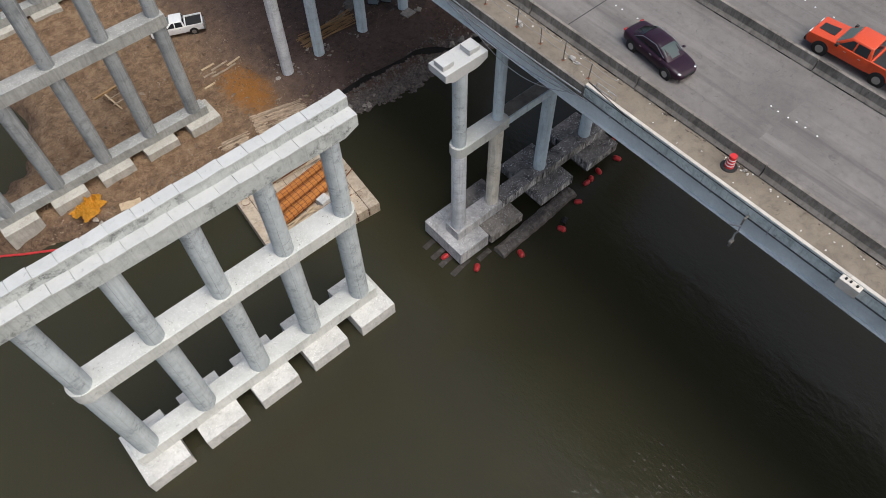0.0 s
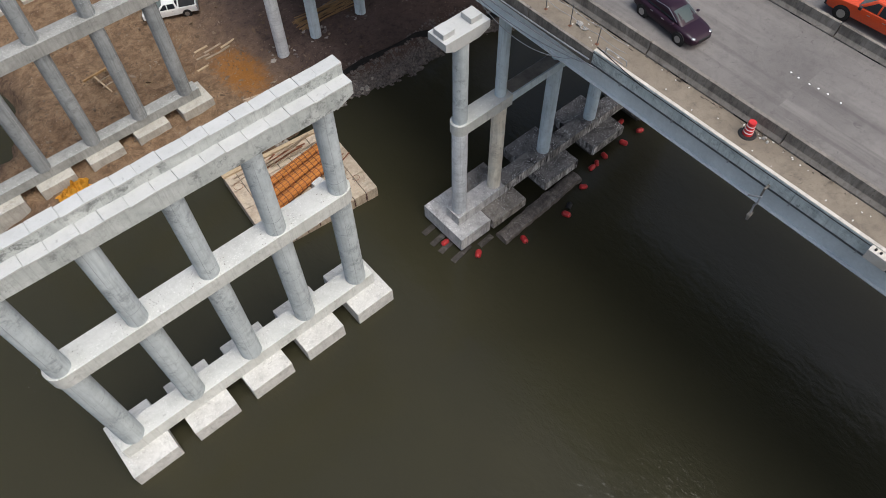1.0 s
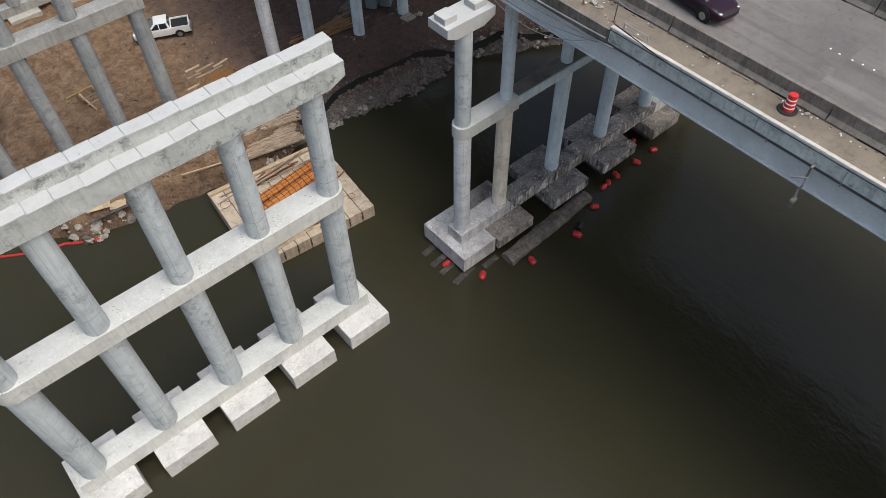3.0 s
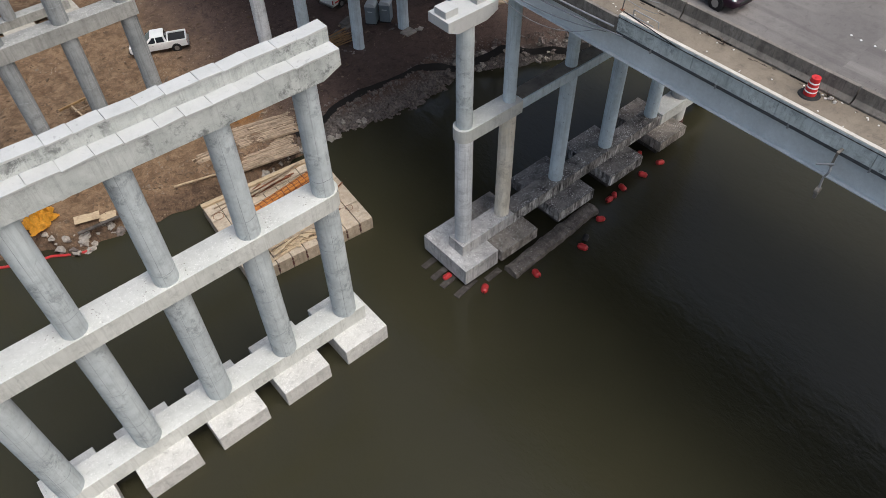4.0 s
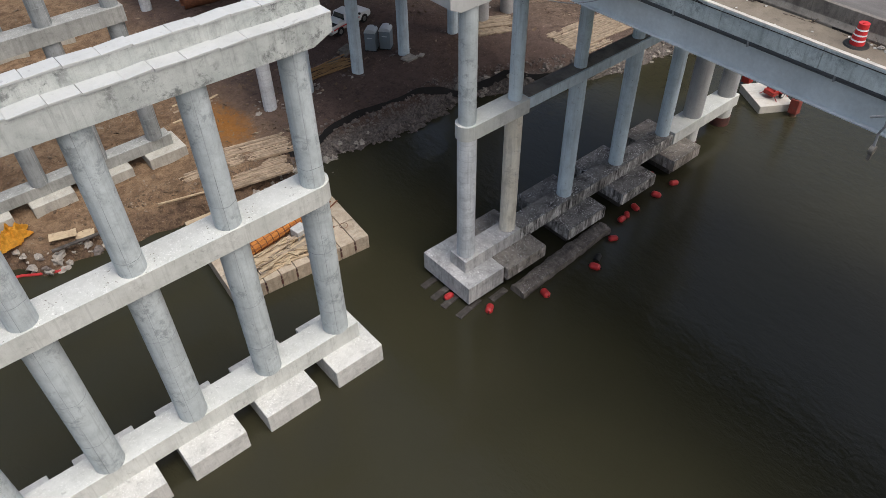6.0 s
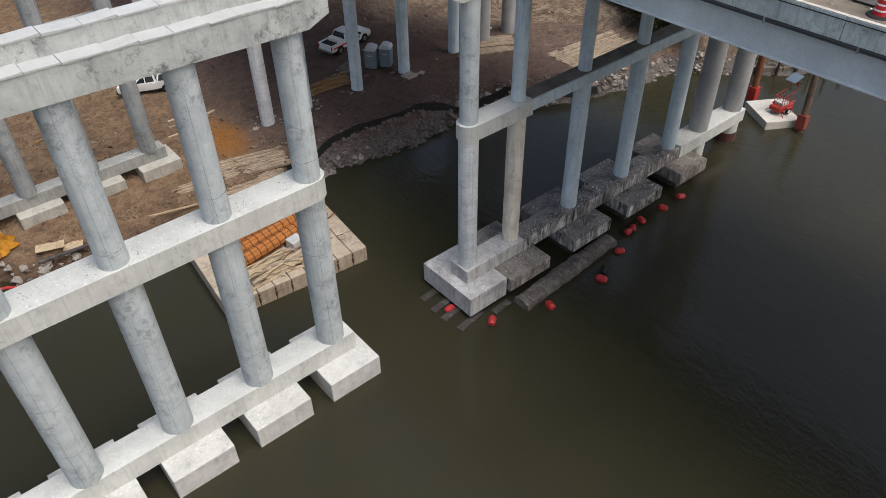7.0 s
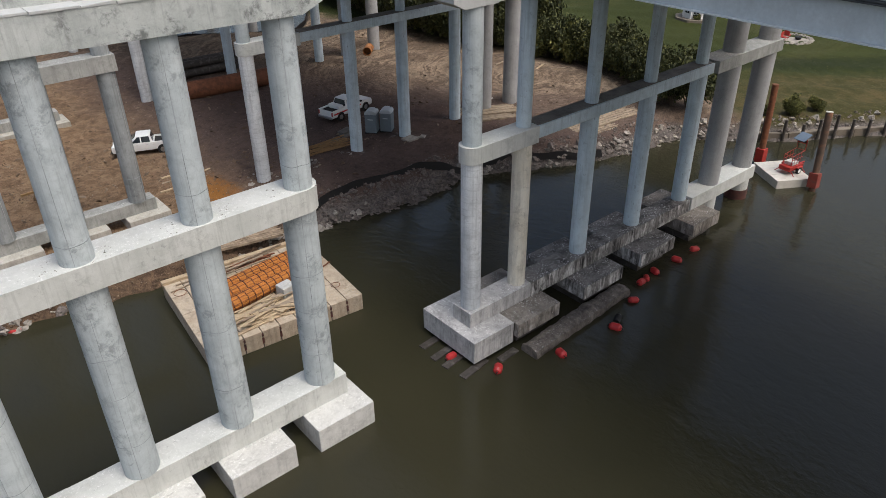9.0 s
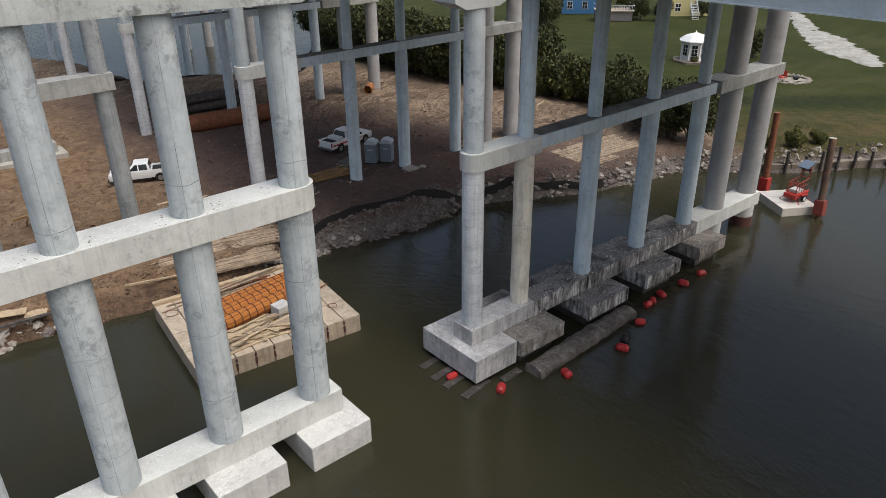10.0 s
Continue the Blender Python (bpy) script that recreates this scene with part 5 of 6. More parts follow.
for a, b in zip(rows, rows[1:]):
    for k in range(24):
        bm.faces.new((a[k], b[k], b[k + 1], a[k + 1]))
bmesh.ops.solidify(bm, geom=bm.faces[:], thickness=0.03)
single("tarpaulin", bm, TARP, pose(1.3, 49.35, level(1.3, 49.35) + 0.02, 0, 0, 20) @ Matrix.Diagonal((1.0, 1.1, 1.3, 1)), "crumpled orange-yellow mesh heap on the bank", "tarpaulin")

boom = thing("floating_boom", pose(0, 0, -0.56), "thin red floating boom on the water by the bank", "boom")
path = [(-22, 60.5), (-16, 56.8), (-11, 53.4), (-6.9, 51.0), (-4.2, 49.2), (-1.5, 47.6), (0.7, 46.8), (2.1, 45.9), (3.3, 45.4)]
for k, (p, q) in enumerate(zip(path, path[1:])):
    bm = B()
    chain(bm, [(*p, 0), ((p[0] + q[0]) / 2 + 0.1, (p[1] + q[1]) / 2 - 0.15, 0.02), (*q, 0)], 0.11, 8)
    part("float", bm, RED, boom)

# ---- silt fence along the cut bank ----
line = [(22.3, 45.6), (24.0, 45.2), (26.2, 46.0), (28.4, 46.05), (30.5, 45.8), (33.0, 45.7), (36.0, 45.5), (39.0, 44.7), (42.0, 43.8), (44.5, 42.9), (47.0, 41.4), (50.0, 39.4), (52.5, 38.4)]
fence = thing("silt_fence", pose(0, 0, 0), "sagging black silt fence along the cut bank", "silt fence")
for p, q in zip(line, line[1:]):
    bm = B()
    n = 6
    for k in range(n):
        a, b = k / n, (k + 1) / n
        pa = (p[0] + (q[0] - p[0]) * a, p[1] + (q[1] - p[1]) * a)
        pb = (p[0] + (q[0] - p[0]) * b, p[1] + (q[1] - p[1]) * b)
        ha, hb = 1.0 + 0.1 * math.sin(0.9 * pa[0]), 1.0 + 0.1 * math.sin(0.9 * pb[0])
        la, lb = level(*pa), level(*pb)
        for dy in (0.0, 0.03):
            vs = [bm.verts.new(c) for c in ((pa[0], pa[1] - 0.66 + dy, la - 0.4), (pb[0], pb[1] - 0.66 + dy, lb - 0.4), (pb[0], pb[1] - 0.45 + dy, lb + hb - 0.72), (pa[0], pa[1] - 0.45 + dy, la + ha - 0.72))]
            bm.faces.new(vs)
    part("panel", bm, SILT, fence)
    bm = B()
    tube(bm, (p[0], p[1] - 0.4, level(*p) - 0.3), (p[0], p[1] - 0.4, level(*p) + 0.42), 0.03, seg=6)
    part("stake", bm, WOOD_DARK, fence)
back = thing("silt_fence", pose(0, 0, 0), "black silt fence along the far shore", "silt fence")
line = [(24, 107.2), (29, 106), (33, 104.4), (40, 103), (46, 99), (52.4, 94.6), (57, 99.2), (60.7, 105), (70, 116), (81.5, 130)]
for p, q in zip(line, line[1:]):
    bm = B()
    z0, z1 = level(*p), level(*q)
    plate(bm, [(p[0], p[1], z0 - 0.4), (q[0], q[1], z1 - 0.4), (q[0], q[1], z1 + 0.8), (p[0], p[1], z0 + 0.8)], (0.2, 1, 0), 0.04)
    part("panel", bm, SILT, back)

# ---- bank rocks ----
rock_meshes = []
for k in range(7):
    bm = B()
    lump(bm, (0, 0, 0), (1, 0.75, 0.55), 20 + k, 2, 0.9)
    for q in bm.verts:
        q.co = Vector([round(c * 3.2) / 3.2 * 0.45 + c * 0.55 for c in q.co])
    rock_meshes.append(as_mesh("rock", bm, ROCK if k < 4 else ROCK_PALE))
rubble = thing("rubble_bank", pose(0, 0, 0), "broken rocks and rubble along the river bank", "rubble", kind="structure")


def strew(count, x0, x1, lo, hi, s0, s1, kinds, seed):
    r = random.Random(seed)
    for k in range(count):
        x = r.uniform(x0, x1)
        y = float(np.interp(x, SHORE_X, SHORE_Y)) + r.uniform(lo, hi)
        s = s0 + (s1 - s0) * r.random() ** 2.5
        shared("rock", rock_meshes[r.choice(kinds)], rubble, pose(x, y, level(x, y) + s * 0.1, r.uniform(-30, 30), r.uniform(-30, 30), r.uniform(0, 360)) @ Matrix.Diagonal((s, s, s, 1)))


strew(120, 24, 41, 0.6, 2.2, 0.08, 0.3, (0, 1, 2, 3), 1)
strew(95, 30, 41, -0.7, 0.7, 0.2, 0.6, (0, 1, 2, 3), 21)
strew(60, 22.5, 30, -0.5, 0.8, 0.15, 0.5, (0, 1, 2, 5), 22)
strew(170, 40, 57, -0.4, 1.6, 0.12, 0.5, (0, 1, 2, 4, 5), 2)
strew(100, 54, 66, -0.5, 1.3, 0.12, 0.45, (3, 4, 5, 6), 3)
strew(46, 0.5, 8.5, -0.3, 1.1, 0.1, 0.5, (4, 5, 6, 2), 4)
rb = random.Random(17)
for cx, cy in ((24.45, 51.6), (28.4, 51.6), (34.0, 51.6), (39.6, 51.6), (46.0, 51.6), (50.0, 51.6), (34.6, 78.0), (40.4, 78.0)):
    for k in range(8):
        a, d, sz = rb.uniform(0, 6.28), rb.uniform(0.7, 1.5), rb.uniform(0.06, 0.26)
        x, y = cx + d * math.cos(a), cy + d * math.sin(a)
        shared("rock", rock_meshes[rb.choice((0, 2, 4, 5))], rubble, pose(x, y, level(x, y) + 0.02, rb.uniform(-25, 25), rb.uniform(-25, 25), rb.uniform(0, 360)) @ Matrix.Diagonal((sz * 1.4, sz, sz * 0.6, 1)))
strew(16, 18, 23, 0.0, 1.0, 0.15, 0.5, (4, 5, 6), 5)
base = [q.co.copy() for q in rock_meshes[0].vertices]
faces = [tuple(f.vertices) for f in rock_meshes[0].polygons]
for seed, count, spans, material, label in ((8, 3600, ((23, 60), (23, 60), (60, 100)), ROCK, "small broken stones along the river bank"), (18, 1200, ((-6, 23),), CLOD, "brown pebbles along the muddy bank")):
    r = random.Random(seed)
    vs, fs = [], []
    for k in range(count):
        x = r.uniform(*r.choice(spans))
        y = float(np.interp(x, SHORE_X, SHORE_Y)) + r.uniform(-1.0, 2.6)
        s = (0.03 + 0.15 * r.random() ** 2.2) * (1.0 if seed == 8 else 0.8)
        m = pose(x, y, level(x, y) + 0.02, r.uniform(-40, 40), r.uniform(-40, 40), r.uniform(0, 360)) @ Matrix.Diagonal((s, s, s, 1))
        n = len(vs)
        vs += [tuple(m @ c) for c in base]
        fs += [tuple(n + i for i in f) for f in faces]
    me = bpy.data.meshes.new("bank_gravel")
    me.from_pydata(vs, [], fs)
    me.materials.append(material)
    tagged(new("bank_gravel", me), label, "gravel", kind="stuff")
r = random.Random(9)
vs, fs = [], []
for k in range(7600):
    x, y = r.uniform(-4, 64), r.uniform(46, 88)
    if r.random() < 0.4:
        x, y = r.uniform(-2, 26), 45 + 25 * r.random() ** 2.2
    s = r.uniform(0.02, 0.085) * (2.6 if r.random() < 0.08 else 1)
    if level(x, y) < 0.9:
        continue
    m = pose(x, y, level(x, y) + 0.01, r.uniform(-40, 40), r.uniform(-40, 40), r.uniform(0, 360)) @ Matrix.Diagonal((s * r.uniform(0.6, 2.4), s, s * 0.7, 1))
    n = len(vs)
    vs += [tuple(m @ c) for c in base]
    fs += [tuple(n + i for i in f) for f in faces]
me = bpy.data.meshes.new("site_clods")
me.from_pydata(vs, [], fs)
me.materials.append(CLOD)
tagged(new("site_clods", me), "scattered pale stones and clods on the earth", "stones", kind="stuff")
for k, (x, y, w, d, h, rz) in enumerate(((35.7, 56.0, 1.5, 0.9, 0.3, 20), (35.3, 55.4, 1.2, 0.8, 0.18, 12), (33.6, 55.0, 1.6, 0.7, 0.12, 30), (32.3, 54.9, 1.3, 0.5, 0.1, -15), (39.3, 50.4, 1.3, 1.1, 0.12, 8), (40.6, 50.1, 0.6, 0.5, 0.15, 30))):
    bm = B()
    box(bm, -w / 2, w / 2, -d / 2, d / 2, -0.1, h, 0.03)
    single("concrete_slab", bm, ROCK_PALE if k > 3 else CONC_BARRIER, pose(x, y, level(x, y), 0, 0, rz), "broken concrete slab lying on the mud", "slab", "loose slabs on the site")
pile = thing("rubbish_pile", pose(50.4, 53.0, level(50.4, 53.0)), "small heap of broken boards and white rubbish", "rubbish pile")
for k in range(16):
    bm = B()
    box(bm, -rnd.uniform(0.3, 1.1), rnd.uniform(0.3, 1.1), -0.09, 0.09, 0, 0.06, 0.006, turn=pose(rnd.uniform(-1.2, 1.2), rnd.uniform(-0.7, 0.7), rnd.uniform(0.05, 0.4), rnd.uniform(-15, 15), rnd.uniform(-20, 20), rnd.uniform(0, 180)))
    part("board", bm, PALE if k % 3 == 0 else WOOD_DARK, pile)


# ---- material barge ----
barge = thing("barge", pose(16.63, 37.8, 0, 0, 0, -5.6), "tan flat barge loaded with rebar cages and timber", "barge")
hx, hy = 5.3, 4.58
nx, ny = 9, 4
for i in range(nx):
    for j in range(ny):
        bm = B()
        box(bm, -hx + 2 * hx / nx * i + 0.03, -hx + 2 * hx / nx * (i + 1) - 0.03, -hy + 2 * hy / ny * j + 0.02, -hy + 2 * hy / ny * (j + 1) - 0.02, -0.9, 0.6, 0.035)
        part("pontoon", bm, BARGE, barge)
bm = B()
box(bm, -hx + 0.06, hx - 0.06, -hy + 0.06, hy - 0.06, -0.8, 0.5)
part("frame", bm, WOOD_DARK, barge)
bm = B()
box(bm, -hx - 0.03, hx + 0.03, hy - 0.5, hy - 0.1, 0.6, 0.82, 0.02)
part("edge_timber", bm, WOOD, barge)
for i in range(1, nx):
    bm = B()
    box(bm, -hx + 2 * hx / nx * i - 0.07, -hx + 2 * hx / nx * i + 0.07, -hy - 0.02, -hy + 0.03, -0.3, 0.12, 0.01)
    box(bm, -hx + 2 * hx / nx * i - 0.06, -hx + 2 * hx / nx * i + 0.06, -hy - 0.02, -hy + 0.03, 0.28, 0.46, 0.01)
    part("coupling_slot", bm, CASING, barge, "dark coupling slot between floats")
BM = pose(16.63, 37.8, 0, 0, 0, -5.6)


def rebar_cage(x0, x1, y, z, r, a):
    ob = thing("rebar_cage", BM @ pose(x0, y, z, 0, 0, a), "orange rusted cylindrical rebar cage lying on the barge", "rebar cage", "rebar cages")
    L = x1 - x0
    bm = B()
    tube(bm, (0, 0, 0), (L, 0, 0), r - 0.04, seg=28)
    part("liner", bm, ORANGE_RUST, ob, smooth=True)
    for k in range(18):
        a2 = 2 * math.pi * k / 18
        bm = B()
        tube(bm, (-0.25, r * math.cos(a2), r * math.sin(a2)), (L + 0.3, r * math.cos(a2), r * math.sin(a2)), 0.022, seg=6)
        part("bar", bm, ORANGE_RUST if k % 2 else RUST, ob)
    for x in np.arange(0.2, L, 0.55):
        bm = B()
        tube(bm, (x, 0, 0), (x + 0.05, 0, 0), r + 0.035, seg=28)
        part("hoop", bm, RUST, ob)
    return ob


rebar_cage(-3.3, 3.6, -1.7, 1.12, 0.48, 14)
rebar_cage(-2.9, 3.9, -0.45, 1.12, 0.48, 13)
rebar_cage(-2.4, 4.0, 0.85, 1.04, 0.42, 12)
single("concrete_block", box(B(), -0.5, 0.5, -0.45, 0.45, 0, 0.85, 0.06), CONC_PAD, BM @ pose(1.15, -1.75, 0.6, 0, 0, 14), "pale concrete block with a lifting eye on the barge", "concrete block")
rr = random.Random(12)
for k in range(34):
    L = rr.uniform(1.6, 4.2)
    plank(0, 0, 0, 0, L, rr.choice((0.1, 0.14, 0.2, 0.26)), rr.uniform(0.04, 0.09), WOOD if rr.random() < 0.7 else WOOD_MAT, "loose sawn plank lying on the barge", "plank", "planks on the barge").matrix_basis = BM @ pose(rr.uniform(-3.2, 1.8), rr.uniform(-3.9, -1.7), 0.61 + 0.012 * k, 0, rr.uniform(-1.5, 1.5), rr.gauss(8, 10))
for k in range(12):
    L = rr.uniform(2.5, 5.5)
    plank(0, 0, 0, 0, L, rr.choice((0.08, 0.12, 0.18)), 0.07, RUST if k % 3 == 0 else WOOD_MAT, "weathered timber lying at the barge edge", "plank", "planks on the barge").matrix_basis = BM @ pose(rr.uniform(-2.6, 1.8), rr.uniform(2.7, 3.7), 0.61 + 0.03 * k, 0, 0, rr.gauss(7, 5))
for k in range(8):
    L = rr.uniform(1.5, 3.0)
    plank(0, 0, 0, 0, L, 0.1, 0.06, RUST if k % 2 else WOOD_MAT, "rusty bar lying on the barge deck", "bar", "bars on the barge").matrix_basis = BM @ pose(rr.uniform(2.4, 4.0), rr.uniform(-3.2, 0.5), 0.61 + 0.01 * k, 0, 0, rr.gauss(12, 18))
for k in range(14):
    plank(0, 0, 0, 0, rr.uniform(0.7, 1.9), rr.uniform(0.22, 0.4), 0.05, WOOD, "short wide sawn board lying on the barge", "plank", "planks on the barge").matrix_basis = BM @ pose(rr.uniform(-2.6, 1.4), rr.uniform(-3.9, -2.6), 0.66 + 0.03 * k, 0, rr.uniform(-2, 2), rr.gauss(0, 25))
bm = B()
for k in range(260):
    lump(bm, (rr.uniform(-5.1, 5.1), rr.uniform(-4.4, 4.3), 0.605), (rr.uniform(0.02, 0.1), rr.uniform(0.015, 0.05), 0.015), k, 1, 0.5)
single("wood_scraps", bm, WOOD, BM.copy(), "pale wood chips and scraps on the barge deck", "scraps", kind="stuff")


def ring_coil(x, y, r, label):
    pts = [(r * math.cos(a), r * math.sin(a), 0.02) for a in np.linspace(0, 2 * math.pi, 25)]
    single("rebar_hoop", chain(B(), pts, 0.02), RUST, BM @ pose(x, y, 0.61), label, "rebar hoop", "loose rebar hoops")


for x, y, r2 in ((4.3, -2.6, 0.3), (-4.6, 2.6, 0.4)):
    ring_coil(x, y, r2, "rusty rebar hoop lying on the barge deck")
plank(0, 0, 0, 0, 1.6, 0.08, 0.08, WOOD_MAT, "short timber on the barge deck", "plank", "planks on the barge").matrix_basis = BM @ pose(-4.3, 3.1, 0.61, 0, 0, 10)

# ---- buoys and sunken timbers round the old pier ----
for k, (x, y, s) in enumerate(((22.55, 25.0, 1.0), (23.9, 22.3, 1.1), (27.8, 20.8, 1.1), (32.4, 20.3, 1.1), (35.7, 21.4, 1.0), (37.9, 22.4, 1.0), (38.6, 22.45, 0.9), (39.8, 22.6, 1.0), (42.3, 22.5, 1.05), (44.6, 22.5, 1.0), (44.1, 24.4, 0.9))):
    ob = thing("buoy", pose(x, y, -0.58, 0, 8 * math.sin(k), 37 * k) @ Matrix.Diagonal((0.8 * s, 0.8 * s, 0.8 * s, 1)), "red barrel-shaped float on a line beside the pier", "buoy", "floats round the old pier")
    bm = B()
    tube(bm, (-0.28, 0, 0.1), (0.28, 0, 0.1), 0.3, seg=20)
    tube(bm, (-0.46, 0, 0.1), (-0.28, 0, 0.1), 0.16, 0.3, 20)
    tube(bm, (0.28, 0, 0.1), (0.46, 0, 0.1), 0.3, 0.16, 20)
    part("float", bm, RED, ob, smooth=True)
    bm = B()
    tube(bm, (-0.6, 0, 0.1), (0.6, 0, 0.1), 0.05, seg=8)
    part("axle", bm, BLACK, ob)
fl = thing("buoy", pose(33.2, 20.75, -0.5, 0, 70, 20), "small black float beside the pier", "buoy", "floats round the old pier")
part("float", tube(tube(B(), (0, 0, -0.25), (0, 0, 0.25), 0.24, seg=16), (0, 0, 0.25), (0, 0, 0.4), 0.24, 0.1, 16), BLACK, fl, smooth=True)

bm = B()
n = 70
sect = [(-0.7, -0.6), (-0.74, -0.25), (-0.66, 0.02), (-0.2, 0.12), (0.3, 0.1), (0.66, -0.02), (0.74, -0.3), (0.66, -0.6)]
rings = []
for k in range(n + 1):
    x = 26.3 + 9.7 * k / n
    rings.append([bm.verts.new((x + 0.12 * noise.noise(Vector((x, u * 3, 5))), 22.1 + 0.0069 * k + u * 0.85 * (1 + 0.2 * noise.noise(Vector((x * 1.1, 2, u * 2)))), w + 0.1 * noise.noise(Vector((x * 1.4, u * 3, w))) + 0.07 * noise.noise(Vector((x * 4, u * 9, w))))) for u, w in sect])
for a, b in zip(rings, rings[1:]):
    for k in range(len(sect)):
        bm.faces.new((a[k], a[(k + 1) % len(sect)], b[(k + 1) % len(sect)], b[k]))
bm.faces.new(rings[0])
bm.faces.new(rings[-1][::-1])
bmesh.ops.recalc_face_normals(bm, faces=bm.faces)
single("fallen_timber", bm, WOOD_WET, pose(0, 0, -0.1), "waterlogged dark fender timber lying beside the footings", "timber beam")
for k, (x, y, rz, L) in enumerate(((22.6, 26.95, 5, 1.7), (22.4, 25.65, 6, 1.7), (22.5, 24.65, 8, 1.8), (22.9, 23.3, 8, 2.2), (25.3, 22.9, 4, 1.5))):
    plank(x, y, -0.67, rz, L, 0.5, 0.16, WOOD_DARK, "wet dark timber at water level under the footing", "sunken_timber", "sunken timbers")


# ---- pontoon with sign trailer ----
PM = pose(61.3, 24.55, 0, 0, 0, 58)
pont = thing("pontoon", PM @ Matrix.Diagonal((0.9, 0.9, 1, 1)), "off-white flat pontoon moored between two piles", "pontoon")
for i in range(3):
    bm = B()
    box(bm, -2.25 + 1.5 * i, -2.25 + 1.5 * i + 1.48, -1.8, 1.8, -0.9, 0.15, 0.04)
    part("float_block", bm, WHITE_DECK, pont)
for x, y, top, leanx, leany in ((62.5, 27.3, 6.9, 2, -2), (60.7, 21.35, 6.2, 9, -6)):
    ob = thing("mooring_pile", pose(x, y, -2.0, leany, leanx, 0), "rusty steel mooring pile in a red collar" if y > 24 else "weathered dark mooring pile in a dull red collar", "mooring pile", "mooring piles")
    part("shaft", tube(B(), (0, 0, 0), (0, 0, top + 2), 0.285, seg=20), RUST if y > 24 else PILE_DARK, ob, smooth=True)
    bm = B()
    box(bm, -0.4, 0.4, -0.4, 0.4, 1.7, 3.0, 0.05)
    part("collar", bm, RED_MACHINE if y > 24 else COLLAR, ob, "red guide collar")
    part("cap", tube(B(), (0, 0, top + 2), (0, 0, top + 2.08), 0.29, seg=20), PALE if y < 24 else RUST, ob)
tr = thing("sign_trailer", PM @ pose(-0.3, -0.5, 0.15, 0, 0, -65), "red trailer with a raised solar panel on a pontoon", "trailer")
bm = B()
box(bm, -1.0, 1.0, -0.55, 0.55, 0.35, 0.75, 0.05)
part("chassis", bm, RED_MACHINE, tr)
bm = B()
box(bm, 0.95, 2.0, -0.05, 0.05, 0.4, 0.5, 0.01)
part("drawbar", bm, RED_MACHINE, tr)
for s in (-1, 1):
    bm = B()
    tube(bm, (0.1, s * 0.62, 0.3), (0.1, s * 0.8, 0.3), 0.3, seg=20)
    w = part("wheel", bm, BLACK, tr, "black tyre")
    part("rim", tube(B(), (0.1, s * 0.8, 0.3), (0.1, s * 0.82, 0.3), 0.17, seg=14), WHITE, w)
    bm = B()
    box(bm, -0.25, 0.45, s * 0.72 - 0.12, s * 0.72 + 0.12, 0.6, 0.68, 0.02)
    part("mudguard", bm, RED_MACHINE, tr)
    for x in (-0.8, 0.8):
        bm = B()
        tube(bm, (x, s * 0.55, 0.4), (x, s * 0.95, 0.0), 0.04, seg=8)
        part("jack", bm, RED_MACHINE, tr)
    bm = B()
    chain(bm, [(-0.7, s * 0.4, 0.7), (-0.7, s * 0.4, 1.7), (0.9, s * 0.4, 1.9), (0.9, s * 0.4, 2.9)], 0.035, 8)
    for x in (-0.3, 0.1, 0.5):
        tube(bm, (x, s * 0.4, 0.75), (x, s * 0.4, 1.8), 0.025, seg=6)
    tube(bm, (-0.7, s * 0.4, 1.3), (0.8, s * 0.4, 1.4), 0.025, seg=6)
    part("lifting_frame", bm, RED_MACHINE, tr)
for x, z in ((-0.7, 1.7), (0.9, 1.9), (0.9, 2.5), (0.9, 2.9)):
    part("cross_bar", tube(B(), (x, -0.4, z), (x, 0.4, z), 0.03, seg=6), RED_MACHINE, tr)
bm = B()
box(bm, -0.6, 0.6, -0.5, 0.5, -0.03, 0.03, 0.01, turn=pose(0.75, 0, 3.1, 0, -18, 0))
part("solar_panel", bm, plain("solar_blue_grey", (0.13, 0.17, 0.22), 0.25, 0, 0.1), tr, "grey-blue solar panel")
bm = B()
box(bm, -0.5, 0.35, -0.4, 0.4, 0.76, 1.05, 0.03)
part("battery_box", bm, PALE, tr)
for k in range(3):
    bm = B()
    tube(bm, (1.0, -0.3 + 0.3 * k, 2.6), (1.12, -0.3 + 0.3 * k, 2.6), 0.13, seg=12)
    part("signal_lamp", bm, BLACK, tr)


# ---- far bank: seawall, shrubs, lawn things ----
wall = thing("seawall", pose(0, 0, 0), "low pale seawall with rubble along the lawn", "seawall", kind="structure")
pts = [(x, float(np.interp(x, SHORE_X, SHORE_Y)) + 0.6) for x in np.arange(67, 130, 3.0)]
for p, q in zip(pts, pts[1:]):
    a = math.degrees(math.atan2(q[1] - p[1], q[0] - p[0]))
    L = math.hypot(q[0] - p[0], q[1] - p[1])
    bm = B()
    box(bm, 0.02, L - 0.02, -0.35, 0.35, -1.2, 0.2, 0.05)
    ob = part("segment", bm, CONC_DECK, wall)
    ob.matrix_basis = pose(p[0], p[1], 0, 0, 0, a)
    for u in (0.25, 0.75):
        x, y = p[0] + (q[0] - p[0]) * u, p[1] + (q[1] - p[1]) * u - 0.7
        po = single("wall_post", tube(B(), (0, 0, -2), (0.04, 0, 1.5 + 0.4 * math.sin(x * 3)), 0.17, 0.15, 10), WOOD_DARK, pose(x, y, 0), "weathered dark timber post in the water", "post", "posts along the seawall")
strew(170, 64, 92, 0.7, 2.2, 0.1, 0.38, (3, 4, 5, 6), 31)


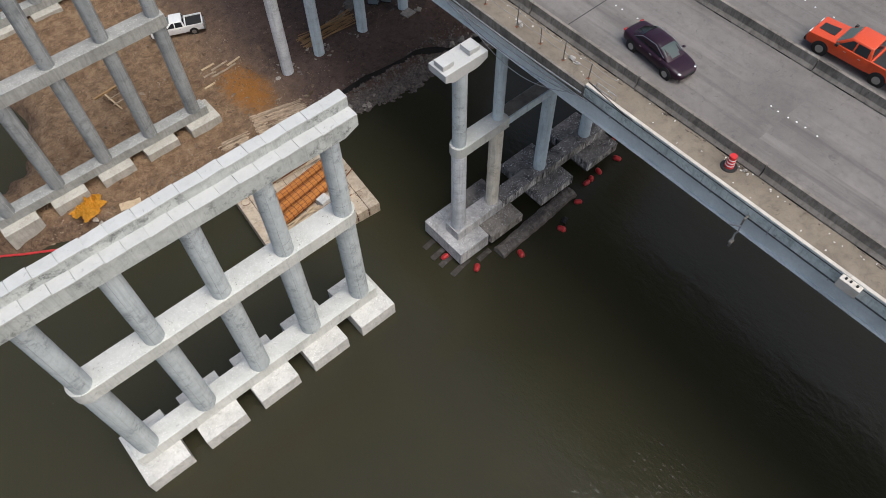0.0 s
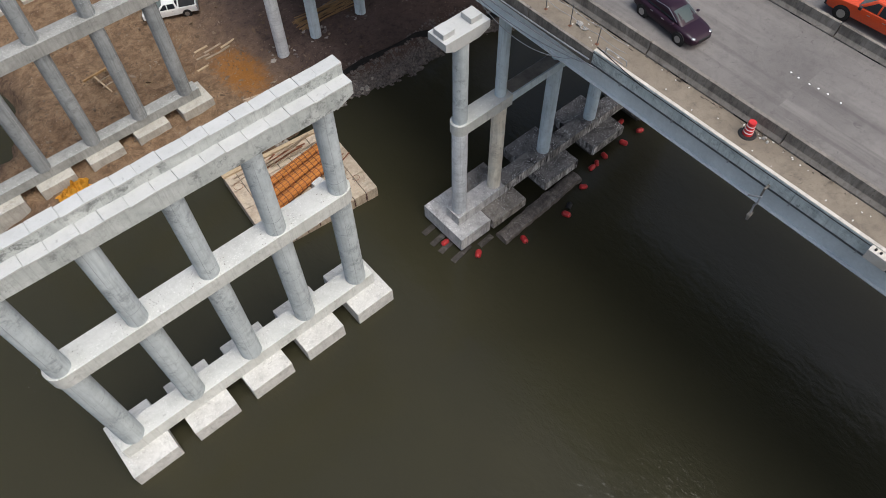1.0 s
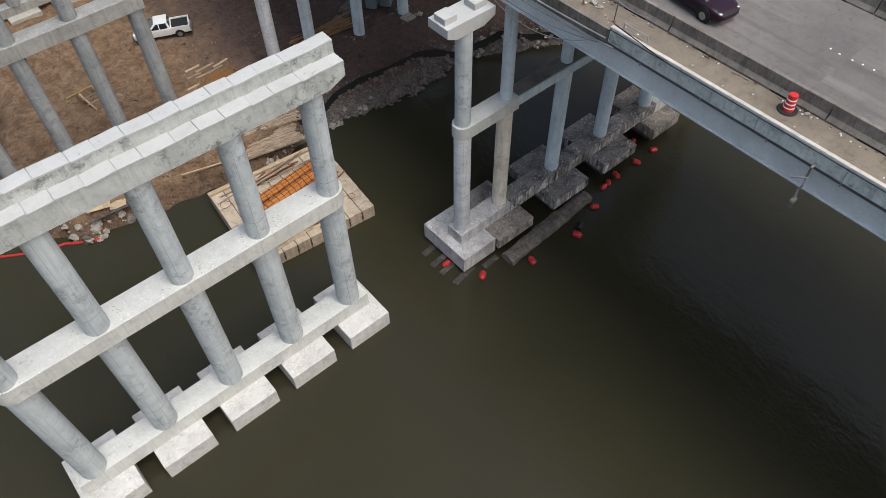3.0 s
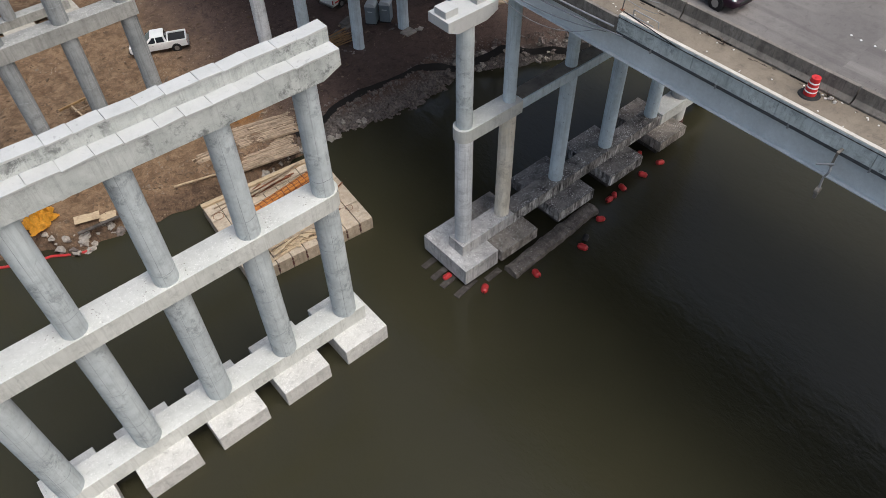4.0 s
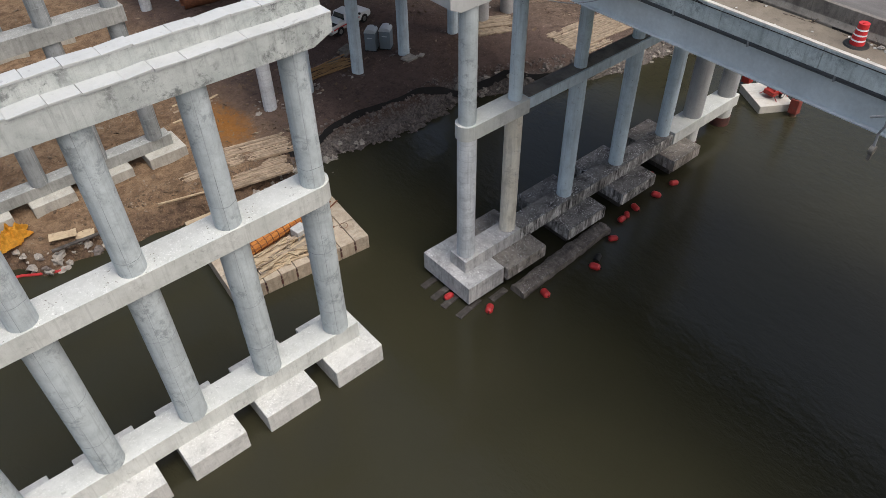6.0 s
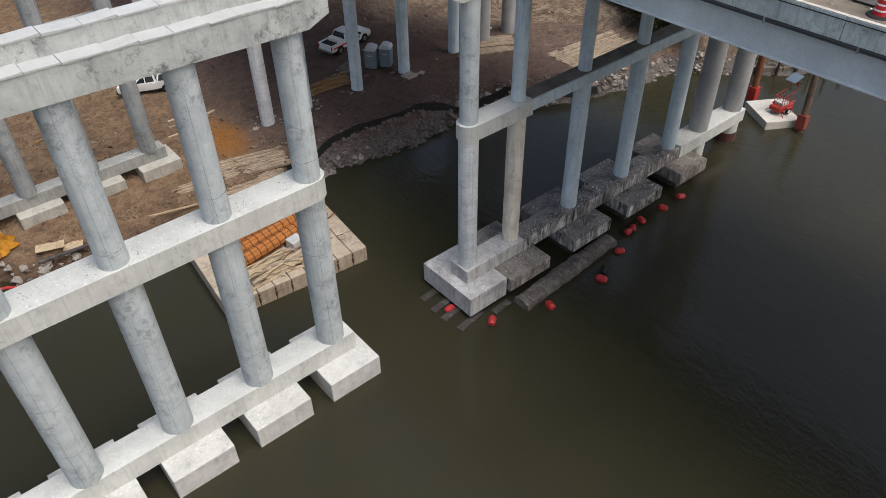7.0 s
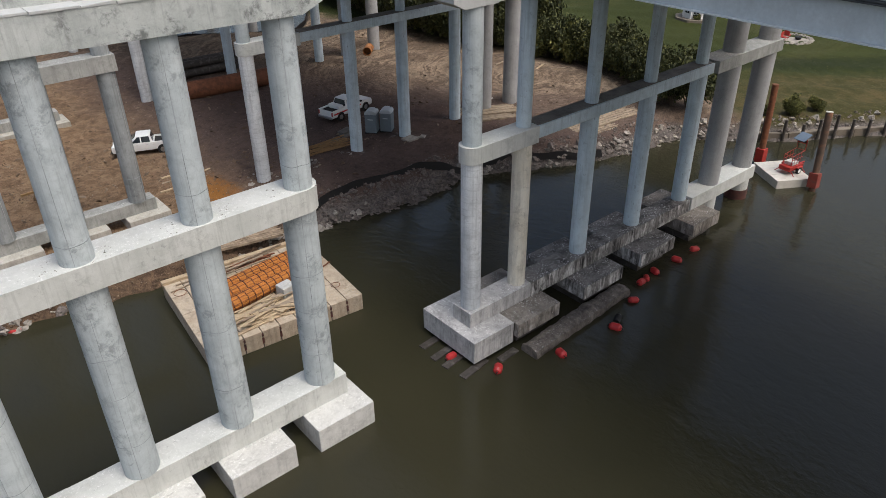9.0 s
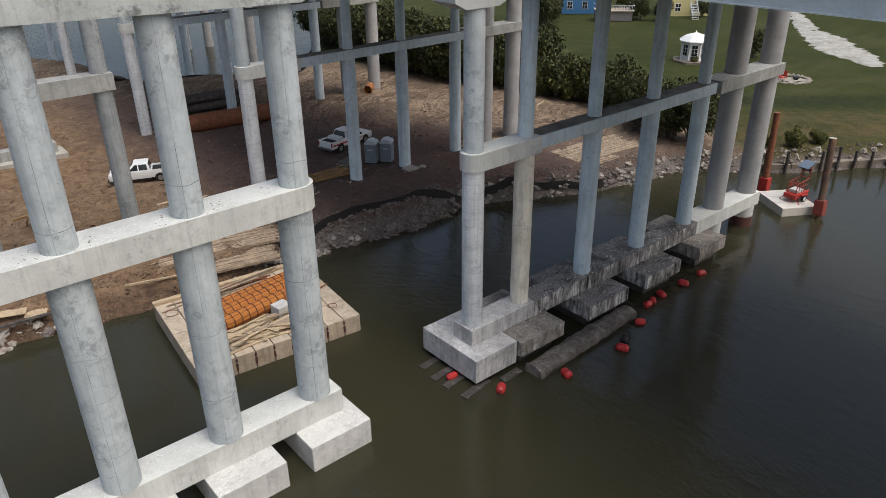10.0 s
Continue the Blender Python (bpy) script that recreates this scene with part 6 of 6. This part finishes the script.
def leaves(bm_co, bm_fc, count, centre, radii, r, size):
    """Small leaf quads scattered through an uneven ellipsoid shell."""
    cx, cy, cz = centre
    for _ in range(count):
        d = Vector((r.gauss(0, 1), r.gauss(0, 1), r.gauss(0, 1))).normalized()
        lob = 0.72 + 0.5 * noise.noise(d * 2.1 + Vector(centre) * 0.37)
        k = lob * (r.random() ** 0.28)
        p = Vector((cx + d.x * radii[0] * k, cy + d.y * radii[1] * k, cz + d.z * radii[2] * k))
        n1 = Vector((r.gauss(0, 0.7), r.gauss(0, 0.7), r.gauss(0.7, 0.7))).normalized()
        n2 = n1.cross(Vector((r.gauss(0, 1), r.gauss(0, 1), r.gauss(0, 1)))).normalized()
        s = size * r.uniform(0.6, 1.3)
        b = len(bm_co)
        bm_co += [tuple(p - n1 * s), tuple(p + n2 * s * 0.45), tuple(p + n1 * s), tuple(p - n2 * s * 0.45)]
        bm_fc.append((b, b + 1, b + 2, b + 3))


def shrub(seed, count, w, h, material, label, name="shrub", cat="shrub", clumps=7, trunk=0.5, group="shrubs"):
    r = random.Random(seed)
    ob = thing(name, pose(0, 0, -50), label, cat, group)
    co, fc = [], []
    bm = B()
    for k in range(clumps):
        a, d = 2 * math.pi * k / clumps + r.uniform(-0.4, 0.4), w * r.uniform(0.15, 0.6)
        c = (d * math.cos(a), d * math.sin(a), trunk + (h - trunk) * r.uniform(0.3, 0.75))
        leaves(co, fc, count // clumps, c, (w * 0.5, w * 0.5, (h - trunk) * 0.45), r, 0.2)
        tube(bm, (0.1 * math.cos(a), 0.1 * math.sin(a), 0), (c[0] * 0.6, c[1] * 0.6, c[2] * 0.7), 0.09, 0.05, 7)
        tube(bm, (c[0] * 0.6, c[1] * 0.6, c[2] * 0.7), c, 0.05, 0.02, 6)
    part("trunk", bm, BARK, ob)
    me = bpy.data.meshes.new("crown")
    me.from_pydata(co, [], fc)
    me.materials.append(material)
    cr = new("crown", me)
    cr.parent = ob
    return ob


protos = [shrub(40 + k, 5200, 2.6, 3.9, LEAF, "dense dull-green shrub at the lawn edge") for k in range(3)]
darks = [shrub(60 + k, 5200, 3.0, 5.2, LEAF_DARK, "dark dense evergreen thicket beside the bridge, dark also for its shade", "evergreen", "shrub", 8, 0.6, "thicket") for k in range(2)]
r = random.Random(77)
spots = []
EDGE_Y = [36, 38, 44, 49, 53, 60, 67.7, 74, 86, 120]
EDGE_X = [65.8, 64.0, 66.0, 68.0, 68.5, 67.3, 66.0, 63.8, 62.7, 66.0]
for k in range(40):
    y = 37.6 + 1.18 * k
    x = float(np.interp(y, EDGE_Y, EDGE_X))
    near = 0.5 if y < 44 else 1.0
    spots.append((x + 2.0 * near + r.uniform(-0.4, 0.5), y + r.uniform(-0.4, 0.4), 1 if k % 3 == 0 or y < 47 else 0))
    if k % 2 == 0 and y > 44:
        spots.append((x + 5.0 + r.uniform(-0.6, 0.6), y + 1.0, 0))
# dark-leaved shrubs added to paint the near-black shade under the thicket
for k in range(24):
    y = 66 + 2.0 * k
    x = float(np.interp(y, EDGE_Y, EDGE_X))
    spots.append((x + 1.9 + r.uniform(-0.3, 0.4), y + r.uniform(-0.5, 0.5), 1))
    if k % 2:
        spots.append((x + 5.5 + r.uniform(0, 3), y, 1))
used = set()
for k, (x, y, dk) in enumerate(spots):
    bank = darks if dk else protos
    i = k % len(bank)
    m = pose(x, y, level(x, y) - 0.1, 0, 0, r.uniform(0, 360)) @ Matrix.Diagonal((*(3 * [r.uniform(0.7, 1.2) * (1.35 if y > 64 and dk else 1.0)]), 1))
    if (dk, i) not in used:
        used.add((dk, i))
        bank[i].matrix_basis = m
    else:
        c = copy_thing(bank[i], Matrix.Identity(4))
        c.matrix_basis = m
for k, (x, y, s) in enumerate(((106.5, 53.0, 0.8), (108.5, 96.5, 1.3), (104, 93, 1.25), (111, 99, 1.3), (121.5, 84.5, 0.8), (124, 81, 0.7), (110, 57, 0.5), (132.5, 78, 0.6), (97.2, 57.0, 0.28), (72.4, 29.6, 0.5), (75.2, 28.6, 0.42), (70.3, 31.2, 0.3), (126, 99, 1.2), (133, 96, 1.2))):
    c = copy_thing(darks[k % 2] if k < 8 else protos[k % 3], Matrix.Identity(4))
    c.matrix_basis = pose(x, y, level(x, y) - 0.1, 0, 0, 77 * k) @ Matrix.Diagonal((s, s, s, 1))
for k in range(26):
    x, y = 150 + r.uniform(0, 90), 20 + 3.2 * k + r.uniform(-8, 8)
    c = copy_thing(darks[k % 2], Matrix.Identity(4))
    s = r.uniform(0.9, 1.7)
    c.matrix_basis = pose(x, y, level(x, y) - 0.1, 0, 0, 50 * k) @ Matrix.Diagonal((s, s, s, 1))


def gazebo(x, y):
    ob = thing("gazebo", pose(x, y, level(x, y) - 0.05, 0, 0, 12), "white octagonal gazebo with dark windows on the lawn", "gazebo")
    bm = B()
    tube(bm, (0, 0, 0), (0, 0, 0.35), 3.0, seg=8)
    part("base", bm, CONC_DECK, ob, "round stone base")
    bm = B()
    tube(bm, (0, 0, 0.35), (0, 0, 3.0), 1.9, seg=8)
    wallp = part("wall", bm, WHITE, ob)
    bm = B()
    tube(bm, (0, 0, 3.0), (0, 0, 3.15), 2.35, seg=8)
    tube(bm, (0, 0, 3.15), (0, 0, 3.75), 2.35, 1.5, 8)
    tube(bm, (0, 0, 3.75), (0, 0, 4.15), 1.5, 0.25, 8)
    tube(bm, (0, 0, 4.1), (0, 0, 4.5), 0.16, 0.04, 8)
    part("roof", bm, WHITE, ob)
    for k in range(8):
        a = math.radians(22.5 + 45 * k)
        tm = Matrix.Rotation(a, 4, "Z")
        bm = B()
        box(bm, 1.74, 1.79, -0.42, 0.42, 0.5 if k == 4 else 1.05, 2.6, turn=tm)
        pane = part("window", bm, GLASS, ob, "dark window")
        bm = B()
        for y0 in (-0.44, -0.02, 0.4):
            box(bm, 1.78, 1.82, y0, y0 + 0.04, 1.03, 2.62, turn=tm)
        for z0 in (1.03, 1.55, 2.07, 2.58):
            box(bm, 1.785, 1.825, -0.44, 0.44, z0, z0 + 0.04, turn=tm)
        part("muntin", bm, WHITE, pane)
        bm = B()
        a2 = math.radians(45 * k)
        tube(bm, (1.92 * math.cos(a2), 1.92 * math.sin(a2), 0.35), (1.92 * math.cos(a2), 1.92 * math.sin(a2), 3.0), 0.08, seg=8)
        part("corner_post", bm, WHITE, ob)


gazebo(98.6, 58.2)


def house(x, y, rz, w, d, h, paint, label):
    ob = thing("house", pose(x, y, level(x, y), 0, 0, rz), label, "house")
    bm = B()
    box(bm, -w / 2, w / 2, -d / 2, d / 2, 0, h, 0.03)
    part("wall", bm, paint, ob)
    bm = B()
    prism(bm, [(-d / 2 - 0.5, h), (d / 2 + 0.5, h), (0, h + d * 0.32)], "x", -w / 2 - 0.4, w / 2 + 0.4)
    part("roof", bm, ROOF, ob)
    for k in range(int(w / 3)):
        for z in (1.0, 3.7):
            if z + 1.4 > h:
                continue
            xx = -w / 2 + 1.5 + 3.0 * k
            bm = B()
            box(bm, xx - 0.5, xx + 0.5, -d / 2 - 0.05, -d / 2 - 0.02, z, z + 1.4)
            wn = part("window", bm, GLASS, ob, "dark window")
            bm = B()
            for s in (-0.55, 0.49, -0.03):
                box(bm, xx + s, xx + s + 0.06, -d / 2 - 0.08, -d / 2 - 0.045, z - 0.05, z + 1.45)
            for s in (-0.05, 0.68, 1.4):
                box(bm, xx - 0.55, xx + 0.55, -d / 2 - 0.085, -d / 2 - 0.05, z + s, z + s + 0.06)
            part("window_frame", bm, WHITE, wn)
    return ob


def terrace(x, y, rz, w, d, h):
    ob = thing("terrace", pose(x, y, level(x, y), 0, 0, rz), "raised timber terrace with a white railing beside the house", "terrace")
    bm = B()
    box(bm, -w / 2, w / 2, -d / 2, d / 2, h - 0.2, h, 0.02)
    part("floor", bm, WOOD_MAT, ob)
    bm = B()
    box(bm, -w / 2 + 0.2, w / 2 - 0.2, -d / 2 + 0.2, d / 2 - 0.2, 0, h - 0.2)
    part("skirt", bm, ROOF, ob)
    for z in (h + 0.12, h + 0.95):
        for a, b in (((-w / 2, -d / 2), (w / 2, -d / 2)), ((-w / 2, -d / 2), (-w / 2, d / 2)), ((w / 2, -d / 2), (w / 2, d / 2))):
            part("rail", tube(B(), (*a, z), (*b, z), 0.05, seg=6), WHITE, ob)
    for k in range(int(w / 0.3) + 1):
        xx = -w / 2 + 0.3 * k
        part("baluster", tube(B(), (xx, -d / 2, h), (xx, -d / 2, h + 0.95), 0.03, seg=5), WHITE, ob)


house(122.5, 99.5, -42, 9, 7, 5.8, BLUE_HOUSE, "blue clapboard house with a grey roof")
house(134.5, 83.0, -42, 8, 7, 6.2, YELLOW_HOUSE, "pale yellow clapboard house with a white stair")
terrace(118.5, 88.5, -42, 7, 4.5, 1.9)
st = thing("outside_stair", pose(130.2, 78.8, level(130.2, 78.8), 0, 0, -42), "white outside stair beside the yellow house", "stair")
for k in range(10):
    part("step", box(B(), -0.6, 0.6, -0.28 * k - 0.28, -0.28 * k, 2.6 - 0.26 * k - 0.05, 2.6 - 0.26 * k), WHITE, st)
for s in (-0.6, 0.6):
    part("handrail", chain(B(), [(s, 0, 3.6), (s, -2.8, 1.0)], 0.05, 6), WHITE, st)
    for k in range(6):
        part("baluster", tube(B(), (s, -0.5 * k - 0.1, 2.6 - 0.47 * k), (s, -0.5 * k - 0.1, 3.5 - 0.47 * k), 0.03, seg=5), WHITE, st)

bm = B()
cl = [(163, 75.6, 1.4), (154, 71, 1.5), (145, 65, 1.8), (138, 60.3, 2.1), (130.5, 54.5, 3.0), (124, 49.2, 4.0), (119, 44.3, 3.7), (115.5, 40, 2.2), (113.5, 38, 0.8)]
prev = None
for k in range(281):
    t = k / 280 * (len(cl) - 1)
    i = min(int(t), len(cl) - 2)
    u = t - i
    x, y, w = (cl[i][n] * (1 - u) + cl[i + 1][n] * u for n in range(3))
    dx, dy = cl[i + 1][0] - cl[i][0], cl[i + 1][1] - cl[i][1]
    L = math.hypot(dx, dy)
    nxx, nyy = -dy / L, dx / L
    row = []
    for s in np.linspace(-1, 1, 9):
        ww = w * (0.9 + 0.2 * noise.noise(Vector((x * 0.3, y * 0.3, 3 * np.sign(s)))) + 0.3 * noise.noise(Vector((x * 1.9, y * 1.9, 7 * np.sign(s)))))
        px, py = x + nxx * ww * s, y + nyy * ww * s
        row.append(bm.verts.new((px, py, level(px, py) + 0.17 * (1 - s ** 4) - 0.03)))
    if prev:
        for a in range(8):
            bm.faces.new((prev[a], prev[a + 1], row[a + 1], row[a]))
    prev = row
bmesh.ops.recalc_face_normals(bm, faces=bm.faces)
single("gravel_drive", bm, GRAVEL, pose(0, 0, 0), "white gravel drive crossing the lawn", "drive", kind="structure")

pat = thing("stone_patio", pose(98.2, 43.2, level(98.2, 43.2)), "round stone patio ringed with rocks on the lawn", "patio")
part("paving", tube(B(), (0, 0, -0.3), (0, 0, 0.1), 2.4, seg=28), ROCK_PALE, pat)
for k in range(26):
    a = 2 * math.pi * k / 26
    shared("rock", rock_meshes[4 + k % 3], pat, pose(2.5 * math.cos(a), 2.5 * math.sin(a), 0.15, 0, 0, 61 * k) @ Matrix.Diagonal((0.35, 0.35, 0.35, 1)))
for k, (dx, dy, c) in enumerate(((-0.9, 0.6, RED_MACHINE), (0.5, 0.9, RED_MACHINE), (0.6, -0.6, BLACK))):
    ch = thing("garden_chair", pose(98.2 + dx, 43.2 + dy, level(98.2, 43.2) + 0.1, 0, 0, 100 * k), "small red garden chair on the patio" if c is RED_MACHINE else "small black fire bowl on the patio", "chair" if c is RED_MACHINE else "fire bowl", "patio furniture")
    if c is RED_MACHINE:
        part("seat", box(B(), -0.35, 0.35, -0.35, 0.35, 0.3, 0.38, 0.02), c, ch)
        part("backrest", box(B(), -0.35, 0.35, 0.3, 0.38, 0.35, 1.0, 0.02), c, ch)
        for sx in (-0.3, 0.3):
            for sy in (-0.3, 0.3):
                part("leg", tube(B(), (sx, sy, 0), (sx, sy, 0.32), 0.03, seg=6), c, ch)
    else:
        part("bowl", tube(B(), (0, 0, 0), (0, 0, 0.35), 0.3, 0.45, 14), c, ch)
r = random.Random(91)
vs, fs = [], []
for k in range(3500):
    x, y = r.uniform(68, 112), r.uniform(12, 72)
    if r.random() < 0.5:
        x = r.uniform(68, 92)
        y = float(np.interp(x, SHORE_X, SHORE_Y)) + r.uniform(1.0, 14)
    if x + 0.22 * y < 77 or level(x, y) < 0.9:
        continue
    z, a, h = level(x, y), r.uniform(0, 6.28), r.uniform(0.02, 0.05)
    n = len(vs)
    vs += [(x - 0.06 * math.cos(a), y - 0.06 * math.sin(a), z), (x + 0.06 * math.cos(a), y + 0.06 * math.sin(a), z), (x + r.uniform(-0.1, 0.1), y + r.uniform(-0.1, 0.1), z + h)]
    fs.append((n, n + 1, n + 2))
me = bpy.data.meshes.new("grass")
me.from_pydata(vs, [], fs)
me.materials.append(leaf_material("dry_grass_blades", (0.06, 0.064, 0.02), (0.13, 0.108, 0.048)))
tagged(new("grass", me), "short dry grass tufts on the lawn", "grass", kind="stuff")
